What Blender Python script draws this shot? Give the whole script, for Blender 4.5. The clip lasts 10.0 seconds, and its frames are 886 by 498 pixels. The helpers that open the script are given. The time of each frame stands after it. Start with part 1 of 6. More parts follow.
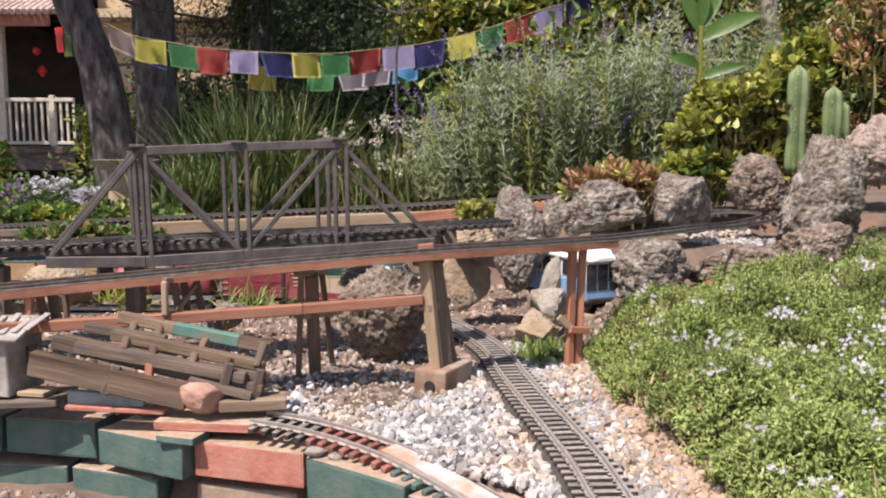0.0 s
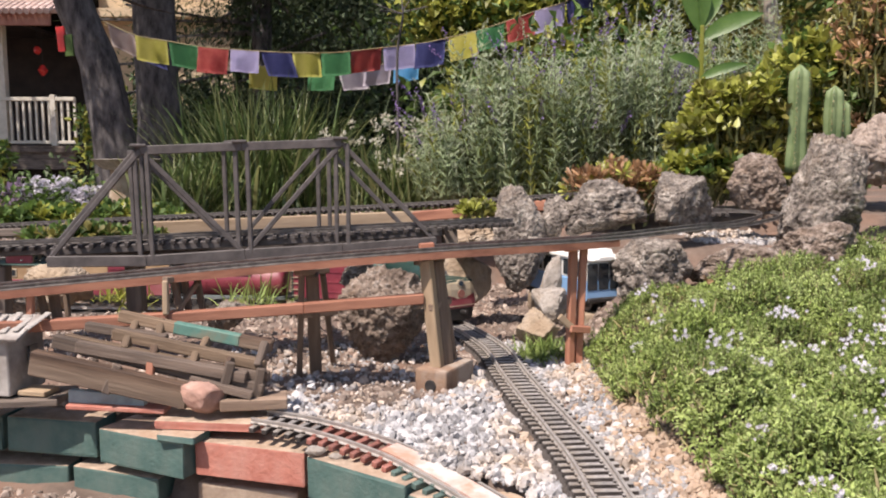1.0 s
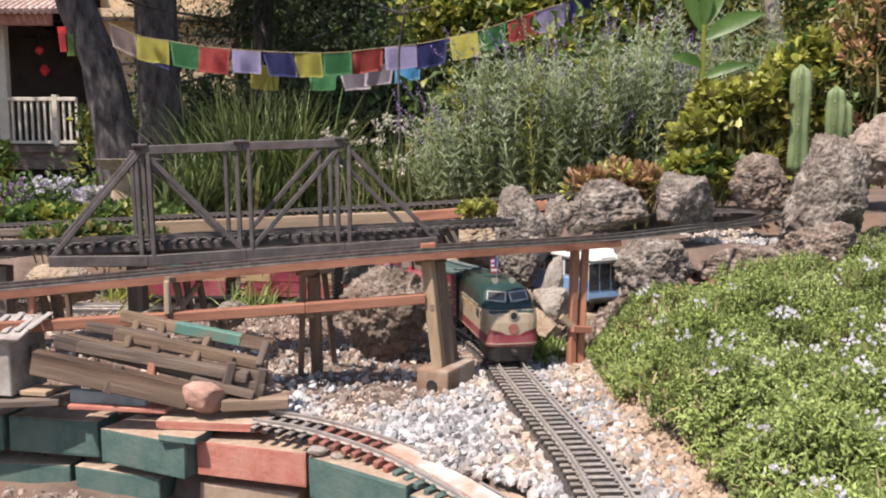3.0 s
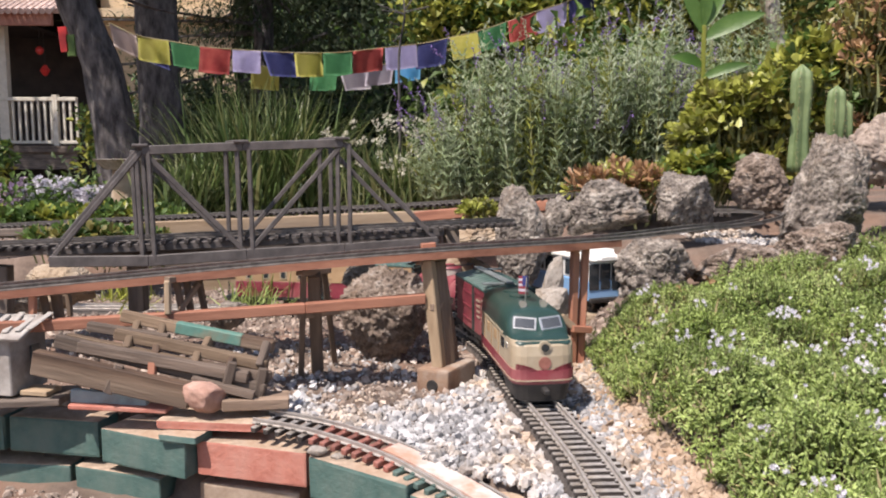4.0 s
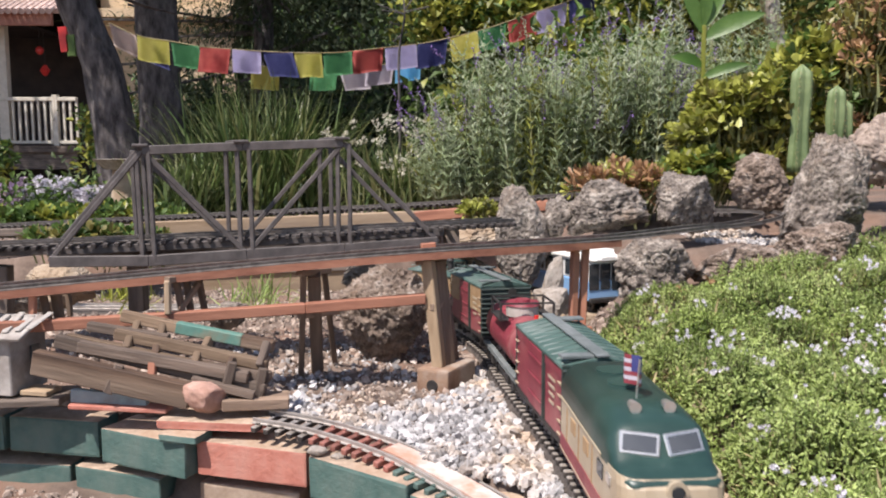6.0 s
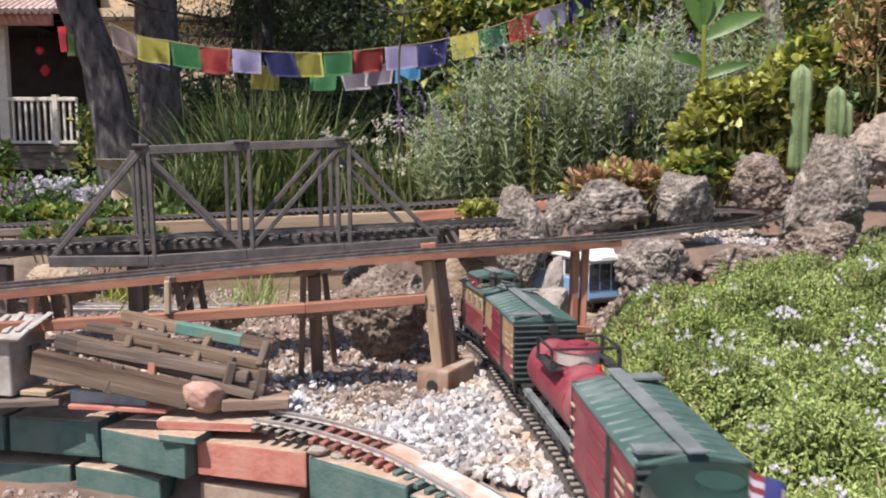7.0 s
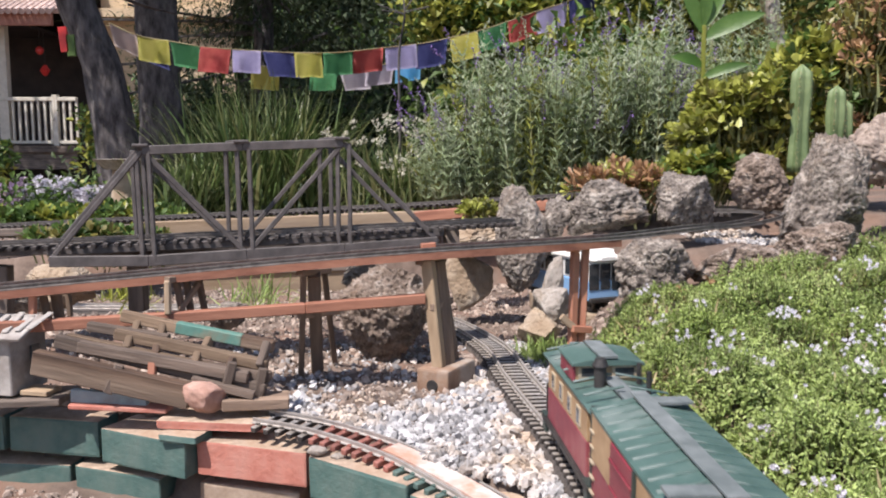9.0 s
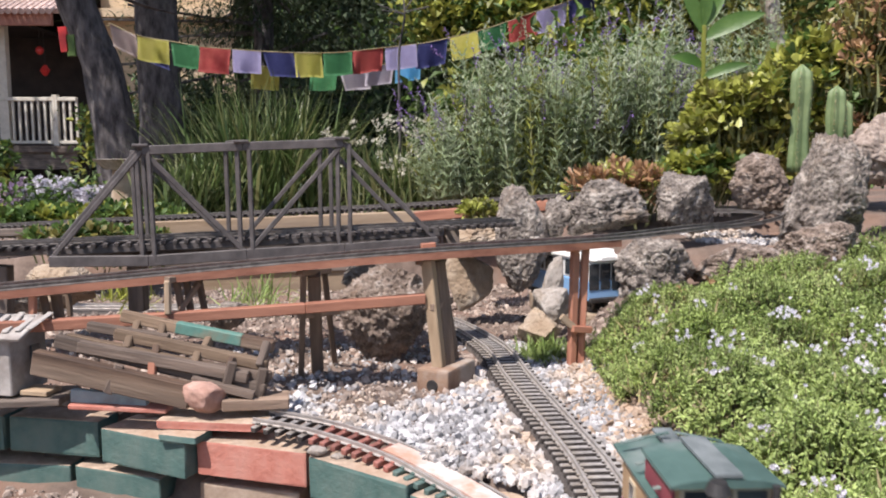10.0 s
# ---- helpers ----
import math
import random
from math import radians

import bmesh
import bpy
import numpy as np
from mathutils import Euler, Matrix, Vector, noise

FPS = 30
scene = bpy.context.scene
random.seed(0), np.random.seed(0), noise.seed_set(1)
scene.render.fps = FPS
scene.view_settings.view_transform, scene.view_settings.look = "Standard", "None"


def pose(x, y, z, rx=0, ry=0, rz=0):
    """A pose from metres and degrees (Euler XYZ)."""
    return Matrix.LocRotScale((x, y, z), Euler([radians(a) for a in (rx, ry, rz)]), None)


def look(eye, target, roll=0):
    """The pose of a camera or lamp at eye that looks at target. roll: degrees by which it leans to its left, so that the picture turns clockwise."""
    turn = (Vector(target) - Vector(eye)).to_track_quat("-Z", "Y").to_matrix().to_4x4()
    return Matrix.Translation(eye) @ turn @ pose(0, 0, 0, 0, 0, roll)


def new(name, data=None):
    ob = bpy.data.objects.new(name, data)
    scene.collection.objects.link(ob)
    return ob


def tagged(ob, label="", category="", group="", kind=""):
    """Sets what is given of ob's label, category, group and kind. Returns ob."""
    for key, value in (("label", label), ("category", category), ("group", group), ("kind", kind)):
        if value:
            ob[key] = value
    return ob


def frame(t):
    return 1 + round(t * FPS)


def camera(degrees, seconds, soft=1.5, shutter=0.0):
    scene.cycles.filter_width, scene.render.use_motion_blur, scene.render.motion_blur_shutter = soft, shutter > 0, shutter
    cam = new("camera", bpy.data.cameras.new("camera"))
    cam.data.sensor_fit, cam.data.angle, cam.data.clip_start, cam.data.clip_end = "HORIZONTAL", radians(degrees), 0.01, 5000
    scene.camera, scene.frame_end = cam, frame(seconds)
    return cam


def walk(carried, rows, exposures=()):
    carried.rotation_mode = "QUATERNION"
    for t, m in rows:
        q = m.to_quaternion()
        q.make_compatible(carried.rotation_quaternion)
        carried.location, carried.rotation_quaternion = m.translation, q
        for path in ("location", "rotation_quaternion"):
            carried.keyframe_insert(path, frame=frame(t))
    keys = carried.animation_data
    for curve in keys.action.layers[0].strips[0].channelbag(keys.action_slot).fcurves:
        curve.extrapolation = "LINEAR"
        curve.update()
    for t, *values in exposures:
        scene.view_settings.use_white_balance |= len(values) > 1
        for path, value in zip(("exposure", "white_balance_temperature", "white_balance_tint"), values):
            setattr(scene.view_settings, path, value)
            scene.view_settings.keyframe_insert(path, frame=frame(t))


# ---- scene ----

# ---------------------------------------------------------------- camera
cam = camera(55.19, 10.0, soft=2.0, shutter=0.5)
CAM = Vector((0.0, 0.0, 0.40))


def aim(yaw, pitch):
    return pose(CAM.x, CAM.y, CAM.z, 90 + pitch, 0, yaw)


walk(cam, [(0.0, aim(-0.172, -6.551)), (1.0, aim(-0.12, -6.6)), (2.0, aim(-0.065, -6.6)),
           (2.6, aim(-0.035, -6.6)), (4.0, aim(0, -6.6)), (7.0, aim(0, -6.6)), (10.0, aim(0, -6.6))],
     exposures=[(0.0, 0.46, 6900, 18), (2.5, 0.46, 6850, 17), (5.0, 0.47, 6680, 16), (7.0, 0.48, 6540, 16), (10.0, 0.49, 6440, 16)])

# ---------------------------------------------------------------- light
world = bpy.data.worlds.new("sky")
scene.world = world
world.use_nodes = True
nt = world.node_tree
sky = nt.nodes.new("ShaderNodeTexSky")
sky.sky_type, sky.sun_disc = "NISHITA", False
SUN_TO = Vector((-0.34, -0.38, 0.86)).normalized()
sky.sun_elevation = math.asin(SUN_TO.z)
sky.sun_rotation = math.atan2(SUN_TO.x, SUN_TO.y)
nt.links.new(sky.outputs[0], nt.nodes["Background"].inputs[0])
nt.nodes["Background"].inputs[1].default_value = 0.11
sun = new("sun", bpy.data.lights.new("sun", "SUN"))
sun.data.energy, sun.data.angle, sun.data.color = 5.0, radians(0.6), (1.0, 0.95, 0.88)
sun.matrix_world = look(SUN_TO * 20, (0, 0, 0))

# ---------------------------------------------------------------- materials


def ramp(nodes, stops):
    r = nodes.new("ShaderNodeValToRGB")
    while len(r.color_ramp.elements) < len(stops):
        r.color_ramp.elements.new(0.5)
    for e, (at, c) in zip(r.color_ramp.elements, stops):
        e.position, e.color = at, (*c, 1)
    return r


def mat(name, c1, c2, scale=8.0, rough=0.8, bump=0.3, fine=60.0, metal=0.0, vary=0.0, thin=0.0, island=False,
        c3=None, patch=1.5, stretch=None, coat=0.0):
    """A worn surface: grain between c1 and c2, stains of c3 at a larger scale, relief, a little change from piece to piece."""
    m = bpy.data.materials.new(name)
    m.use_nodes = True
    n, l = m.node_tree.nodes, m.node_tree.links
    b = n["Principled BSDF"]
    tc = n.new("ShaderNodeTexCoord")
    src = tc.outputs["Object"]
    if stretch:
        mp = n.new("ShaderNodeMapping")
        mp.inputs["Scale"].default_value = stretch
        l.new(src, mp.inputs[0])
        src = mp.outputs[0]

    def tex(s, detail):
        t = n.new("ShaderNodeTexNoise")
        t.inputs["Scale"].default_value, t.inputs["Detail"].default_value = s, detail
        t.inputs["Roughness"].default_value = 0.65
        l.new(src, t.inputs["Vector"])
        return t
    t1 = tex(scale, 6)
    r1 = ramp(n, [(0.36, c1), (0.64, c2)])
    l.new(t1.outputs[0], r1.inputs[0])
    col = r1.outputs[0]
    if c3:
        t3 = tex(patch, 4)
        r3 = ramp(n, [(0.48, (0, 0, 0)), (0.66, (1, 1, 1))])
        l.new(t3.outputs[0], r3.inputs[0])
        mx = n.new("ShaderNodeMixRGB")
        l.new(r3.outputs[0], mx.inputs[0])
        l.new(col, mx.inputs[1])
        mx.inputs[2].default_value = (*c3, 1)
        col = mx.outputs[0]
    if vary:
        info = n.new("ShaderNodeNewGeometry" if island else "ShaderNodeObjectInfo")
        hs = n.new("ShaderNodeHueSaturation")
        mr = n.new("ShaderNodeMapRange")
        mr.inputs[3].default_value, mr.inputs[4].default_value = 1 - vary, 1 + vary
        l.new(info.outputs["Random Per Island" if island else "Random"], mr.inputs[0])
        l.new(mr.outputs[0], hs.inputs["Value"])
        l.new(col, hs.inputs["Color"])
        col = hs.outputs[0]
    l.new(col, b.inputs["Base Color"])
    b.inputs["Roughness"].default_value = rough
    b.inputs["Metallic"].default_value = metal
    b.inputs["Coat Weight"].default_value = coat
    if bump:
        t2 = tex(fine, 5)
        ad = n.new("ShaderNodeMath")
        ad.operation = "ADD"
        l.new(t1.outputs[0], ad.inputs[0])
        l.new(t2.outputs[0], ad.inputs[1])
        bp = n.new("ShaderNodeBump")
        bp.inputs["Strength"].default_value, bp.inputs["Distance"].default_value = bump, 0.4 / fine
        l.new(ad.outputs[0], bp.inputs["Height"])
        l.new(bp.outputs[0], b.inputs["Normal"])
    if thin:
        tr = n.new("ShaderNodeBsdfTranslucent")
        l.new(col, tr.inputs[0])
        ms = n.new("ShaderNodeMixShader")
        ms.inputs[0].default_value = thin
        l.new(b.outputs[0], ms.inputs[1])
        l.new(tr.outputs[0], ms.inputs[2])
        l.new(ms.outputs[0], n["Material Output"].inputs[0])
    return m


M_SOIL = mat("soil", (0.095, 0.067, 0.052), (0.205, 0.15, 0.118), 14, 0.95, 0.8, 160, c3=(0.22, 0.13, 0.09), patch=2)
M_GRAVEL = mat("gravel", (0.245, 0.24, 0.24), (0.47, 0.46, 0.46), 60, 0.9, 0.5, 300, vary=0.5, island=True, c3=(0.45, 0.36, 0.28), patch=9)
M_CHIP = mat("chips", (0.20, 0.15, 0.12), (0.40, 0.325, 0.27), 40, 0.9, 0.5, 250, vary=0.45, island=True)
M_ROCK_TAN = mat("tan_rock", (0.24, 0.17, 0.11), (0.46, 0.37, 0.27), 9, 0.9, 0.7, 60, c3=(0.30, 0.26, 0.22), patch=6)
M_ROCK_PALE = mat("pale_rock", (0.24, 0.21, 0.18), (0.42, 0.38, 0.34), 30, 0.9, 0.8, 90, c3=(0.22, 0.17, 0.12), patch=12)
M_REDWOOD = mat("redwood", (0.23, 0.090, 0.055), (0.41, 0.185, 0.115), 30, 0.75, 0.4, 160, vary=0.15, stretch=(0.12, 1, 1))
M_GREYWOOD = mat("grey_wood", (0.075, 0.058, 0.048), (0.20, 0.16, 0.13), 30, 0.85, 0.5, 160, vary=0.2, stretch=(0.12, 1, 1))
M_TANWOOD = mat("tan_wood", (0.26, 0.18, 0.11), (0.44, 0.33, 0.22), 26, 0.85, 0.5, 140, vary=0.2, stretch=(0.12, 1, 1), c3=(0.2, 0.15, 0.11), patch=4)
M_POSTWOOD = mat("post_wood", (0.115, 0.078, 0.055), (0.275, 0.195, 0.14), 26, 0.85, 0.5, 140, vary=0.2, stretch=(0.12, 1, 1))
M_DARKSTEEL = mat("bridge_paint", (0.06, 0.052, 0.05), (0.11, 0.095, 0.09), 30, 0.6, 0.25, 150)
M_RAIL = mat("rail_metal", (0.38, 0.34, 0.31), (0.54, 0.50, 0.46), 60, 0.42, 0.15, 300, metal=0.45)
M_TIE = mat("tie_plastic", (0.18, 0.165, 0.155), (0.33, 0.31, 0.29), 50, 0.75, 0.3, 250, vary=0.3, c3=(0.2, 0.17, 0.14), patch=14)
M_TIE_RED = mat("tie_red", (0.20, 0.07, 0.05), (0.34, 0.15, 0.12), 50, 0.75, 0.3, 250, vary=0.25)
M_TIE_GREEN = mat("tie_green", (0.05, 0.085, 0.075), (0.10, 0.15, 0.13), 50, 0.75, 0.3, 250, vary=0.25)
M_BRICK_G = mat("green_brick", (0.042, 0.095, 0.085), (0.085, 0.15, 0.13), 14, 0.7, 0.5, 130, c3=(0.10, 0.15, 0.13), patch=17)
M_BRICK_R = mat("red_brick", (0.37, 0.125, 0.09), (0.52, 0.215, 0.16), 16, 0.8, 0.5, 130, c3=(0.47, 0.22, 0.17), patch=18)
M_BRICK_D = mat("bare_brick", (0.24, 0.17, 0.12), (0.38, 0.30, 0.23), 20, 0.9, 0.5, 120)
M_DUST = mat("dusty_top", (0.32, 0.22, 0.15), (0.48, 0.37, 0.28), 25, 0.95, 0.4, 150, c3=(0.26, 0.20, 0.15), patch=18)
M_BARK = mat("bark", (0.030, 0.026, 0.026), (0.15, 0.135, 0.13), 16, 0.95, 1.0, 34, stretch=(1, 1, 0.35))
M_LEAF = mat("leaf_green", (0.05, 0.10, 0.02), (0.13, 0.21, 0.05), 6, 0.55, 0, vary=0.45, island=True, thin=0.35)
M_LEAF_BANK = mat("bank_leaf", (0.15, 0.215, 0.05), (0.33, 0.415, 0.135), 6, 0.6, 0, vary=0.45, island=True, thin=0.35)
M_LEAF_SAGE = mat("sage_leaf", (0.23, 0.30, 0.16), (0.45, 0.53, 0.34), 5, 0.65, 0, vary=0.35, island=True, thin=0.5)
M_LEAF_YEL = mat("yellow_leaf", (0.20, 0.22, 0.03), (0.36, 0.37, 0.08), 5, 0.4, 0, vary=0.45, island=True, thin=0.3)
M_LEAF_RED = mat("russet_leaf", (0.25, 0.12, 0.06), (0.38, 0.23, 0.12), 5, 0.5, 0, vary=0.4, island=True, thin=0.3)
# dark tone that puts shade into the leaf colour of the background planting
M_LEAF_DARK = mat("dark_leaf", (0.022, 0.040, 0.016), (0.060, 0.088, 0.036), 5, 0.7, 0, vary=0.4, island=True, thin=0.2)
M_BLADE = mat("blade_leaf", (0.040, 0.075, 0.018), (0.12, 0.165, 0.055), 3, 0.45, 0, vary=0.5, island=True, thin=0.3)
M_STRAW = mat("straw_leaf", (0.34, 0.27, 0.13), (0.50, 0.42, 0.24), 5, 0.7, 0, vary=0.3, island=True, thin=0.3)
M_FLOWER_W = mat("white_petal", (0.62, 0.58, 0.66), (0.80, 0.77, 0.82), 9, 0.6, 0, vary=0.15, island=True, thin=0.3)
M_FLOWER_P = mat("violet_petal", (0.20, 0.12, 0.36), (0.36, 0.24, 0.52), 9, 0.6, 0, vary=0.3, island=True, thin=0.3)
M_FLOWER_PK = mat("mauve_petal", (0.35, 0.25, 0.38), (0.52, 0.40, 0.52), 9, 0.6, 0, vary=0.25, island=True, thin=0.3)
M_STEM = mat("stem", (0.12, 0.14, 0.05), (0.22, 0.22, 0.10), 8, 0.7, 0, vary=0.3, island=True)
M_CACTUS = mat("cactus_skin", (0.10, 0.15, 0.06), (0.19, 0.25, 0.11), 14, 0.6, 0.2, 120)
M_STUCCO = mat("stucco", (0.50, 0.38, 0.24), (0.60, 0.47, 0.31), 3, 0.9, 0.3, 60)
M_ROOFTILE = mat("roof_tile", (0.40, 0.28, 0.24), (0.56, 0.43, 0.38), 4, 0.85, 0.3, 30, vary=0.2)
# near-black colour that carries the shade inside and below the porch
M_PORCHSHADE = mat("porch_shade", (0.020, 0.014, 0.012), (0.045, 0.03, 0.026), 3, 0.8, 0.2, 30)
M_WHITEPAINT = mat("cream_paint", (0.50, 0.46, 0.38), (0.62, 0.58, 0.49), 9, 0.6, 0.2, 50)
M_RED = mat("car_red", (0.17, 0.020, 0.036), (0.27, 0.048, 0.062), 12, 0.5, 0.15, 150, c3=(0.31, 0.11, 0.11), patch=9)
M_ROOF = mat("car_roof_green", (0.045, 0.088, 0.077), (0.085, 0.145, 0.128), 14, 0.5, 0.15, 120, c3=(0.17, 0.21, 0.195), patch=10)
M_LOCOGREEN = mat("loco_green", (0.016, 0.042, 0.036), (0.030, 0.066, 0.056), 12, 0.35, 0.08, 120)
M_CREAM = mat("loco_cream", (0.36, 0.295, 0.205), (0.46, 0.39, 0.29), 10, 0.42, 0.1, 120, c3=(0.36, 0.28, 0.19), patch=7)
M_BLACK = mat("black_frame", (0.014, 0.013, 0.013), (0.04, 0.036, 0.034), 30, 0.6, 0.2, 150)
M_CHROME = mat("silver_frame", (0.62, 0.60, 0.57), (0.74, 0.72, 0.68), 20, 0.3, 0.05, 100, metal=0.8)
M_GLASS = mat("dark_window", (0.02, 0.025, 0.03), (0.05, 0.055, 0.06), 4, 0.08, 0)
M_SKYBLUE = mat("trolley_blue", (0.16, 0.33, 0.58), (0.24, 0.42, 0.66), 10, 0.45, 0.1, 90)
M_WHITE = mat("white_shell", (0.70, 0.68, 0.64), (0.80, 0.78, 0.74), 8, 0.5, 0.1, 80)
M_TANCAR = mat("tan_wall", (0.30, 0.19, 0.10), (0.44, 0.30, 0.17), 12, 0.6, 0.15, 100)
M_GREYSHED = mat("grey_shed", (0.26, 0.24, 0.22), (0.46, 0.43, 0.40), 18, 0.85, 0.4, 120, c3=(0.2, 0.17, 0.15), patch=8)
M_TEAL = mat("teal_paint", (0.07, 0.17, 0.14), (0.12, 0.26, 0.21), 14, 0.75, 0.3, 120, c3=(0.2, 0.15, 0.1), patch=12)
M_BLUEGREY = mat("bluegrey_paint", (0.24, 0.30, 0.32), (0.36, 0.42, 0.43), 14, 0.75, 0.3, 120, c3=(0.2, 0.18, 0.16), patch=10)
# near-black greens put the far garden's shade into the backdrop colour
M_WALLBACK = mat("far_shade", (0.010, 0.018, 0.008), (0.05, 0.07, 0.028), 1.2, 1.0, 0, c3=(0.02, 0.025, 0.015), patch=0.5)



def lava(name, dark, mid, light, stain):
    """Pitted volcanic stone: mottled greys, brown stains, small pits shaded in the colour and a rugged skin."""
    m = bpy.data.materials.new(name)
    m.use_nodes = True
    n, l = m.node_tree.nodes, m.node_tree.links
    b = n["Principled BSDF"]
    tc = n.new("ShaderNodeTexCoord")

    def tex(kind, s, detail=0):
        t = n.new(kind)
        t.inputs["Scale"].default_value = s
        if detail:
            t.inputs["Detail"].default_value, t.inputs["Roughness"].default_value = detail, 0.72
        l.new(tc.outputs["Object"], t.inputs["Vector"])
        return t
    grain = tex("ShaderNodeTexNoise", 34, 9)
    r = ramp(n, [(0.34, dark), (0.50, mid), (0.68, light)])
    l.new(grain.outputs[0], r.inputs[0])
    patch = tex("ShaderNodeTexNoise", 8, 5)
    rp = ramp(n, [(0.50, (0, 0, 0)), (0.66, (0.85, 0.85, 0.85))])
    l.new(patch.outputs[0], rp.inputs[0])
    mx = n.new("ShaderNodeMixRGB")
    l.new(rp.outputs[0], mx.inputs[0])
    l.new(r.outputs[0], mx.inputs[1])
    mx.inputs[2].default_value = (*stain, 1)
    holes = tex("ShaderNodeTexVoronoi", 95)
    rh = ramp(n, [(0.10, (0.30, 0.28, 0.27)), (0.36, (1, 1, 1))])
    l.new(holes.outputs["Distance"], rh.inputs[0])
    # multiplies the colour down inside the pits, like shade in a recess
    mu = n.new("ShaderNodeMixRGB")
    mu.blend_type = "MULTIPLY"
    mu.inputs[0].default_value = 0.75
    l.new(mx.outputs[0], mu.inputs[1])
    l.new(rh.outputs[0], mu.inputs[2])
    l.new(mu.outputs[0], b.inputs["Base Color"])
    b.inputs["Roughness"].default_value = 0.95
    fine = tex("ShaderNodeTexNoise", 120, 6)
    ad = n.new("ShaderNodeMath")
    ad.operation = "MULTIPLY_ADD"
    l.new(holes.outputs["Distance"], ad.inputs[0])
    ad.inputs[1].default_value = 0.9
    l.new(fine.outputs[0], ad.inputs[2])
    a2 = n.new("ShaderNodeMath")
    a2.operation = "ADD"
    l.new(ad.outputs[0], a2.inputs[0])
    l.new(grain.outputs[0], a2.inputs[1])
    bp = n.new("ShaderNodeBump")
    bp.inputs["Strength"].default_value, bp.inputs["Distance"].default_value = 1.0, 0.008
    l.new(a2.outputs[0], bp.inputs["Height"])
    l.new(bp.outputs[0], b.inputs["Normal"])
    return m


M_ROCK = lava("lava_rock", (0.090, 0.074, 0.062), (0.28, 0.24, 0.205), (0.60, 0.54, 0.47), (0.25, 0.18, 0.125))
M_ROCK_BROWN = lava("brown_lava", (0.10, 0.070, 0.052), (0.28, 0.215, 0.17), (0.54, 0.47, 0.41), (0.26, 0.17, 0.11))
# ---------------------------------------------------------------- mesh tools


def link(name, mesh, material, parent=None, label=""):
    ob = new(name, mesh)
    if material and not mesh.materials:
        for mm in (material if isinstance(material, (list, tuple)) else [material]):
            mesh.materials.append(mm)
    if parent:
        ob.parent = parent
    return tagged(ob, label)


def part(name, bm, material, parent=None, label="", smooth=False):
    me = bpy.data.meshes.new(name)
    bm.to_mesh(me)
    bm.free()
    if smooth:
        for f in me.polygons:
            f.use_smooth = True
    return link(name, me, material, parent, label)


def thing(name, m=None, label="", category="", group="", kind=""):
    ob = new(name)
    ob.empty_display_size = 0.05
    if m is not None:
        ob.matrix_basis = m
    return tagged(ob, label, category, group, kind)


def add_box(bm, size, m=None, bevel=0.0, seg=1):
    """A box of that size about the origin of m."""
    r = bmesh.ops.create_cube(bm, size=1.0, matrix=(m or Matrix()) @ Matrix.Diagonal((*size, 1)))
    if bevel:
        es = {e for v in r["verts"] for e in v.link_edges}
        bmesh.ops.bevel(bm, geom=list(es), offset=bevel, segments=seg, affect="EDGES", profile=0.6)
    return bm


def box(size, m=None, bevel=0.0, seg=1):
    return add_box(bmesh.new(), size, m, bevel, seg)


def stick(a, b, w, h, bevel=0.0, roll=0.0):
    """Matrix and size of a bar from a to b: its x runs along it, w across, h up."""
    a, b = Vector(a), Vector(b)
    d = b - a
    q = d.to_track_quat("X", "Z")
    return Matrix.Translation((a + b) / 2) @ q.to_matrix().to_4x4() @ Matrix.Rotation(roll, 4, "X"), (d.length, w, h)


def bar(name, a, b, w, h, material, parent=None, label="", bevel=0.0015, roll=0.0):
    m, size = stick(a, b, w, h, roll=roll)
    bm = box(size, None, bevel)
    ob = part(name, bm, material, parent, label)
    ob.matrix_basis = m
    return ob


def cyl(r1, r2, depth, m=None, seg=20, bm=None):
    bm = bm or bmesh.new()
    bmesh.ops.create_cone(bm, cap_ends=True, segments=seg, radius1=r1, radius2=r2, depth=depth, matrix=m or Matrix())
    return bm


def sweep(profile, path, closed=True):
    """A bmesh: the profile (side, up) carried along a path of points."""
    bm = bmesh.new()
    rings = []
    for i, p in enumerate(path):
        a, b = path[max(i - 1, 0)], path[min(i + 1, len(path) - 1)]
        d = (b - a).normalized()
        side = d.cross(Vector((0, 0, 1))).normalized()
        up = side.cross(d)
        rings.append([bm.verts.new(p + side * u + up * v) for u, v in profile])
    n = len(profile)
    for r0, r1 in zip(rings, rings[1:]):
        for k in range(n if closed else n - 1):
            bm.faces.new((r0[k], r0[(k + 1) % n], r1[(k + 1) % n], r1[k]))
    if closed:
        bm.faces.new(rings[0][::-1])
        bm.faces.new(rings[-1])
    bmesh.ops.recalc_face_normals(bm, faces=bm.faces)
    return bm


def smooth_path(pts, step=0.02):
    """A Catmull-Rom curve through pts, in even steps."""
    pts = [Vector(p) for p in pts]
    pts = [2 * pts[0] - pts[1]] + pts + [2 * pts[-1] - pts[-2]]
    fine = []
    for i in range(1, len(pts) - 2):
        p0, p1, p2, p3 = pts[i - 1:i + 3]
        for k in range(60):
            t = k / 60
            fine.append(0.5 * (2 * p1 + (p2 - p0) * t + (2 * p0 - 5 * p1 + 4 * p2 - p3) * t * t + (3 * p1 - p0 - 3 * p2 + p3) * t ** 3))
    fine.append(pts[-2])
    out, left = [fine[0]], 0.0
    for a, b in zip(fine, fine[1:]):
        d = (b - a).length
        while left + d >= step:
            a = a + (b - a) * ((step - left) / d)
            d = (b - a).length
            left = 0.0
            out.append(a.copy())
        left += d
    return out


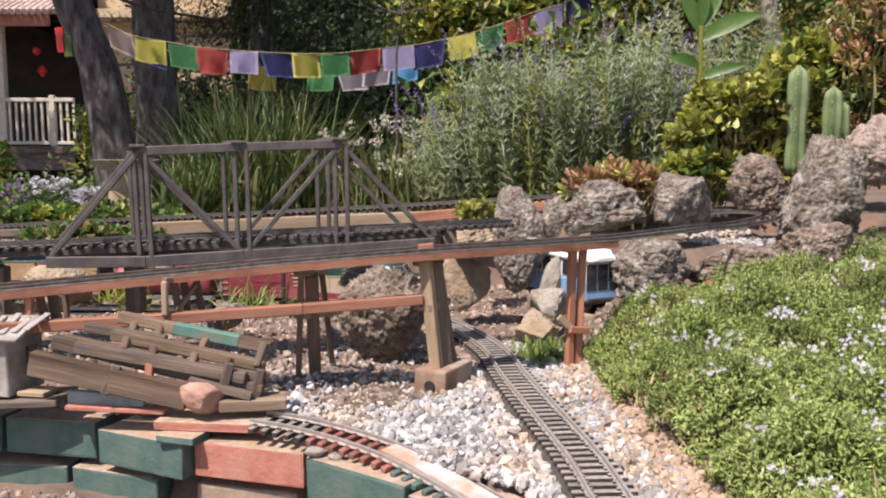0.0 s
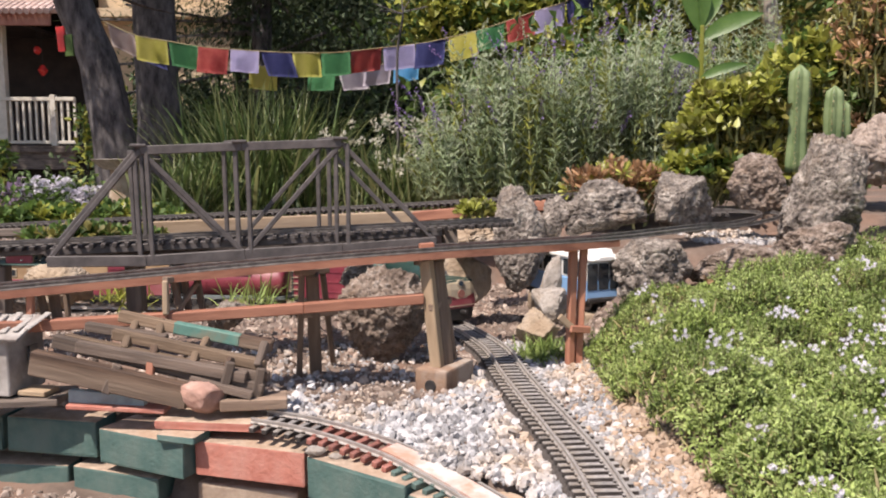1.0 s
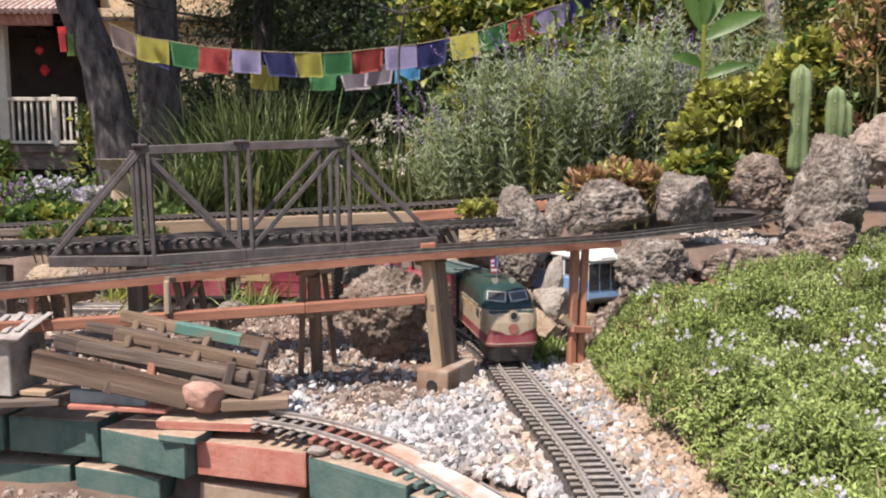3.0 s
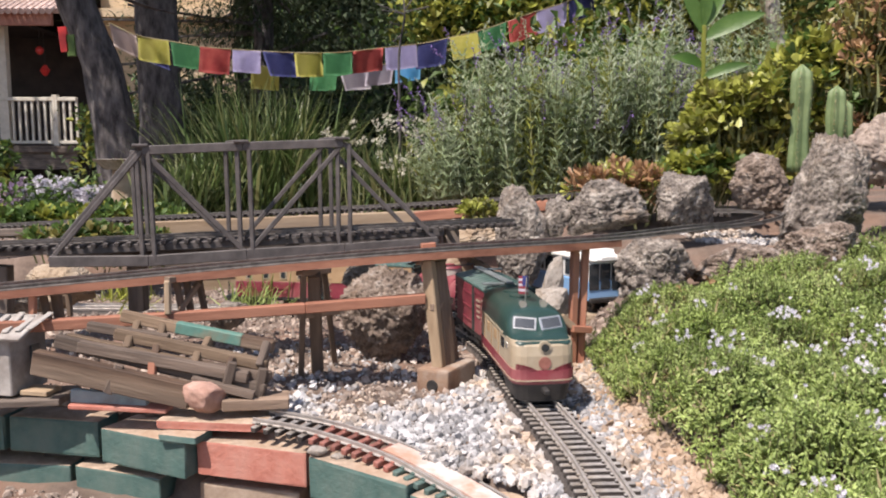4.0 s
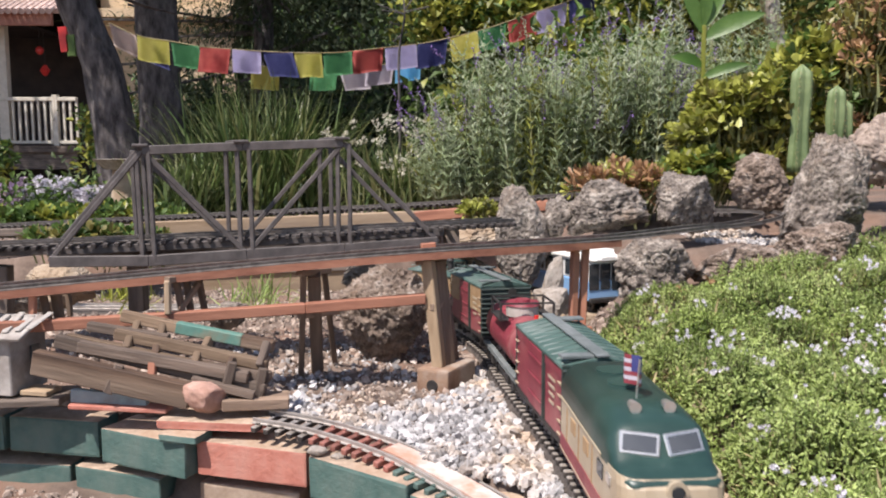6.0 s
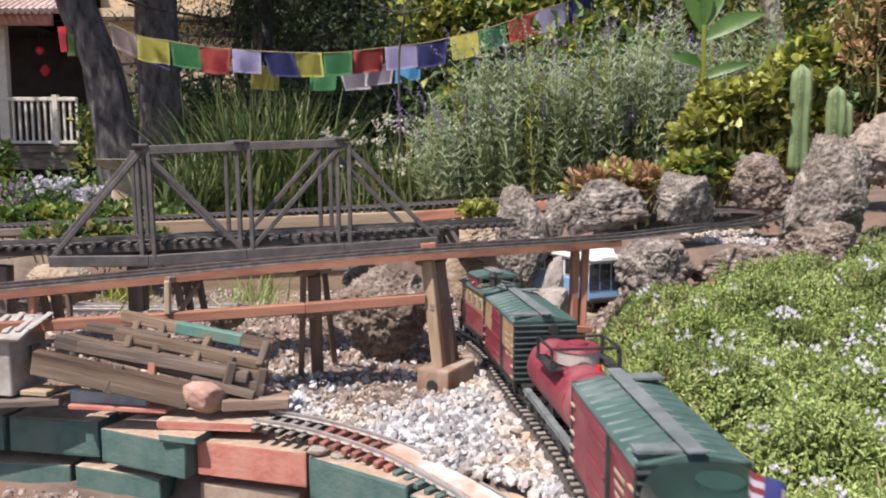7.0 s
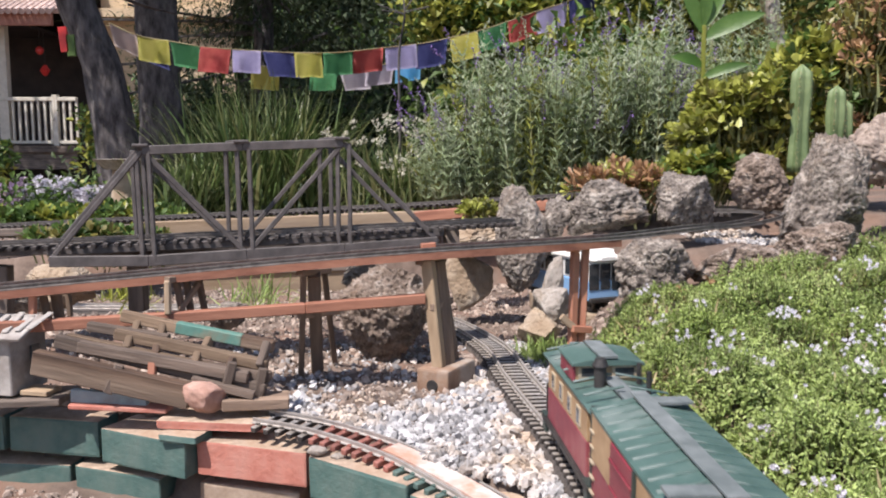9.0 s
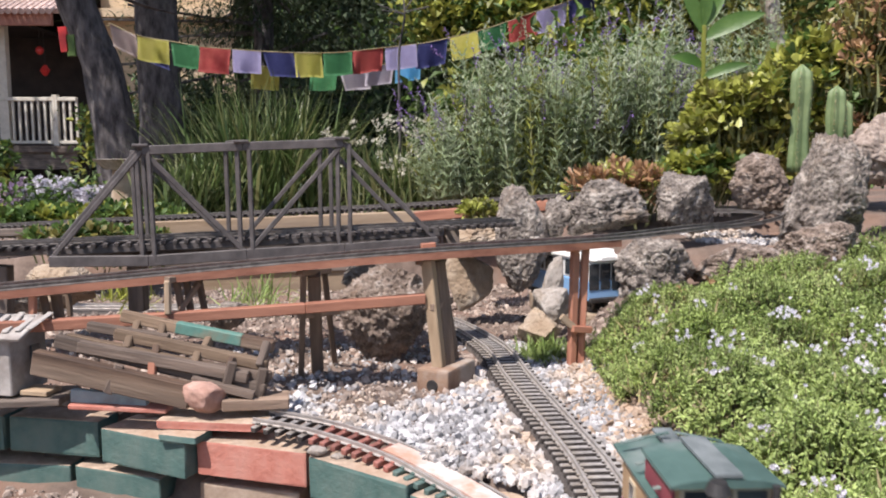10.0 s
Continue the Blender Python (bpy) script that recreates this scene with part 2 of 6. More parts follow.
def mesh_from(name, verts, faces):
    me = bpy.data.meshes.new(name)
    me.from_pydata(verts, [], faces)
    me.update()
    return me


def rock_mesh(name, seed, size, rough=0.16, sub=6, blocky=0.35, cut=0.56, taper=0.0):
    """A weathered stone: flattened sphere, broken planes, ridges and pits."""
    bm = bmesh.new()
    bmesh.ops.create_icosphere(bm, subdivisions=sub, radius=1.0)
    rnd = random.Random(seed)
    off = Vector((rnd.uniform(-50, 50), rnd.uniform(-50, 50), rnd.uniform(-50, 50)))
    planes = [(Vector((rnd.gauss(0, 1), rnd.gauss(0, 1), rnd.gauss(0, 0.8))).normalized(), rnd.uniform(cut, cut + 0.29)) for _ in range(14)]
    for v in bm.verts:
        p = v.co.copy()
        for nrm, dist in planes:
            d = p.dot(nrm) - dist
            if d > 0:
                p -= nrm * d * (blocky + 0.55)
        q = p * 1.3 + off
        big = noise.fractal(q, 0.9, 2.0, 4) * rough
        crag = (0.42 - noise.voronoi(p * 2.7 + off)[0][0]) * rough * 0.45
        ridge = (0.5 - abs(noise.noise(p * 2.6 + off))) * rough * 0.7
        pit = max(0.0, noise.noise(p * 7.5 - off) - 0.08) * rough * 0.75 + max(0.0, noise.noise(p * 17 - off) - 0.05) * rough * 0.55
        fine = noise.fractal(p * 15 + off, 0.6, 2.0, 4) * rough * 0.30
        v.co = p + p.normalized() * (big + crag + ridge - pit + fine)
    lo = [min(v.co[k] for v in bm.verts) for k in range(3)]
    hi = [max(v.co[k] for v in bm.verts) for k in range(3)]
    for v in bm.verts:
        v.co = Vector(((v.co[k] - lo[k]) / (hi[k] - lo[k]) - (0.5 if k < 2 else 0)) * size[k] for k in range(3))
    if taper:
        for v in bm.verts:
            f = v.co.z / size[2]
            v.co.x = v.co.x * (1 - taper * f) + 0.12 * taper * size[0] * f
            v.co.y *= 1 - taper * f * 0.7
    me = bpy.data.meshes.new(name)
    bm.to_mesh(me)
    bm.free()
    for f in me.polygons:
        f.use_smooth = True
    return me


def rock(at, size, seed, material=None, rz=0, lean=0, rough=0.15, label="", group="boulders along the railway", sub=6, name="boulder", category="boulder", cut=0.56, taper=0.0):
    ob = link(name, rock_mesh(name, seed, size, rough, sub, 0.35, cut, taper), material or M_ROCK)
    ob.matrix_basis = pose(at[0], at[1], at[2], 0, lean, rz)
    return tagged(ob, label or "grey-brown pitted lava boulder set in the gravel", category, group)


def leaf_mesh(name, places, shape=((0, 0), (0.5, 0.35), (0.5, -0.35), (1, 0)), fold=0.25):
    """Many small folded leaves. places: (root, along, up, length, width)."""
    verts, faces = [], []
    for root, along, up, ln, wd in places:
        side = along.cross(up)
        if side.length < 1e-6:
            side = Vector((1, 0, 0))
        side.normalize()
        nrm = side.cross(along).normalized()
        i = len(verts)
        mid = root + along * ln * 0.5
        verts += [root, mid + side * wd * 0.5 + nrm * wd * fold, root + along * ln - nrm * ln * 0.12, mid - side * wd * 0.5 + nrm * wd * fold, mid - nrm * ln * 0.02]
        faces += [(i, i + 4, i + 1), (i + 1, i + 4, i + 2), (i, i + 3, i + 4), (i + 4, i + 3, i + 2)]
    return mesh_from(name, verts, faces)


def round_leaf_mesh(name, places):
    """Thick spoon-shaped leaves, broadest towards the tip. places as in leaf_mesh."""
    verts, faces = [], []
    for root, along, up, ln, wd in places:
        side = along.cross(up)
        side = side.normalized() if side.length > 1e-6 else Vector((1, 0, 0))
        nrm = side.cross(along).normalized()
        i = len(verts)
        a, b = root + along * ln * 0.5, root + along * ln * 0.84
        verts += [root, a + side * wd * 0.40 + nrm * wd * 0.10, b + side * wd * 0.44 + nrm * wd * 0.14, root + along * ln + nrm * wd * 0.10, b - side * wd * 0.44 + nrm * wd * 0.14, a - side * wd * 0.40 + nrm * wd * 0.10]
        faces += [(i, i + 1, i + 2, i + 3), (i, i + 3, i + 4, i + 5)]
    return mesh_from(name, verts, faces)


def blade_mesh(name, blades, seg=5):
    """Long bent leaves. blades: (root, direction, droop, length, width)."""
    verts, faces = [], []
    for root, way, droop, ln, wd in blades:
        way = way.normalized()
        side = way.cross(Vector((0, 0, 1)))
        side = side.normalized() if side.length > 1e-4 else Vector((1, 0, 0))
        p, d = root.copy(), way.copy()
        i = len(verts)
        for k in range(seg + 1):
            w = wd * 0.5 * (1 - (k / seg) ** 2.2) + 0.0004
            verts += [p + side * w, p - side * w]
            p = p + d * ln / seg
            d = (d + Vector((0, 0, -droop * (k + 1) / seg))).normalized()
        for k in range(seg):
            a = i + 2 * k
            faces.append((a, a + 1, a + 3, a + 2))
    return mesh_from(name, verts, faces)


def rand_dir(rnd, up=0.0):
    v = Vector((rnd.gauss(0, 1), rnd.gauss(0, 1), rnd.gauss(0, 1) + up))
    return v.normalized()


def crown(name, rnd, centre, radii, n, ln, wd, material, parent=None, clumps=14, up=0.2, label="", spread=0.42):
    """An uneven crown of leaves, gathered in clumps about a centre."""
    cs = []
    for _ in range(clumps):
        d = rand_dir(rnd, 0.1) * rnd.uniform(0.35, 1.0)
        cs.append((Vector(centre) + Vector(d[k] * radii[k] for k in range(3)), rnd.uniform(0.6, 1.3)))
    pl = []
    for _ in range(n):
        c, s = rnd.choice(cs)
        d = rand_dir(rnd) * (rnd.random() ** 0.45) * s * spread
        r = c + Vector(d[k] * radii[k] for k in range(3))
        a = rand_dir(rnd, up)
        pl.append((r, a, rand_dir(rnd, 0.8), ln * rnd.uniform(0.6, 1.3), wd * rnd.uniform(0.6, 1.3)))
    return link(name, leaf_mesh(name, pl), material, parent, label)

# ---------------------------------------------------------------- ground
WALL = [(-2.807, 1.531), (-0.925, 1.424), (-0.733, 1.395), (-0.568, 1.359), (-0.386, 1.267), (-0.199, 1.223), (-0.054, 1.112), (0.113, 1.004), (0.14, 0.0), (0.15, -3.0)]


def wall_y(x):
    for (x0, y0), (x1, y1) in zip(WALL, WALL[1:]):
        if x0 <= x <= x1:
            return y0 + (y1 - y0) * (x - x0) / (x1 - x0)
    return WALL[0][1] if x < WALL[0][0] else -9.0


def ease(a, b, x):
    t = min(1.0, max(0.0, (x - a) / (b - a)))
    return t * t * (3 - 2 * t)


def ground_z(x, y):
    z = -0.0435 + (0.004 if abs(x - 0.17) > 0.06 else 0.0) - 0.03 * ease(2.0, 2.5, y) * (1 - ease(-0.1, 0.3, x))
    # the bank of low plants beside the line
    bank = (0.045 + (0.068 + 0.052 * ease(0.45, 1.1, x)) * ease(1.06, 1.80, y)) * ease(0.265, 0.45, x)
    if y < 2.4:
        z += bank * (1 - ease(2.15, 2.35, y))
    # the raised bed on which the upper line runs
    back = ease(1.95, 2.15, y) * ease(0.31, 0.52, x) * 0.22
    back = max(back, ease(2.83, 2.88, y) * (0.207 + 0.075 * min(max(x, -2.2), 0.3)) if x < 0.65 else 0.0)
    back = max(back, ease(2.25, 2.6, y) * 0.27 * ease(0.2, 0.45, x))
    z = max(z, -0.06 + back) if back > 0.01 else z
    # the garden behind
    z -= 0.05 * ease(3.4, 5.0, y) + 0.16 * ease(5.0, 9.0, y)
    # dirt in front of the little brick wall
    if y < wall_y(x) + 0.065:
        z = -0.160
    z += 0.006 * noise.noise(Vector((x * 9, y * 9, 0))) + 0.004 * noise.noise(Vector((x * 31, y * 31, 3)))
    return z


def make_ground():
    def axis(lo, hi, fine_lo, fine_hi, step):
        v = [lo]
        while v[-1] < hi:
            c = v[-1]
            d = max(fine_lo - c, c - fine_hi, 0.0)
            v.append(c + step + d * 0.16)
        return v
    xs = [-x for x in axis(0.0, 400, 0, 1.4, 0.022)][::-1] + axis(0.0, 400, 0, 1.4, 0.022)[1:]
    ys = [-y for y in axis(0.0, 300, 0, 0.2, 0.06)][::-1] + axis(0.0, 600, 0, 4.4, 0.025)[1:]
    verts = [(x, y, ground_z(x, y)) for y in ys for x in xs]
    n = len(xs)
    faces = [(j * n + i, j * n + i + 1, (j + 1) * n + i + 1, (j + 1) * n + i) for j in range(len(ys) - 1) for i in range(n - 1)]
    g = link("ground", mesh_from("ground", verts, faces), M_SOIL)
    for f in g.data.polygons:
        f.use_smooth = True
    tagged(g, "brown garden soil strewn with gravel and chips", "ground", kind="structure")


make_ground()



# ---------------------------------------------------------------- railway tracks
RAIL = [(-0.0035, 0), (0.0035, 0), (0.0035, 0.0015), (0.001, 0.0025), (0.001, 0.0055), (0.0019, 0.0062), (0.0019, 0.0085),
        (-0.0019, 0.0085), (-0.0019, 0.0062), (-0.001, 0.0055), (-0.001, 0.0025), (-0.0035, 0.0015)]


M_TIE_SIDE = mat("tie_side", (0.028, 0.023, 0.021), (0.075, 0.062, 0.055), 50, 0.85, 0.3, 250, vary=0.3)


def tie_mesh(material, size=(0.0092, 0.084, 0.009), side=None):
    """A sleeper with two rail chairs; x along the line, its top at z = 0."""
    bm = box(size, Matrix.Translation((0, 0, -size[2] / 2)), 0.0012)
    for s in (-1, 1):
        for k in (-1, 1):
            add_box(bm, (0.006, 0.004, 0.003), Matrix.Translation((0, s * 0.0225 + k * 0.005, 0.0013)))
    me = bpy.data.meshes.new("tie")
    bm.to_mesh(me)
    bm.free()
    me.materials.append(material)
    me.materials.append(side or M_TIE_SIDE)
    # faces that look up take the first colour, all others the side colour
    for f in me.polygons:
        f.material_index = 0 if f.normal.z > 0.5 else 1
    return me


def track(pts, label, ties, gap=0.0225, name="railway_track", metal=None, span=None):
    """A line of G gauge: pts run along the foot of the rails. ties: mesh, or a function of the distance that gives one."""
    t = tagged(thing(name), label, "track", kind="")
    path = smooth_path(pts, 0.01)
    for s in (-1, 1):
        off = []
        for i, p in enumerate(path):
            d = (path[min(i + 1, len(path) - 1)] - path[max(i - 1, 0)]).normalized()
            off.append(p + d.cross(Vector((0, 0, 1))).normalized() * 0.0235 * s)
        part("rail", sweep(RAIL, off), metal or M_RAIL, t)
    rnd = random.Random(len(path))
    step = gap
    at = step / 2
    while at < (len(path) - 2) * 0.01:
        i = int(at / 0.01)
        p, q = path[i], path[i + 1]
        d = (q - p).normalized()
        me = ties(at) if callable(ties) else ties
        if me and (span is None or span[0] < at < span[1]):
            ob = new("tie", me)
            ob.parent = t
            ob.matrix_basis = Matrix.Translation(p + (q - p) * ((at - i * 0.01) / 0.01)) @ d.to_track_quat("X", "Z").to_matrix().to_4x4() @ pose(0, 0, 0, 0, 0, rnd.uniform(-1.2, 1.2))
        at += step
    return t, path


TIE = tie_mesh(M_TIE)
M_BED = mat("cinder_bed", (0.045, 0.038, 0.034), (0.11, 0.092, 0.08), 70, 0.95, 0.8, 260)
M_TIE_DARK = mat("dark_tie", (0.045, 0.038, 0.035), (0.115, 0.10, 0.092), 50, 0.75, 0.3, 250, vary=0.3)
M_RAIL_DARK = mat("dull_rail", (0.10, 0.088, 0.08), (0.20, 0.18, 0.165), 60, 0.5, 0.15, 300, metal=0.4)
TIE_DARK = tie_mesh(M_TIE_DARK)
TIE_RED = tie_mesh(M_TIE_RED, side=M_TIE_RED)
TIE_GREEN = tie_mesh(M_TIE_GREEN, side=M_TIE_GREEN)
# the line on which the train comes, from the far left to beside the camera (height of the rail foot)
MAIN = [(-2.944, 2.439, -0.0550), (-1.795, 2.447, -0.0550), (-1.133, 2.447, -0.0550), (-0.629, 2.421, -0.0550), (-0.329, 2.379, -0.0550), (-0.131, 2.311, -0.0518), (-0.033, 2.206, -0.0417), (0.026, 2.110, -0.0342), (0.110, 1.796, -0.0215), (0.139, 1.560, -0.0215), (0.160, 1.404, -0.0215), (0.180, 1.267, -0.0215), (0.199, 1.121, -0.0215), (0.208, 0.975, -0.0215), (0.222, 0.700, -0.0215), (0.234, 0.200, -0.0215), (0.251, -0.800, -0.0215), (0.301, -2.200, -0.0215), (0.381, -4.000, -0.0215)]
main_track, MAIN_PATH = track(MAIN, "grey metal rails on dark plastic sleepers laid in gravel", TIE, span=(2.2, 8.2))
bed = part("roadbed", sweep([(-0.040, 0), (0.040, 0), (0.048, -0.014), (-0.048, -0.014)], [q - Vector((0, 0, 0.0085)) for q in MAIN_PATH[::4]]), M_BED)
tagged(bed, "dark cinder bed under the sleepers", "roadbed", kind="structure")

def scatter(name, seed, n, inside, smin, smax, material, label, category, lift=0.25):
    """Angular stones lying on the ground, joined, as nobody could count them."""
    rnd = random.Random(seed)
    forms = []
    for k in range(8):
        bm = bmesh.new()
        bmesh.ops.create_icosphere(bm, subdivisions=1, radius=1.0)
        for v in bm.verts:
            v.co *= rnd.uniform(0.5, 1.35)
        forms.append(([v.co.copy() for v in bm.verts], [[v.index for v in f.verts] for f in bm.faces]))
        bm.free()
    verts, faces = [], []
    while n > 0:
        x, y = inside(rnd)
        n -= 1
        if x is None:
            continue
        s = smin * (smax / smin) ** (rnd.random() ** 2)
        m = Matrix.LocRotScale((x, y, ground_z(x, y) + s * lift * rnd.uniform(-0.3, 1.2)), Euler((rnd.uniform(0, 6), rnd.uniform(0, 6), rnd.uniform(0, 6))),
                               (s, s * rnd.uniform(0.6, 1.0), s * rnd.uniform(0.5, 0.9)))
        fv, ff = forms[rnd.randrange(8)]
        i = len(verts)
        verts += [m @ v for v in fv]
        faces += [[i + a for a in f] for f in ff]
    return tagged(link(name, mesh_from(name, verts, faces), material), label, category, kind="stuff")


CLEAR = {(round(p.x * 100), round(p.y * 100)) for p in MAIN_PATH}


def on_track(x, y):
    i, j = round(x * 100), round(y * 100)
    return any((i + a, j + b) in CLEAR for a in range(-4, 5) for b in (-1, 0, 1))


def in_ballast(rnd):
    y = 0.85 + 1.05 * rnd.random() ** 1.1
    x = rnd.uniform(-0.46, 0.40)
    if y < wall_y(x) + (0.11 if x < -0.05 else 0.055) or x < -0.38 + 0.25 * (1.50 - y) or x > 0.31 + 0.05 * noise.noise(Vector((y * 6, 2, 2))):
        return None, None
    if on_track(x, y) and rnd.random() < 0.95:
        return None, None
    if y > 1.47 + 0.15 * noise.noise(Vector((x * 4, y * 4, 7))) + 0.5 * ease(0.0, 0.2, x) and rnd.random() < 0.9:
        return None, None
    return x, y


def in_litter(rnd):
    y = rnd.uniform(1.42, 2.84)
    x = rnd.uniform(-1.8, 0.5)
    if on_track(x, y) and rnd.random() < 0.96:
        return None, None
    return (x, y) if x < 0.34 or y < 2.25 else (None, None)


def in_edge(rnd):
    y = rnd.uniform(0.85, 1.8)
    x = 0.265 + rnd.gauss(0.035, 0.03) + 0.02 * (1 - ease(0.95, 1.45, y))
    return (x, y) if not on_track(x, y) else (None, None)


def in_far(rnd):
    a = rnd.uniform(0, 1)
    return 0.68 + 0.22 * a, 2.18 + 0.3 * rnd.random()


scatter("gravel", 3, 36000, in_ballast, 0.003, 0.0115, M_GRAVEL, "pale grey crushed stone ballast between the tracks", "gravel", 0.5)
scatter("litter", 4, 15000, in_litter, 0.003, 0.012, M_CHIP, "brown stone chips and bark litter on the soil", "gravel")
scatter("gravel", 5, 4200, in_edge, 0.003, 0.011, M_DUST, "tan stone chips beside the track", "gravel", 0.5)
scatter("gravel", 8, 1800, in_far, 0.004, 0.011, M_GRAVEL, "pale gravel heaped beside the loop of track", "gravel", 0.5)


def in_dirt(rnd):
    x = rnd.uniform(-0.9, -0.15)
    return x, wall_y(x) - rnd.uniform(0.03, 0.5)


scatter("litter", 6, 4000, in_dirt, 0.002, 0.009, M_CHIP, "brown crumbs of soil before the brick wall", "gravel")


def in_back(rnd):
    return rnd.uniform(-2.6, 0.55), rnd.uniform(2.87, 4.4)


scatter("litter", 9, 3000, in_back, 0.004, 0.02, M_CHIP, "brown leaf litter and chips behind the rear track", "gravel")

# ---------------------------------------------------------------- painted brick wall and the old track on it
def brick(parent, a, b, depth, height, material, name="brick", label="", sink=0.0, twist=0.0):
    """A brick whose upper front edge runs from a to b, reaching back by depth."""
    a, b = Vector(a), Vector(b)
    d = b - a
    d.z = 0
    ln = d.length
    rz = math.atan2(d.y, d.x)
    bm = box((ln, depth, height), Matrix.Translation((0, depth / 2, -height / 2)), 0.004, 2)
    rnd = random.Random(int(ln * 1e5))
    for v in bm.verts:
        v.co += Vector((rnd.uniform(-1, 1), rnd.uniform(-1, 1), rnd.uniform(-1, 1))) * 0.0009
    bm.normal_update()
    ob = part(name, bm, None, parent, label)
    ob.data.materials.append(material)
    ob.data.materials.append(M_DUST)
    for f in ob.data.polygons:
        if f.normal.z > 0.8:
            f.material_index = 1
    c = (a + b) / 2
    ob.matrix_basis = pose(c.x, c.y, (a.z + b.z) / 2 - sink, twist, 0, math.degrees(rz))
    return ob


wall = thing("brick_wall", None, "low wall of chipped green and red painted bricks", "wall")
brick(wall, (-0.738, 1.397, -0.048), (-0.573, 1.365, -0.046), 0.0969, 0.0620, M_BRICK_G)
brick(wall, (-0.560, 1.342, -0.049), (-0.400, 1.267, -0.050), 0.085, 0.058, M_BRICK_G)
brick(wall, (-0.387, 1.285, -0.050), (-0.206, 1.228, -0.050), 0.10, 0.056, M_BRICK_R)
brick(wall, (-0.199, 1.209, -0.046), (-0.049, 1.097, -0.050), 0.0951, 0.0655, M_BRICK_G)
brick(wall, (-0.045, 1.091, -0.052), (0.053, 1.004, -0.061), 0.0978, 0.0674, M_BRICK_G)
brick(wall, (-0.923, 1.424, -0.047), (-0.749, 1.399, -0.049), 0.0958, 0.0613, M_BRICK_G)
brick(wall, (-0.818, 1.403, -0.124), (-0.632, 1.386, -0.129), 0.0770, 0.0385, M_BRICK_G, sink=0.004)
brick(wall, (-0.617, 1.368, -0.114), (-0.454, 1.309, -0.125), 0.09, 0.075, M_BRICK_G, sink=0.003)
brick(wall, (-0.387, 1.295, -0.117), (-0.220, 1.248, -0.124), 0.09, 0.075, M_BRICK_D, sink=0.002)
brick(wall, (-0.188, 1.209, -0.118), (-0.050, 1.122, -0.115), 0.0943, 0.0629, M_BRICK_D)
slab = brick(None, (-0.453, 1.295, -0.019), (-0.276, 1.276, -0.023), 0.07, 0.014, M_BRICK_R, "brick_slab")
tagged(slab, "thin red painted brick slab lying on the wall", "brick")
slate = brick(None, (-0.444, 1.276, -0.034), (-0.379, 1.257, -0.039), 0.05, 0.014, M_BRICK_G, "slate_chip")
tagged(slate, "small grey-green stone chip on the bricks", "stone")
rock((-0.376, 1.304, -0.015), (0.0665, 0.055, 0.0560), 41, mat("pink_stone", (0.34, 0.19, 0.14), (0.48, 0.30, 0.24), 40, 0.9, 0.5, 160), rough=0.1,
     cut=0.4, label="small pinkish stone resting on a red brick slab", group="", sub=4, name="stone", category="stone")
# old curved track on the wall
SIDING = [(-0.288, 1.304, -0.021), (-0.214, 1.276, -0.024), (-0.140, 1.238, -0.030), (-0.069, 1.189, -0.037), (-0.008, 1.133, -0.047), (0.050, 1.072, -0.057), (0.123, 0.993, -0.074)]


def siding_tie(at):
    return TIE if at < 0.11 else TIE_RED if at < 0.27 else TIE_GREEN


siding, SIDING_PATH = track(SIDING, "old curved track with dark, red and green sleepers", siding_tie, name="old_track", gap=0.0215)
bits = [p + Vector((0, 0, 0.004)) for p in SIDING_PATH[24:]]
plank = part("plank", sweep([(-0.017, 0), (0.017, 0), (0.017, 0.005), (-0.017, 0.005)], bits), mat("whitewashed", (0.46, 0.40, 0.36), (0.66, 0.62, 0.58), 30, 0.8, 0.3, 140, c3=(0.5, 0.28, 0.2), patch=14, stretch=(1, 1, 1)))
tagged(plank, "whitewashed thin plank laid between the rails", "plank")
# scrap timber, stones and a twig
bar("twig", (-0.180, 1.424, -0.044), (0.071, 1.372, -0.047), 0.0039, 0.0039, M_TANWOOD)
tw = bar("twig", (0.069, 1.372, -0.047), (0.123, 1.271, -0.060), 0.005, 0.004, M_TANWOOD)
tagged(tw, "thin dry twig on the gravel", "twig")
tagged(bpy.data.objects["twig"], "thin dry twig on the gravel", "twig")
chip = bar("wood_block", (0.134, 1.253, -0.042), (0.162, 1.253, -0.038), 0.022, 0.014, M_POSTWOOD)
tagged(chip, "small brown wood block beside the rails", "block")
rock((-0.185, 1.209, -0.046), (0.0306, 0.0224, 0.0133), 43, M_ROCK_PALE, label="pale flat pebble on the brick wall", group="", sub=3, name="pebble", category="stone", rough=0.08)
rock((-0.153, 1.204, -0.053), (0.0266, 0.0204, 0.0123), 44, M_ROCK_PALE, label="pale flat pebble on the brick wall", group="", sub=3, name="pebble", category="stone", rough=0.08)
rock((0.358, 1.122, -0.068), (0.0231, 0.0210, 0.0168), 45, M_ROCK_PALE, label="pale pebble at the foot of the bank", group="", sub=3, name="pebble", category="stone", rough=0.08)

# ---------------------------------------------------------------- tumbled wooden trestle section and weathered shed
M_OLDWOOD = mat("old_brown_wood", (0.050, 0.030, 0.020), (0.17, 0.105, 0.068), 70, 0.85, 0.8, 220, vary=0.2, stretch=(0.06, 1, 1), c3=(0.20, 0.15, 0.11), patch=9)
M_OLDGREY = mat("old_grey_wood", (0.052, 0.038, 0.030), (0.18, 0.135, 0.105), 70, 0.85, 0.8, 220, vary=0.2, stretch=(0.06, 1, 1))
M_OLDTAN = mat("old_tan_wood", (0.10, 0.066, 0.042), (0.25, 0.175, 0.115), 70, 0.85, 0.8, 220, vary=0.25, stretch=(0.06, 1, 1))
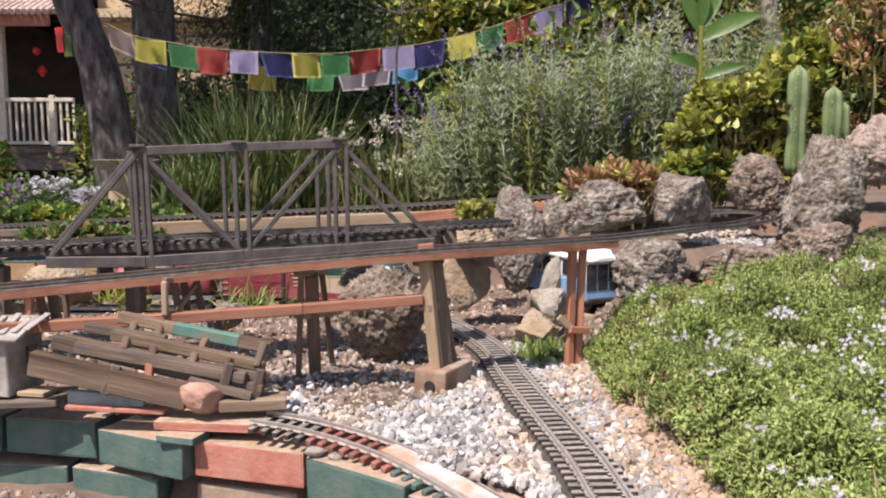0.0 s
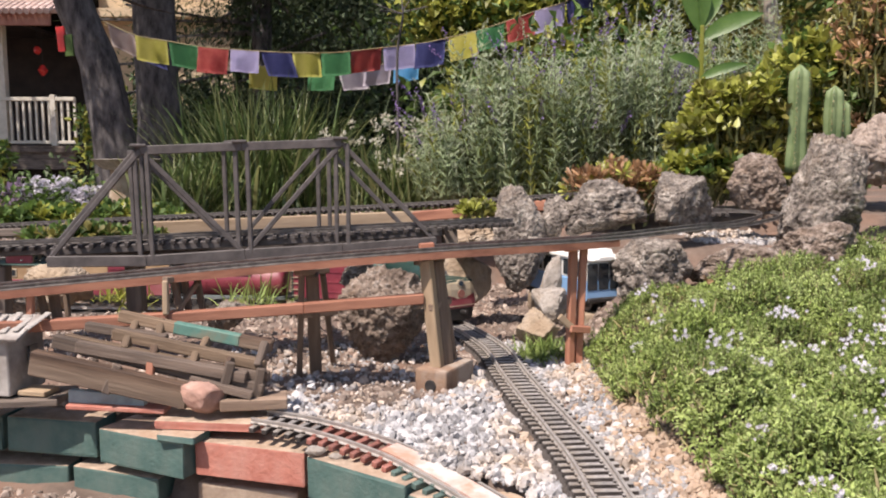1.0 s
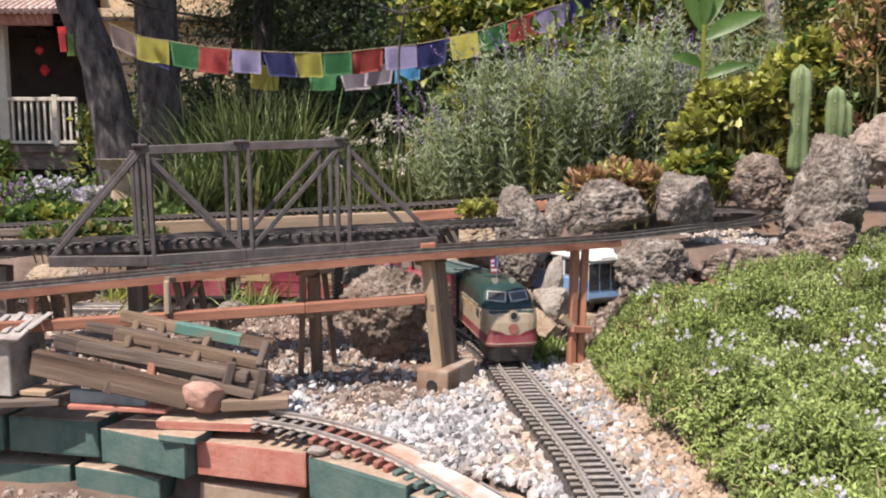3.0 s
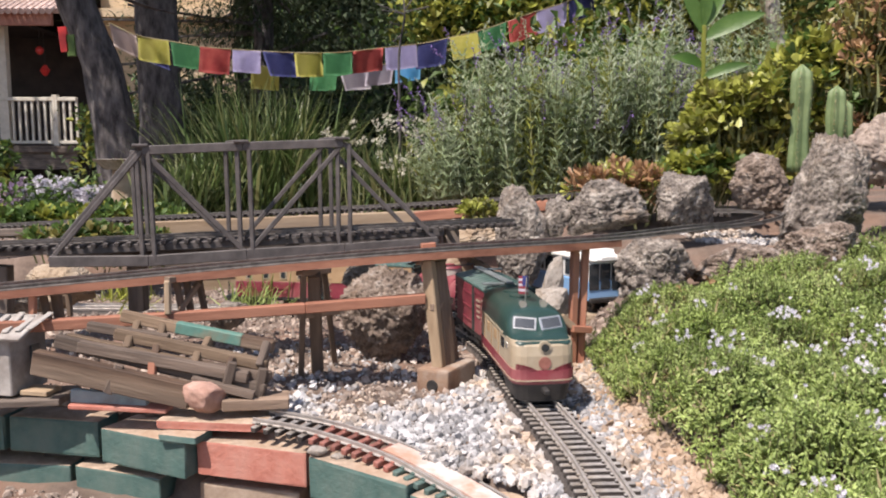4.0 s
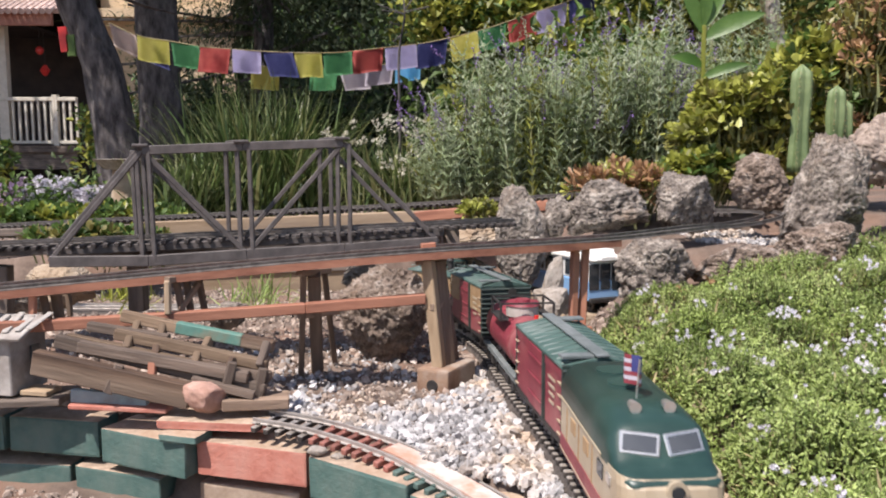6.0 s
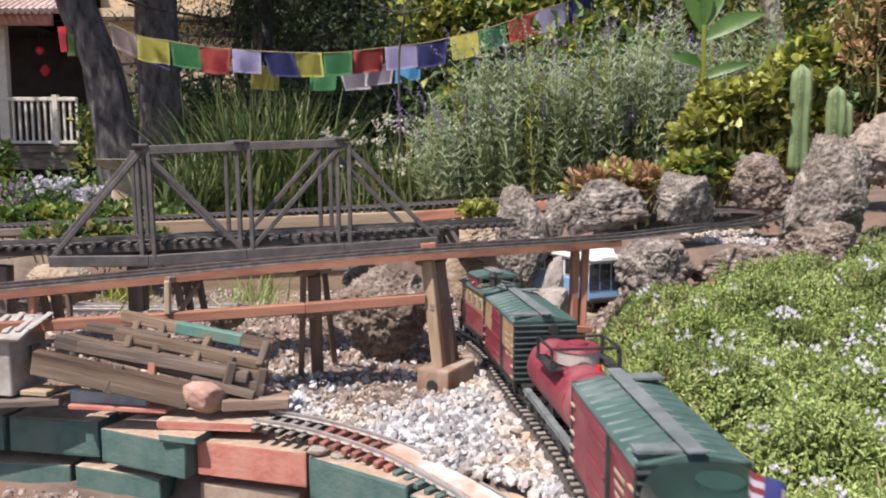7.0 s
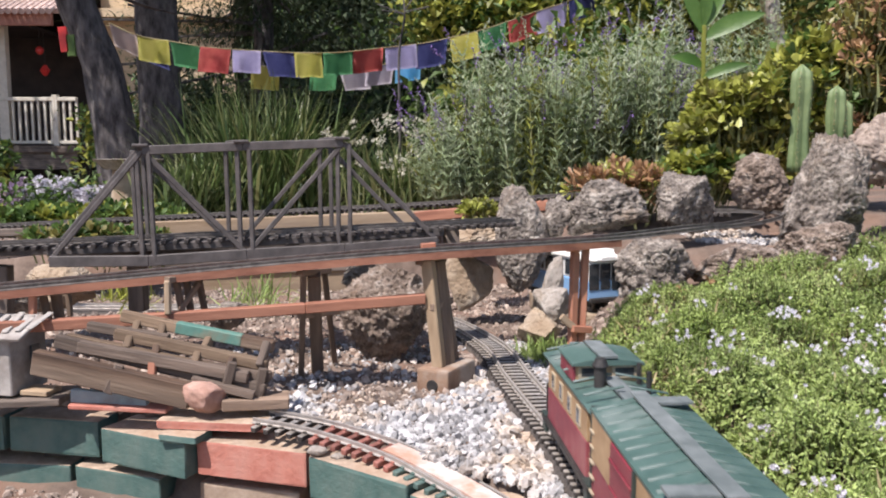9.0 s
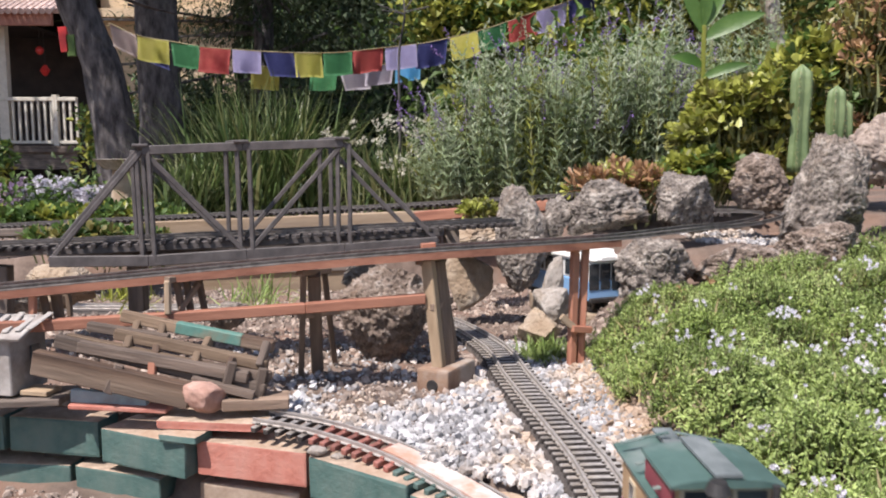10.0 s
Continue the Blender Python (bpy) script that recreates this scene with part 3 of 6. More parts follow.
heap = thing("broken_trestle", None, "tumbled weathered wooden trestle section lying on the bricks", "trestle")
bar("stringer", (-0.657, 1.332, 0.064), (-0.400, 1.310, 0.013), 0.02, 0.0401, M_OLDWOOD, heap, bevel=0.002)
bar("stringer", (-0.628, 1.350, 0.095), (-0.285, 1.328, 0.018), 0.016, 0.0229, M_OLDGREY, heap, bevel=0.002)
bar("stringer", (-0.587, 1.339, 0.088), (-0.311, 1.325, 0.040), 0.016, 0.0189, M_OLDGREY, heap, bevel=0.002)
bar("stringer", (-0.537, 1.364, 0.103), (-0.284, 1.342, 0.055), 0.0156, 0.0183, M_OLDTAN, heap, bevel=0.002)
bar("stringer", (-0.586, 1.375, 0.113), (-0.450, 1.368, 0.093), 0.0136, 0.0159, M_OLDGREY, heap, bevel=0.002)
bar("stringer", (-0.535, 1.389, 0.128), (-0.439, 1.382, 0.109), 0.0154, 0.0186, M_OLDTAN, heap, bevel=0.002)
bar("stringer", (-0.442, 1.382, 0.110), (-0.331, 1.375, 0.089), 0.0164, 0.0197, M_TEAL, heap, bevel=0.002)
bar("stringer", (-0.333, 1.375, 0.089), (-0.279, 1.371, 0.079), 0.0155, 0.0207, M_OLDWOOD, heap, bevel=0.002)
bar("stringer", (-0.612, 1.357, 0.100), (-0.349, 1.336, 0.049), 0.0137, 0.0096, M_OLDTAN, heap, bevel=0.001)
bar("stringer", (-0.444, 1.346, 0.061), (-0.278, 1.336, 0.038), 0.0137, 0.0154, M_OLDGREY, heap, bevel=0.001)
bar("stringer", (-0.399, 1.314, 0.039), (-0.299, 1.308, 0.015), 0.012, 0.0125, M_OLDGREY, heap, bevel=0.001)
SPACERS = [((-0.509, 1.368, 0.093), (-0.505, 1.386, 0.120), M_OLDTAN), ((-0.465, 1.368, 0.089), (-0.462, 1.386, 0.122), M_OLDTAN), ((-0.392, 1.360, 0.074), (-0.385, 1.375, 0.093), M_OLDTAN), ((-0.512, 1.346, 0.081), (-0.510, 1.360, 0.099), M_OLDTAN),
           ((-0.466, 1.342, 0.067), (-0.466, 1.357, 0.086), M_OLDWOOD), ((-0.400, 1.336, 0.056), (-0.397, 1.350, 0.075), M_OLDTAN), ((-0.347, 1.332, 0.042), (-0.338, 1.342, 0.069), M_OLDWOOD), ((-0.295, 1.332, 0.055), (-0.288, 1.364, 0.088), M_OLDGREY),
           ((-0.298, 1.325, 0.007), (-0.288, 1.328, 0.054), M_OLDGREY), ((-0.535, 1.315, 0.017), (-0.515, 1.321, 0.062), M_OLDGREY), ((-0.351, 1.315, 0.008), (-0.335, 1.321, 0.066), M_OLDGREY), ((-0.466, 1.325, 0.040), (-0.466, 1.332, 0.064), M_REDWOOD)]
for a, b, m in SPACERS:
    bar("spacer", a, b, 0.012, 0.014, m, heap, bevel=0.0015)
p = bar("board", (-0.352, 1.318, 0.001), (-0.249, 1.336, -0.000), 0.0489, 0.0176, M_POSTWOOD)
tagged(p, "brown weathered plank under the broken trestle", "plank")
p = bar("board", (-0.607, 1.350, 0.003), (-0.478, 1.336, -0.004), 0.0117, 0.0234, M_BLUEGREY)
tagged(p, "flaked blue-grey painted board lying on the wall", "plank")
p = bar("board", (-0.605, 1.345, -0.011), (-0.440, 1.327, -0.013), 0.03, 0.008, M_BRICK_R)
tagged(p, "thin red painted board lying on the wall", "plank")

shed = thing("toy_shed", None, "weathered grey wooden toy shed with a peeling roof", "shed")
SH = Vector((-0.718, 1.372, 0.001))
part("wall", box((0.11, 0.09, 0.10), Matrix.Translation(SH + Vector((-0.03, 0.03, 0.05))) @ pose(0, 0, 0, 0, 0, -12), 0.002), M_GREYSHED, shed)
for k, (dx, rx) in enumerate(((-0.005, 24), (0.055, -24))):
    part("roof_panel", box((0.15, 0.07, 0.006), Matrix.Translation(SH + Vector((-0.025, 0.0 + 0.055 * k, 0.112))) @ pose(0, 0, 0, rx, 0, -12), 0.001), M_GREYSHED, shed)
for k in range(6):
    bar("shake", SH + Vector((-0.05 + 0.02 * k, -0.03, 0.108 + 0.003 * (k % 3))), SH + Vector((-0.055 + 0.024 * k, 0.02, 0.128 + 0.004 * (k % 2))), 0.012, 0.003, M_GREYSHED, shed)
part("window", box((0.004, 0.02, 0.034), Matrix.Translation(SH + Vector((0.034, 0.02, 0.06))) @ pose(0, 0, 0, 0, 0, -12)), M_GLASS, shed)
part("step", box((0.05, 0.04, 0.008), Matrix.Translation(SH + Vector((0.05, -0.0, 0.004))) @ pose(0, 0, 0, 0, 0, -12), 0.001), M_TANWOOD, shed)
bar("deck_board", (-0.818, 1.381, -0.014), (-0.623, 1.381, -0.006), 0.0867, 0.0116, M_GREYWOOD, shed)

# ---------------------------------------------------------------- long redwood trestle and the upper line
UPPER = [(-0.787, 1.381, 0.167), (-0.745, 1.407, 0.169), (-0.525, 1.458, 0.184), (-0.288, 1.507, 0.201), (-0.025, 1.555, 0.217), (0.260, 1.681, 0.220), (0.388, 1.750, 0.222), (0.552, 1.848, 0.229), (0.694, 1.973, 0.227), (0.809, 2.101, 0.231), (0.851, 2.182, 0.234), (0.834, 2.246, 0.237), (0.739, 2.278, 0.236), (0.598, 2.262, 0.234)]


def upper_tie(at):
    return TIE_DARK if at > 2.02 else None


upper_track, UPPER_PATH = track(UPPER, "dark metal rails of the curving upper line", upper_tie, metal=M_RAIL_DARK)


def trestle():
    t = thing("trestle", None, "long reddish wooden trestle beam on timber posts under the upper line", "trestle")
    top = [Vector(p) for p in UPPER[:7]]
    path = smooth_path(top, 0.05)
    part("beam", sweep([(-0.027, 0), (0.027, 0), (0.027, -0.0135), (-0.027, -0.0135)], path), M_REDWOOD, t, "reddish stained beam")
    lower = [(-0.747, 1.336, 0.117), (-0.678, 1.381, 0.112), (-0.473, 1.441, 0.114), (-0.247, 1.499, 0.120), (-0.033, 1.547, 0.129)]
    for a, b in zip(lower, lower[1:]):
        bar("stringer", a, b, 0.018, 0.019, M_REDWOOD, t, bevel=0.002)
    return t


trestle_thing = trestle()
TIMBER = [  # foot, head, width, wood
    ((-0.007, 1.547, -0.001), (-0.028, 1.555, 0.200), 0.0218, M_TANWOOD),
    ((0.006, 1.570, -0.002), (-0.013, 1.586, 0.194), 0.0269, M_POSTWOOD),
    ((0.024, 1.601, -0.004), (-0.004, 1.615, 0.181), 0.0142, M_POSTWOOD),
    ((-0.277, 1.615, -0.039), (-0.253, 1.523, 0.178), 0.0110, M_POSTWOOD),
    ((-0.249, 1.645, -0.038), (-0.238, 1.547, 0.175), 0.0236, M_POSTWOOD),
    ((-0.222, 1.702, -0.030), (-0.224, 1.586, 0.170), 0.0108, M_POSTWOOD),
    ((0.261, 1.688, -0.054), (0.264, 1.681, 0.206), 0.0156, M_REDWOOD),
    ((0.279, 1.695, -0.061), (0.287, 1.695, 0.205), 0.0155, M_REDWOOD),
    ((-0.693, 1.407, 0.109), (-0.690, 1.407, 0.160), 0.0115, M_REDWOOD),
    ((-0.677, 1.433, 0.106), (-0.685, 1.433, 0.155), 0.0114, M_POSTWOOD),
    ((-0.669, 1.458, 0.101), (-0.675, 1.458, 0.153), 0.0150, M_POSTWOOD),
    ((-0.666, 1.491, 0.106), (-0.668, 1.491, 0.149), 0.0093, M_POSTWOOD),
    ((-0.472, 1.433, 0.121), (-0.471, 1.433, 0.180), 0.0104, M_TANWOOD),
    ((-0.458, 1.466, 0.118), (-0.467, 1.466, 0.176), 0.0112, M_POSTWOOD),
    ((-0.448, 1.483, 0.115), (-0.454, 1.483, 0.176), 0.0112, M_POSTWOOD),
    ((-0.430, 1.507, 0.113), (-0.439, 1.507, 0.174), 0.0111, M_POSTWOOD),
]
for a, b, w, m in TIMBER:
    bar("post", a, b, w, w, m, trestle_thing, bevel=0.002)
bar("cap", (-0.046, 1.551, 0.197), (0.002, 1.601, 0.197), 0.0178, 0.0143, M_POSTWOOD, trestle_thing)
bar("cap", (-0.041, 1.570, 0.223), (-0.014, 1.578, 0.225), 0.0108, 0.0108, M_REDWOOD, trestle_thing)
bar("cap", (-0.260, 1.519, 0.180), (-0.218, 1.593, 0.176), 0.0179, 0.0107, M_POSTWOOD, trestle_thing)
bar("cap", (-0.693, 1.407, 0.162), (-0.659, 1.491, 0.153), 0.0130, 0.0111, M_POSTWOOD, trestle_thing)
bar("cap", (-0.473, 1.433, 0.181), (-0.431, 1.515, 0.176), 0.0129, 0.0110, M_POSTWOOD, trestle_thing)
bar("cap", (0.243, 1.674, 0.207), (0.272, 1.674, 0.207), 0.0260, 0.0104, M_REDWOOD, trestle_thing)
bar("brace", (0.236, 1.667, 0.072), (0.268, 1.674, 0.042), 0.0087, 0.0139, M_TANWOOD, trestle_thing)
bar("brace", (0.258, 1.667, 0.046), (0.300, 1.688, 0.040), 0.0121, 0.0138, M_REDWOOD, trestle_thing)
bar("brace", (-0.021, 1.539, 0.113), (0.017, 1.601, 0.116), 0.0089, 0.0125, M_POSTWOOD, trestle_thing)
bar("brace", (-0.270, 1.555, 0.094), (-0.201, 1.615, 0.091), 0.0089, 0.0106, M_POSTWOOD, trestle_thing)
bar("brace", (-0.459, 1.458, 0.123), (-0.434, 1.491, 0.167), 0.0074, 0.0093, M_POSTWOOD, trestle_thing)


def footing():
    w, d, h = 0.0664, 0.115, 0.0531
    bm = box((w, d, h), Matrix.Translation((0, d / 2, h / 2)), 0.005, 2)
    ob = part("footing_block", bm, M_POSTBLOCK)
    ob.matrix_basis = pose(FOOT[0], FOOT[1], FOOT[2] - 0.003, 0, 0, -28)
    tagged(ob, "brown clay footing block with its round hole painted black in front", "block")
    ring = []
    bm = bmesh.new()
    for k in range(12):
        a = k * math.pi / 6
        ring.append(bm.verts.new((0.011 * math.cos(a), 0, 0.009 * math.sin(a))))
    deep = [bm.verts.new((v.co.x * 0.8, 0.03, v.co.z * 0.8)) for v in ring]
    for k in range(12):
        bm.faces.new((ring[k], ring[(k + 1) % 12], deep[(k + 1) % 12], deep[k]))
    bm.faces.new(deep)
    # black disc on the solid face stands in for the darkness of the hole
    hole = bmesh.ops.create_cone(bm, cap_ends=True, segments=12, radius1=0.0125, radius2=0.011, depth=0.003, matrix=pose(0, -0.0005, 0, 90))
    h_ob = part("hole", bm, M_BLACK, ob)
    h_ob.matrix_basis = pose(0, 0, h * 0.42)


FOOT = (-0.020, 1.519, -0.049)
M_POSTBLOCK = mat("clay_block", (0.20, 0.12, 0.08), (0.33, 0.22, 0.15), 18, 0.9, 0.5, 120, c3=(0.36, 0.30, 0.25), patch=12)
footing()

# ---------------------------------------------------------------- truss bridge
def truss_bridge():
    b = thing("truss_bridge", None, "dark grey metal truss bridge carrying a railway track", "bridge")
    near = dict(bl=(-0.777, 1.660, 0.183), t0=(-0.595, 1.688, 0.401), b0=(-0.590, 1.688, 0.181), t1=(-0.404, 1.723, 0.409), b1=(-0.401, 1.723, 0.190), t2=(-0.205, 1.757, 0.416), b2=(-0.205, 1.757, 0.198), br=(-0.011, 1.784, 0.209))
    back = Vector((-0.055, 0.125, 0))
    for side in (0, 1):
        q = {k: Vector(v) + back * side for k, v in near.items()}
        for a, c, w in (("t0", "t1", 0.018), ("t1", "t2", 0.018), ("bl", "b0", 0.022), ("b0", "b1", 0.022), ("b1", "b2", 0.022), ("b2", "br", 0.022)):
            bar("chord", q[a], q[c], 0.012, w, M_DARKSTEEL, b)
        for k in "012":
            for o in (-0.012, 0.012):
                bar("post", q["b" + k] + Vector((o, 0, 0)), q["t" + k] + Vector((o, 0, 0)), 0.008, 0.009, M_DARKSTEEL, b)
        for a, c in (("bl", "t0"), ("t0", "b1"), ("b1", "t2"), ("t2", "br")):
            bar("diagonal", q[a], q[c], 0.008, 0.010, M_DARKSTEEL, b)
    for k in "012":
        bar("crosspiece", Vector(near["t" + k]) + Vector((0, -0.012, 0.01)), Vector(near["t" + k]) + back + Vector((0, 0.012, 0.01)), 0.03, 0.006, M_DARKSTEEL, b)
    return b


truss_bridge()
BRIDGE = [(-1.049, 1.674, 0.206), (-0.801, 1.709, 0.213), (-0.406, 1.764, 0.226), (-0.017, 1.822, 0.240), (0.149, 1.925, 0.241)]
bridge_track, _ = track(BRIDGE, "dark track crossing the truss bridge", TIE_DARK, metal=M_RAIL_DARK)
for a, b in (((-0.949, 1.674, 0.195), (-0.792, 1.688, 0.202)), ((-0.800, 1.681, 0.199), (-0.401, 1.737, 0.212)), ((-0.401, 1.737, 0.212), (-0.005, 1.797, 0.229))):
    g = bar("bridge_girder", a, b, 0.10, 0.016, M_DARKSTEEL)
    g.location.y += 0.05
    tagged(g, "dark girder under the bridge track", "girder")
REAR = [(-1.956, 2.969, 0.114), (-1.358, 2.969, 0.148), (-0.757, 2.953, 0.179), (-0.162, 2.889, 0.213), (0.306, 2.768, 0.248), (0.834, 2.688, 0.284), (0.991, 2.728, 0.287)]
rear_track, _ = track(REAR, "dark rear track on a wooden ledge behind the bridge", TIE_DARK, metal=M_RAIL_DARK)


def board(a, b, w, h, m, label):
    return tagged(bar("retaining_board", a, b, w, h, m, None, bevel=0.003), label, "board", "retaining boards")


board((-1.049, 2.881, 0.135), (-0.017, 2.833, 0.181), 0.0289, 0.0456, M_TANWOOD, "long tan timber edging board below the rear track")
board((-0.093, 2.825, 0.182), (0.366, 2.728, 0.229), 0.0291, 0.0339, M_REDWOOD, "reddish timber edging board below the rear track")
board((-1.015, 2.825, -0.002), (-0.312, 2.825, 0.025), 0.0217, 0.0490, M_GREYWOOD, "weathered retaining board behind the lower track")
board((-0.810, 2.833, -0.055), (-0.313, 2.833, -0.041), 0.0217, 0.0866, M_TANWOOD, "weathered retaining board behind the lower track")
board((-1.461, 2.407, 0.117), (-1.120, 2.407, 0.126), 0.0300, 0.0385, M_GREYWOOD, "weathered board beside the bridge end")
board((-1.740, 2.873, 0.116), (-1.049, 2.873, 0.139), 0.0288, 0.0266, M_GREYWOOD, "dark weathered timber edging below the rear track")
board((-0.179, 1.848, 0.179), (-0.005, 1.861, 0.186), 0.0242, 0.0270, M_GREYWOOD, "grey board under the bridge end")
for a, b, w in (((-0.649, 1.784, 0.061), (-0.650, 1.784, 0.164), 0.034), ((0.020, 1.848, 0.175), (0.017, 1.861, 0.241), 0.03), ((-0.902, 1.716, 0.062), (-0.898, 1.716, 0.168), 0.03)):
    tagged(bar("bridge_pier", a, b, w, w, M_GREYWOOD, None, bevel=0.002), "weathered timber pier below the bridge", "pier", "bridge piers")

# ---------------------------------------------------------------- boulders
rock((-0.118, 1.740, -0.067), (0.2027, 0.1419, 0.2345), 11, M_ROCK_BROWN, rough=0.18, label="large round brown-grey lava boulder under the trestle")
rock((0.190, 2.095, 0.050), (0.1463, 0.1170, 0.2700), 52, cut=0.55, rough=0.12, taper=0.06, label="upright grey lava boulder beside the beam")
rock((0.284, 2.108, 0.183), (0.0754, 0.0603, 0.1099), 35)
rock((0.413, 2.111, 0.186), (0.2117, 0.1693, 0.1482), 15, rough=0.16, cut=0.5)
rock((0.605, 2.144, 0.186), (0.1848, 0.1479, 0.1647), 16, taper=0.25, cut=0.5, rough=0.15)
rock((0.849, 2.281, 0.224), (0.1713, 0.1371, 0.1725), 17, M_ROCK_BROWN, rough=0.14, label="rounded dark brown lava boulder beside the loop")
rock((0.950, 2.108, 0.145), (0.2402, 0.1922, 0.3024), 18, rough=0.17, taper=0.30, cut=0.52, label="tall craggy grey lava boulder on the bank")
rock((0.895, 2.017, 0.088), (0.1957, 0.1566, 0.1491), 21, M_ROCK_BROWN, rough=0.13, label="brown lava boulder at the foot of the tall one")
rock((0.492, 1.946, 0.047), (0.1918, 0.1535, 0.1553), 19, rough=0.15)
rock((0.691, 1.985, 0.081), (0.2311, 0.1849, 0.1050), 20, M_ROCK_BROWN, rough=0.10, cut=0.42, label="flat brown boulder carrying the upper line")
rock((0.064, 2.161, -0.014), (0.1306, 0.1045, 0.1601), 54, M_ROCK_TAN, rough=0.06, cut=0.52, label="tan angular sandstone boulder under the track bed")
rock((0.234, 1.947, 0.001), (0.0703, 0.0562, 0.1635), 37, M_ROCK_PALE, rough=0.08, cut=0.42, taper=0.5, lean=12, label="leaning pale slab of stone beside the line")
rock((0.246, 1.881, 0.009), (0.0881, 0.0704, 0.0886), 36, M_ROCK_PALE, rough=0.09, cut=0.40, label="pale angular stone beside the line")
rock((0.212, 1.851, -0.056), (0.1310, 0.1048, 0.1101), 22, M_ROCK_TAN, rough=0.08, cut=0.36, taper=0.4, label="pale tan angular stone beside the line")
rock((0.839, 2.644, 0.273), (0.1010, 0.0808, 0.0780), 27)
rock((-0.179, 1.909, 0.077), (0.1094, 0.1201, 0.0729), 31, label="grey pitted lava boulder behind the round one")
rock((-0.878, 1.925, 0.028), (0.1540, 0.1118, 0.1154), 24, M_ROCK_TAN, label="tan stone under the bridge end")
rock((-0.950, 1.848, 0.036), (0.1108, 0.0974, 0.0739), 25)
rock((-0.442, 1.716, 0.032), (0.0915, 0.0854, 0.0630), 26)
rock((1.186, 2.326, 0.304), (0.1861, 0.1511, 0.2017), 28, M_CHIP, label="russet brown stone behind the tall boulder")
rock((0.080, 2.126, 0.134), (0.1275, 0.1548, 0.0921), 29, M_ROCK_TAN)

# ---------------------------------------------------------------- the train (each car: x forward, z = 0 at the rail head, 0 amid its length)
def loft(sections, caps=True):
    """A skin over rings of equal count."""
    bm = bmesh.new()
    rings = [[bm.verts.new(p) for p in s] for s in sections]
    n = len(rings[0])
    for r0, r1 in zip(rings, rings[1:]):
        for k in range(n - 1):
            bm.faces.new((r0[k], r0[k + 1], r1[k + 1], r1[k]))
    if caps:
        for r in (rings[0], rings[-1]):
            try:
                bm.faces.new(r)
            except ValueError:
                pass
    bmesh.ops.recalc_face_normals(bm, faces=bm.faces)
    return bm


def wheel_truck(parent, x, wheels=2, gap=0.045):
    bm = bmesh.new()
    for s in (-1, 1):
        add_box(bm, (gap * wheels + 0.02, 0.006, 0.012), Matrix.Translation((0, s * 0.036, 0.020)), 0.001)
        for k in range(wheels):
            add_box(bm, (0.016, 0.008, 0.016), Matrix.Translation(((k - (wheels - 1) / 2) * gap, s * 0.039, 0.017)), 0.001)
    add_box(bm, (0.014, 0.076, 0.008), Matrix.Translation((0, 0, 0.022)))
    t = part("truck", bm, M_BLACK, parent)
    t.matrix_basis = pose(x, 0, 0)
    for k in range(wheels):
        bm = bmesh.new()
        for s in (-1, 1):
            cyl(0.0155, 0.0155, 0.005, Matrix.Translation((0, s * 0.0225, 0)) @ pose(0, 0, 0, 90), 18, bm)
            cyl(0.018, 0.018, 0.0015, Matrix.Translation((0, s * 0.0195, 0)) @ pose(0, 0, 0, 90), 18, bm)
        cyl(0.003, 0.003, 0.05, pose(0, 0, 0, 90), 8, bm)
        w = part("wheel", bm, M_RAIL, t)
        w.matrix_basis = pose((k - (wheels - 1) / 2) * gap, 0, 0.0155)


def coupler(parent, x):
    part("coupler", box((0.032, 0.010, 0.010), Matrix.Translation((x, 0, 0.024)), 0.002), M_BLACK, parent)


def plan(front, rear, half, nose, z, squeeze=0.0):
    """Outline from the left rear round the nose to the right rear, at height z."""
    pts = [(rear, half - squeeze, z)]
    for k in range(13):
        a = math.pi / 2 * (1 - k / 6)
        c, s = math.cos(a), math.sin(a)
        pts.append((front - nose + nose * abs(c) ** 0.6, (half - squeeze) * (1 if s > 0 else -1) * abs(s) ** 0.42, z))
    pts.append((rear, -(half - squeeze), z))
    return pts


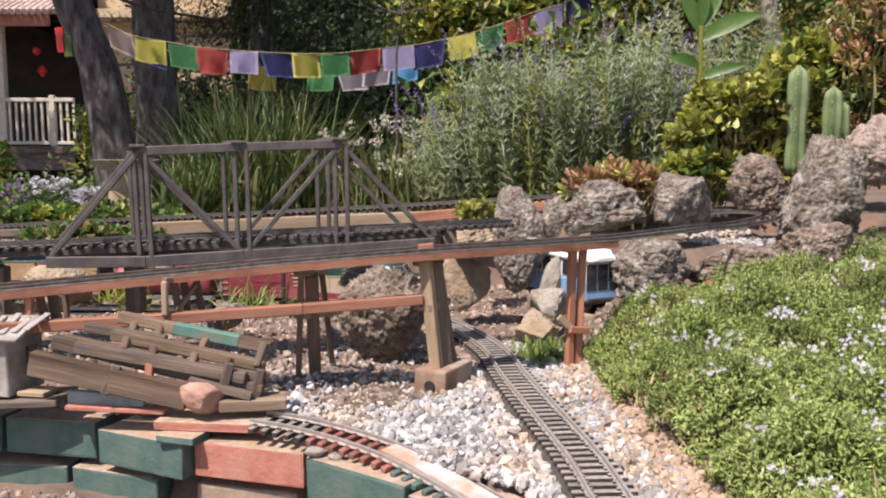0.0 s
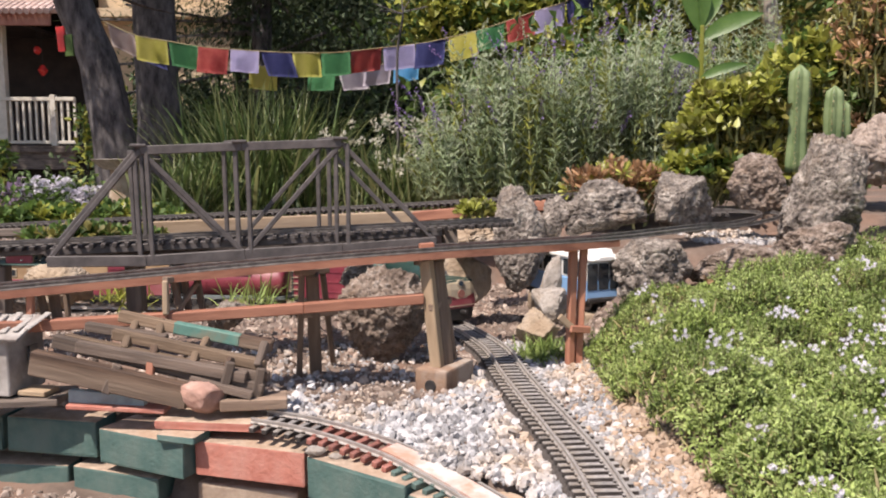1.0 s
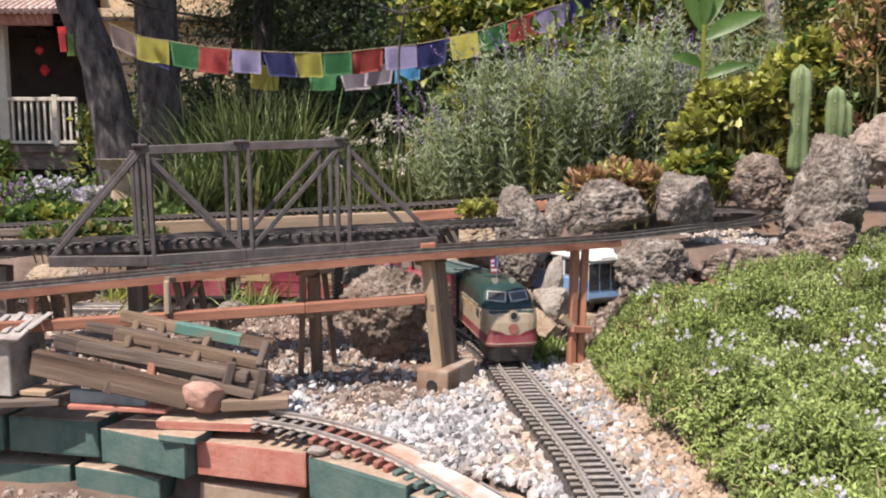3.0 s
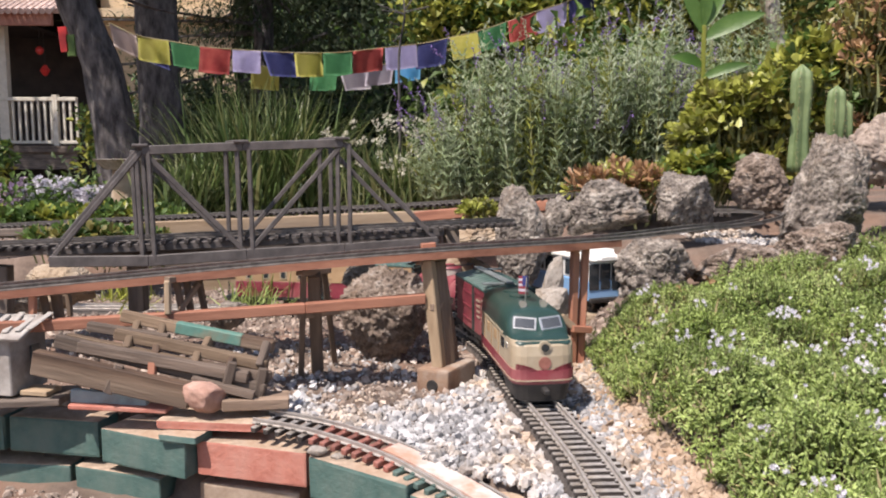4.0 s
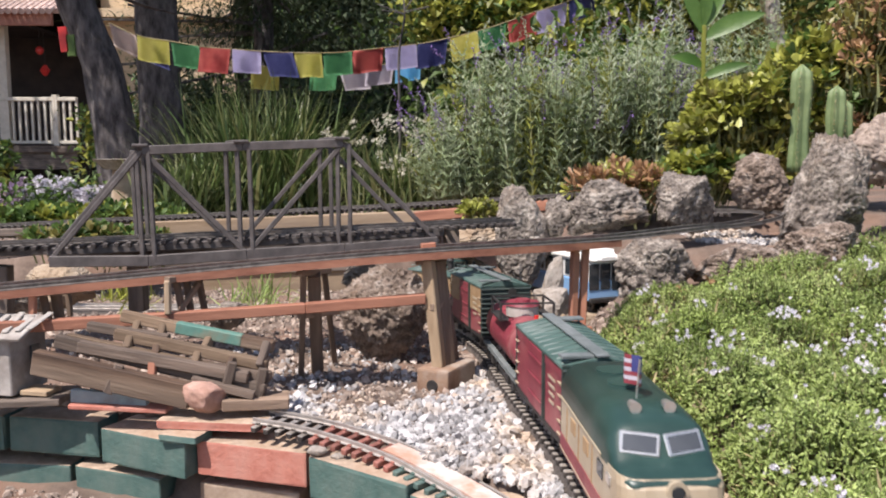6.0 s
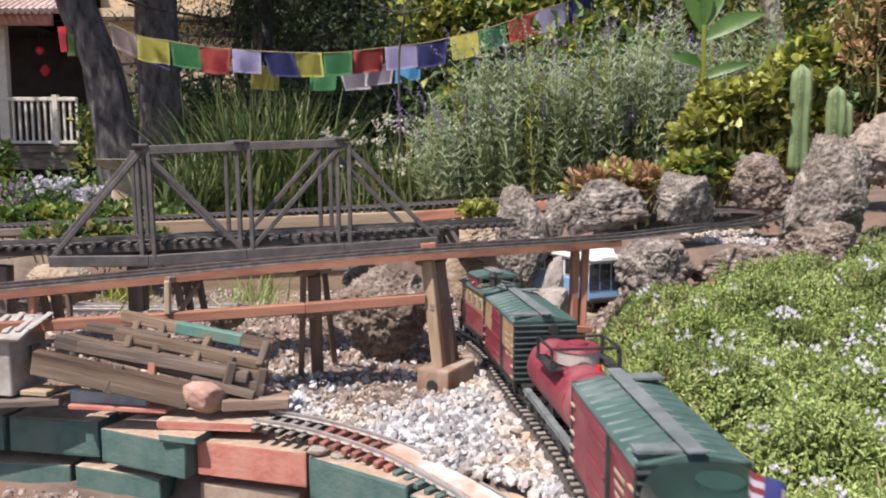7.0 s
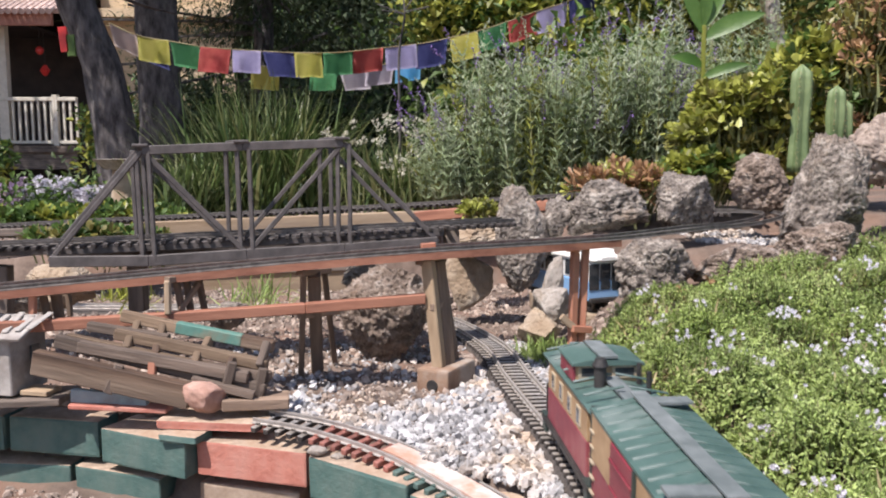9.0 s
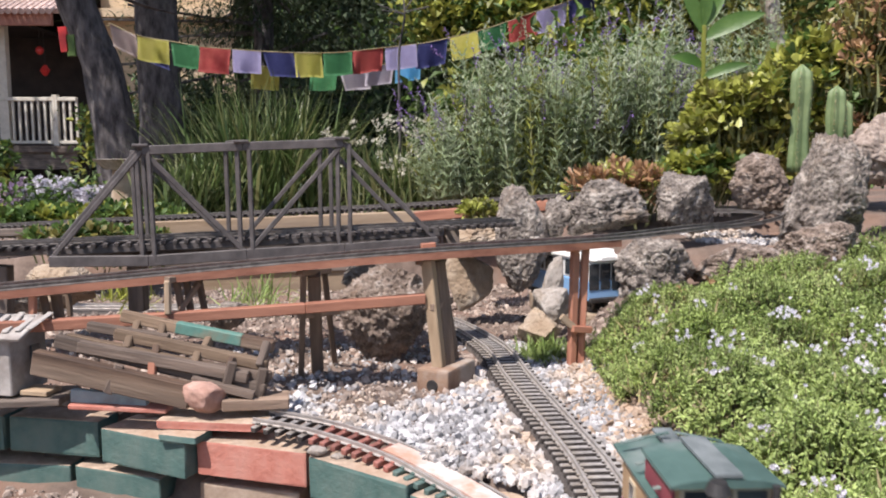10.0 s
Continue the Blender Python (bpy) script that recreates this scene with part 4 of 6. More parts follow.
def locomotive():
    L = 0.29
    f, r = L / 2, -L / 2
    c = thing("locomotive", None, "green, cream and red streamlined toy diesel locomotive on the track", "locomotive")
    part("body", loft([plan(f, r, 0.053, 0.038, 0.056), plan(f, r, 0.053, 0.038, 0.080), plan(f - 0.003, r, 0.053, 0.037, 0.096), plan(f - 0.010, r, 0.0525, 0.035, 0.104)]), M_CREAM, c, "cream painted side and nose", smooth=False)
    part("skirt", loft([plan(f, r, 0.0525, 0.038, 0.033), plan(f + 0.001, r, 0.054, 0.038, 0.036), plan(f + 0.001, r, 0.054, 0.038, 0.057)]), M_RED, c, "dark red band along the skirt")
    part("stripe", loft([plan(f + 0.002, r, 0.0547, 0.038, 0.0385), plan(f + 0.002, r, 0.0547, 0.038, 0.0405)]), M_CREAM, c)
    # the red lobes and cream sweep on the nose
    for s in (-1, 1):
        bm = bmesh.new()
        pts = []
        for k in range(9):
            a = k / 8
            pts.append((s * (0.047 - 0.034 * a), 0.056 + 0.011 * math.sin(math.pi * (1 - a) * 0.5) ** 0.7))
        lower = [(y, 0.0555) for y, z in pts]
        def on_nose(y):
            t = min(1.0, abs(y) / 0.053)
            return f - 0.038 + 0.038 * (1 - t ** (2 / 0.42)) ** (0.6 / 2) + 0.0008
        up = [bm.verts.new((on_nose(y), y, z)) for y, z in pts]
        lo = [bm.verts.new((on_nose(y), y, z)) for y, z in lower]
        for k in range(8):
            bm.faces.new((lo[k], lo[k + 1], up[k + 1], up[k]))
        bmesh.ops.solidify(bm, geom=bm.faces[:], thickness=0.0006)
        part("nose_panel", bm, M_RED, c, "rounded dark red nose panel")
    part("pilot", loft([plan(f - 0.004, f - 0.10, 0.044, 0.040, 0.004), plan(f, f - 0.10, 0.050, 0.045, 0.033)]), M_BLACK, c, "black pilot below the nose")
    part("frame", box((L - 0.04, 0.07, 0.012), Matrix.Translation((-0.01, 0, 0.032))), M_BLACK, c)
    # cab and roof: rounded sections, with a sloped windscreen
    def roof_ring(x, half, base, top, lean=0.0):
        out = []
        for k in range(17):
            a = math.pi * k / 16
            out.append((x - lean * math.sin(a), half * math.copysign(abs(math.cos(a)) ** 0.5, math.cos(a)), base + (top - base) * abs(math.sin(a)) ** 0.7))
        return out
    part("roof", loft([roof_ring(f - 0.006, 0.040, 0.097, 0.101), roof_ring(f - 0.014, 0.047, 0.098, 0.106), roof_ring(f - 0.028, 0.0505, 0.099, 0.110), roof_ring(f - 0.046, 0.052, 0.100, 0.1135), roof_ring(f - 0.060, 0.0528, 0.101, 0.1385),
                       roof_ring(f - 0.073, 0.0533, 0.101, 0.1450), roof_ring(f - 0.11, 0.0536, 0.101, 0.148), roof_ring(r, 0.0536, 0.101, 0.148)]), M_LOCOGREEN, c, "dark green rounded roof", smooth=True)
    # windscreens
    for s in (-1, 1):
        m = Matrix.Translation((f - 0.0525, s * 0.0225, 0.1245)) @ pose(0, 0, 0, s * 5, -29, s * 9)
        fr = box((0.003, 0.040, 0.0235), None, 0.0014)
        fo = part("window_frame", fr, M_CHROME, c, "silver windscreen frame")
        fo.matrix_basis = m
        gl = part("windscreen", box((0.0036, 0.034, 0.0175), None, 0.0012), M_SCREEN, c, "shiny windscreen")
        gl.matrix_basis = m @ Matrix.Translation((0.0004, 0, 0))
    part("headlight", cyl(0.010, 0.0105, 0.007, Matrix.Translation((f - 0.003, 0, 0.0945)) @ pose(0, 0, 0, 0, 90), 24), M_CREAM, c, "cream headlight ring")
    part("headlight_lens", cyl(0.0065, 0.0065, 0.004, Matrix.Translation((f + 0.0005, 0, 0.0945)) @ pose(0, 0, 0, 0, 90), 20), M_GLASS, c)
    part("emblem", cyl(0.0105, 0.0105, 0.002, Matrix.Translation((f + 0.0003, 0, 0.0685)) @ pose(0, 0, 0, 0, 90), 24), M_TIE_RED, c, "round brown-red emblem")
    for s in (-1, 1):
        part("number_box", box((0.016, 0.004, 0.010), Matrix.Translation((f - 0.050, s * 0.053, 0.090)), 0.001), M_CHROME, c)
        h = part("horn", cyl(0.0045, 0.0065, 0.016, Matrix.Translation((f - 0.092, s * 0.018, 0.151)) @ pose(0, 0, 0, 0, 90), 16), M_CHROME, c, "chrome horn")
        part("bracket", box((0.006, 0.005, 0.010), Matrix.Translation((f - 0.092, s * 0.018, 0.147))), M_CHROME, h)
        for k in range(3):
            x = f - 0.085 - 0.066 * k
            part("side_window", box((0.024, 0.003, 0.018), Matrix.Translation((x, s * 0.0528, 0.087)), 0.001), M_TANCAR if k % 2 else M_GLASS if k == 0 else M_TANCAR, c)
            part("panel_line", box((0.0025, 0.002, 0.044), Matrix.Translation((x - 0.036, s * 0.0530, 0.079))), M_TANCAR, c)
        part("gutter", box((L - 0.085, 0.003, 0.003), Matrix.Translation((-0.04, s * 0.0532, 0.1035))), M_CREAM, c)
    # little flag on the roof
    part("flag_pole", cyl(0.0012, 0.0012, 0.05, pose(f - 0.125, -0.004, 0.168, 0, 12), 8), M_CHROME, c)
    bm = bmesh.new()
    rows = [[bm.verts.new((f - 0.121 - 0.055 * i / 6, -0.004 + 0.006 * math.sin(i * 1.1), 0.194 - 0.033 * j / 7 - 0.006 * i / 6)) for i in range(7)] for j in range(8)]
    for j in range(7):
        for i in range(6):
            fc = bm.faces.new((rows[j][i], rows[j][i + 1], rows[j + 1][i + 1], rows[j + 1][i]))
            fc.material_index = 2 if (i < 3 and j < 4) else j % 2
    cloth = part("flag", bm, [M_RED, M_FLOWER_W, M_FLAGBLUE], c, "small red and white striped cloth flag")
    part("fan", cyl(0.02, 0.02, 0.004, pose(-0.045, 0, 0.1475), 20), M_LOCOGREEN, c)
    part("fan", cyl(0.02, 0.02, 0.004, pose(-0.10, 0, 0.1475), 20), M_LOCOGREEN, c)
    for x in (f - 0.078, r + 0.070):
        wheel_truck(c, x, 2, 0.048)
    coupler(c, f + 0.004)
    coupler(c, r - 0.01)
    return c


M_SCREEN = mat("windscreen_glass", (0.05, 0.055, 0.06), (0.09, 0.095, 0.10), 4, 0.04, 0, coat=1.0)
M_FLAGBLUE = mat("flag_blue", (0.05, 0.06, 0.22), (0.09, 0.10, 0.30), 9, 0.7, 0, thin=0.3)
M_WALK = mat("roof_walk", (0.10, 0.12, 0.12), (0.19, 0.21, 0.21), 30, 0.7, 0.2, 150)
M_END = mat("car_end", (0.018, 0.030, 0.027), (0.040, 0.056, 0.050), 20, 0.55, 0.15, 150)


def pitched_roof(parent, L, half, eave, ridge, material, ribs=11):
    bm = bmesh.new()
    prof = [(half + 0.003, eave - 0.003), (half + 0.003, eave), (0, ridge), (-half - 0.003, eave), (-half - 0.003, eave - 0.003)]
    ends = [[bm.verts.new((x, y, z)) for y, z in prof] for x in (-L / 2 - 0.002, L / 2 + 0.002)]
    for k in range(5):
        bm.faces.new((ends[0][k], ends[0][(k + 1) % 5], ends[1][(k + 1) % 5], ends[1][k]))
    bm.faces.new(ends[0])
    bm.faces.new(ends[1][::-1])
    bmesh.ops.recalc_face_normals(bm, faces=bm.faces)
    roof = part("roof", bm, material, parent, "green ribbed sheet roof")
    rib_me = None
    ang = math.degrees(math.atan2(ridge - eave, half))
    for s in (-1, 1):
        for k in range(ribs):
            x = -L / 2 + L * (k + 0.5) / ribs
            m = Matrix.Translation((x, s * half * 0.52, (eave + ridge) / 2 + 0.0006)) @ pose(0, 0, 0, -s * ang)
            if rib_me is None:
                o = part("rib", box((0.004, half * 0.96, 0.0022), None, 0.0007), material, roof)
                rib_me = o.data
            else:
                o = new("rib", rib_me)
                o.parent = roof
            o.matrix_basis = m
    return roof


def boxcar(label, tan=False):
    L, half = 0.27, 0.051
    c = thing("boxcar", None, label, "boxcar", "freight cars of the train")
    part("body", box((L, 2 * half, 0.100), Matrix.Translation((0, 0, 0.086)), 0.001), M_RED, c, "weathered dark red side")
    for s in (-1, 1):
        for x, w in ((-0.089, 0.086), (0.089, 0.086)):
            part("side_panel", box((w, 0.002, 0.052 if tan else 0.012), Matrix.Translation((x, s * (half + 0.0005), 0.108 if tan else 0.126)), 0.0005), M_TANCAR if tan else M_RED, c)
        d = part("door", box((0.080, 0.004, 0.092), Matrix.Translation((0.0, s * (half + 0.002), 0.086)), 0.001), M_RED, c, "sliding red door")
        for k in (-1, 0, 1):
            part("door_rib", box((0.078, 0.002, 0.004), Matrix.Translation((0, s * (half + 0.0045), 0.086 + 0.028 * k))), M_RED, d)
        part("door_post", box((0.005, 0.005, 0.096), Matrix.Translation((0.043, s * (half + 0.002), 0.086))), M_END, d)
        part("sill", box((L, 0.004, 0.010), Matrix.Translation((0, s * (half - 0.002), 0.034))), M_BLACK, c)
        for k in range(5):
            for x in (-0.126, 0.126):
                part("rung", box((0.016, 0.003, 0.002), Matrix.Translation((x, s * (half + 0.002), 0.045 + 0.017 * k))), M_CREAM, c)
        # lettering too small to read, as pale bars
        for k in range(4):
            part("lettering", box((0.036 - 0.004 * k, 0.0008, 0.004), Matrix.Translation((0.085, s * (half + 0.0018), 0.108 - 0.011 * k))), M_CREAM, c)
    for e in (-1, 1):
        part("end_wall", box((0.004, 2 * half + 0.004, 0.104), Matrix.Translation((e * L / 2, 0, 0.087)), 0.001), M_END, c, "dark green corrugated end")
        for k in range(10):
            part("end_rib", box((0.006, 2 * half + 0.003, 0.0045), Matrix.Translation((e * (L / 2 + 0.003), 0, 0.043 + 0.0098 * k)), 0.0015), M_END, c)
        part("brake_wheel", cyl(0.009, 0.009, 0.003, Matrix.Translation((e * (L / 2 + 0.008), 0.012, 0.125)) @ pose(0, 0, 0, 0, 90), 16), M_BLACK, c)
        wheel_truck(c, e * 0.078)
        coupler(c, e * (L / 2 + 0.014))
    pitched_roof(c, L, half, 0.137, 0.148, M_ROOF)
    part("roof_walk", box((L + 0.016, 0.018, 0.003), Matrix.Translation((0, 0, 0.151)), 0.0005), M_WALK, c, "grey roof walk along the ridge")
    for e in (-1, 1):
        part("side_walk", box((0.022, 0.042, 0.003), Matrix.Translation((e * (L / 2 - 0.014), -e * 0.030, 0.1475))), M_WALK, c)
    part("frame", box((L - 0.02, 0.05, 0.012), Matrix.Translation((0, 0, 0.030))), M_BLACK, c)
    return c


def tank_car():
    L = 0.32
    c = thing("tank_car", None, "red toy tank car with a railed dome", "tank car", "freight cars of the train")
    secs = []
    for x, r in ((-0.145, 0.020), (-0.143, 0.034), (-0.136, 0.043), (-0.125, 0.0435), (0.125, 0.0435), (0.136, 0.043), (0.143, 0.034), (0.145, 0.020)):
        secs.append([(x, r * math.cos(a * math.pi / 14), 0.077 + r * math.sin(a * math.pi / 14)) for a in range(29)])
    part("tank", loft(secs), M_RED, c, "glossy dark red tank", smooth=True)
    part("dome", cyl(0.030, 0.030, 0.020, pose(0, 0, 0.126), 28), M_CREAMGREY, c, "pale grey dome wall")
    part("dome_lid", cyl(0.032, 0.029, 0.006, pose(0, 0, 0.138), 28), M_RED, c, "faded red dome lid")
    part("hatch", cyl(0.014, 0.013, 0.005, pose(0, 0, 0.143), 18), M_RED, c)
    for x in (-0.08, 0.08):
        part("strap", cyl(0.0445, 0.0445, 0.004, Matrix.Translation((x, 0, 0.077)) @ pose(0, 0, 0, 0, 90), 28), M_RED, c)
    for s in (-1, 1):
        part("platform", box((0.09, 0.018, 0.003), Matrix.Translation((0, s * 0.042, 0.116))), M_BLACK, c)
        for e in (-1, 1):
            part("rail_post", box((0.008, 0.003, 0.028), Matrix.Translation((e * 0.04, s * 0.048, 0.130))), M_BLACK, c)
            part("hand_rail", box((0.003, 0.094, 0.003), Matrix.Translation((e * 0.04, 0, 0.144))), M_BLACK, c) if s > 0 else None
        part("hand_rail", box((0.086, 0.003, 0.003), Matrix.Translation((0, s * 0.048, 0.144))), M_BLACK, c)
        part("side_sill", box((L - 0.01, 0.010, 0.008), Matrix.Translation((0, s * 0.040, 0.034))), M_WALK, c)
    part("frame", box((L, 0.030, 0.014), Matrix.Translation((0, 0, 0.032))), M_BLACK, c)
    part("valve", cyl(0.004, 0.004, 0.010, pose(0.06, 0.012, 0.121), 10), M_LAMPRED, c)
    for e in (-1, 1):
        wheel_truck(c, e * 0.095)
        coupler(c, e * (L / 2 + 0.012))
        part("platform", box((0.02, 0.092, 0.004), Matrix.Translation((e * (L / 2 - 0.004), 0, 0.038))), M_BLACK, c)
    return c


M_CREAMGREY = mat("dome_grey", (0.34, 0.30, 0.27), (0.46, 0.42, 0.38), 20, 0.6, 0.1, 100)
M_LAMPRED = mat("valve_red", (0.5, 0.02, 0.02), (0.62, 0.04, 0.03), 9, 0.4, 0)


def make_caboose():
    L, half = 0.28, 0.050
    c = thing("caboose", None, "red and tan toy caboose with a green roof and cupola", "caboose")
    part("body", box((L - 0.05, 2 * half, 0.050), Matrix.Translation((0, 0, 0.062)), 0.001), M_RED, c, "red lower side")
    up = part("upper_side", box((L - 0.05, 2 * half - 0.001, 0.046), Matrix.Translation((0, 0, 0.110)), 0.001), M_TANCAR, c, "tan upper side")
    for s in (-1, 1):
        for k in range(4):
            w = part("window", box((0.020, 0.003, 0.026), Matrix.Translation((-0.075 + 0.05 * k, s * half, 0.108)), 0.0006), M_CREAM, c)
            part("pane", box((0.013, 0.0036, 0.019), Matrix.Translation((-0.075 + 0.05 * k, s * half, 0.108))), M_GLASS, w)
        part("sill", box((L, 0.004, 0.008), Matrix.Translation((0, s * (half - 0.002), 0.034))), M_BLACK, c)
        for e in (-1, 1):
            part("step", box((0.020, 0.006, 0.020), Matrix.Translation((e * (L / 2 - 0.012), s * (half - 0.004), 0.024)), 0.001), M_END, c)
            for k in range(2):
                part("rail_post", box((0.003, 0.003, 0.05), Matrix.Translation((e * (L / 2 - 0.003 - 0.02 * k), s * (half - 0.004 - 0.02 * k), 0.062))), M_BLACK, c)
    for e in (-1, 1):
        part("platform", box((0.028, 2 * half, 0.004), Matrix.Translation((e * (L / 2 - 0.012), 0, 0.038))), M_END, c)
        for k in range(7):
            part("end_board", box((0.003, 0.092, 0.0035), Matrix.Translation((e * (L / 2 - 0.0245), 0, 0.046 + 0.0125 * k))), M_TANCAR, c)
        wheel_truck(c, e * 0.075)
        coupler(c, e * (L / 2 + 0.012))
    pitched_roof(c, L, half, 0.135, 0.145, M_ROOF, 5)
    # cupola
    cx = -0.008
    cu = part("cupola", box((0.075, 0.090, 0.026), Matrix.Translation((cx, 0, 0.151)), 0.0015), M_TANCAR, c, "tan cupola")
    for s in (-1, 1):
        part("cheek", box((0.076, 0.003, 0.025), Matrix.Translation((cx, s * 0.0455, 0.151))), M_RED, cu)
        for e in (-1, 1):
            f = part("window_frame", box((0.003, 0.034, 0.018), Matrix.Translation((cx + e * 0.038, s * 0.023, 0.153)), 0.0006), M_CREAM, cu)
            part("pane", box((0.0036, 0.026, 0.012), Matrix.Translation((cx + e * 0.038, s * 0.023, 0.153))), M_GLASS, f)
    bm = loft([[(cx - 0.044, y, z) for y, z in ((0.050, 0.163), (0.049, 0.166), (0.03, 0.170), (0, 0.172), (-0.03, 0.170), (-0.049, 0.166), (-0.050, 0.163))],
               [(cx + 0.044, y, z) for y, z in ((0.050, 0.163), (0.049, 0.166), (0.03, 0.170), (0, 0.172), (-0.03, 0.170), (-0.049, 0.166), (-0.050, 0.163))]])
    part("cupola_roof", bm, M_ROOF, cu, "green cupola roof")
    part("roof_walk", box((0.09, 0.024, 0.003), Matrix.Translation((cx, 0, 0.175))), M_WALK, cu)
    for a, b in ((0.042, L / 2 + 0.006), (-L / 2 - 0.006, -0.042)):
        part("roof_walk", box((b - a, 0.020, 0.003), Matrix.Translation(((a + b) / 2, 0, 0.149))), M_WALK, c)
    part("chimney", cyl(0.008, 0.008, 0.034, pose(0.058, -0.018, 0.156), 16), M_BLACK, c, "black stove chimney")
    part("chimney_cap", cyl(0.011, 0.007, 0.010, pose(0.058, -0.018, 0.175), 16), M_BLACK, c)
    for k in (-1, 1):
        part("pipe", cyl(0.0035, 0.0035, 0.03, pose(0.06 + 0.02 * k, 0.040, 0.152), 10), M_BLACK, c)
    part("frame", box((L - 0.02, 0.05, 0.012), Matrix.Translation((0, 0, 0.030))), M_BLACK, c)
    return c


loco = locomotive()
boxcar_a = boxcar("dark red toy boxcar with a green ribbed roof")
tank = tank_car()
boxcar_b = boxcar("red and tan toy boxcar with a green ribbed roof", True)
caboose = make_caboose()
# the caboose is a little slimmer and lower than the boxcars
SLIM = Matrix.Translation((0, 0, 0.03)) @ Matrix.Diagonal((1, 0.92, 0.90, 1)) @ Matrix.Translation((0, 0, -0.03))
for ob in caboose.children_recursive:
    if ob.type == "MESH" and ob.data.users == 1 and ob.matrix_basis == Matrix() and max(v.co.z for v in ob.data.vertices) > 0.04:
        ob.data.transform(SLIM)
TRAIN = [(loco, 0.0, 0.29), (boxcar_a, 0.312, 0.27), (tank, 0.605, 0.32), (boxcar_b, 0.947, 0.27), (caboose, 1.24, 0.28)]

# ---------------------------------------------------------------- parked trolley in the passage
def trolley():
    c = thing("trolley_car", None, "light blue and white toy trolley car parked among the rocks", "trolley")
    L = 0.30
    part("body", box((L, 0.098, 0.048), Matrix.Translation((0, 0, 0.052)), 0.003), M_SKYBLUE, c, "light blue lower side")
    part("upper_side", box((L - 0.004, 0.094, 0.050), Matrix.Translation((0, 0, 0.100)), 0.003), M_WHITE, c)
    for s in (-1, 1):
        for k in range(6):
            part("side_window", box((0.036, 0.002, 0.036), Matrix.Translation((-0.115 + 0.046 * k, s * 0.0475, 0.100)), 0.0005), M_GLASS, c)
    for k in (-1, 0, 1):
        part("front_window", box((0.003, 0.027, 0.062), Matrix.Translation((L / 2, k * 0.031, 0.085)), 0.0005), M_GLASS, c)
    for e in (-1, 1):
        part("bumper", box((0.012, 0.09, 0.012), Matrix.Translation((e * L / 2, 0, 0.03)), 0.003), M_BLACK, c)
    prof = [(0.053, 0.124), (0.053, 0.128), (0.040, 0.134), (0.030, 0.137), (0.028, 0.147), (0, 0.151), (-0.028, 0.147), (-0.030, 0.137), (-0.040, 0.134), (-0.053, 0.128), (-0.053, 0.124)]
    part("roof", loft([[(x, y * k, 0.124 + (z - 0.124) * q) for y, z in prof] for x, k, q in ((-L / 2 - 0.012, 0.7, 0.3), (-L / 2 + 0.01, 1, 1), (L / 2 - 0.01, 1, 1), (L / 2 + 0.012, 0.7, 0.3))]), M_WHITE, c, "white clerestory roof")
    for x in (-0.09, 0.09):
        wheel_truck(c, x)
    return c


car = trolley()
CARAT = Vector((0.379, 1.957, 0.024))
car.matrix_basis = Matrix.Translation(CARAT) @ pose(0, 0, 0, 0, 0, -66) @ Matrix.Translation((-0.15, 0, 0))
slab2 = part("ledge_stone", box((0.16, 0.36, 0.05), Matrix.Translation((0, 0, -0.025)), 0.01, 2), M_ROCK_TAN)
slab2.matrix_basis = pose(CARAT.x - 0.02, CARAT.y + 0.17, CARAT.z - 0.001, 0, 0, -74 + 90)
tagged(slab2, "flat brown stone ledge under the trolley", "stone")

# ---------------------------------------------------------------- low plants on the bank
MOUNDS = []


def make_mounds():
    """Cushions of shoots that overlap over the whole bank: centre, radius, height."""
    rnd = random.Random(17)
    for _ in range(560):
        y = rnd.uniform(0.80, 2.35)
        x = rnd.uniform(0.26, 0.50 + y * 0.60)
        if x < 0.315 + 0.03 * noise.noise(Vector((y * 5, 1, 0))) + 0.06 * (1 - ease(0.95, 1.35, y)):
            continue
        r = rnd.uniform(0.03, 0.10)
        MOUNDS.append((x, y, r, r * rnd.uniform(0.40, 1.05) * ease(0.24, 0.40, x)))


make_mounds()
CELL = {}
for mound in MOUNDS:
    for ci in range(int((mound[0] - mound[2]) * 10), int((mound[0] + mound[2]) * 10) + 1):
        for cj in range(int((mound[1] - mound[2]) * 10), int((mound[1] + mound[2]) * 10) + 1):
            CELL.setdefault((ci, cj), []).append(mound)


def bank_height(x, y):
    """Height of the leafy cushions over the soil."""
    best = 0.0
    for mx, my, r, h in CELL.get((int(x * 10), int(y * 10)), ()):
        d2 = ((x - mx) ** 2 + (y - my) ** 2) / (r * r)
        if d2 < 1:
            best = max(best, h * math.sqrt(1 - d2))
    return best * (1 - 0.6 * ease(1.70, 1.9, y) * (1 - ease(0.45, 0.62, x)))


def bank_spot(rnd):
    while True:
        y = 0.80 + 1.5 * rnd.random() ** 1.15
        x = rnd.uniform(0.27, 0.44 + y * 0.58)
        edge = 0.30 + 0.05 * (1 - ease(0.95, 1.45, y)) + 0.03 * noise.noise(Vector((y * 5, 1, 0)))
        if x > edge and y < 1.80 + 0.28 * ease(0.80, 1.05, x):
            return x, y


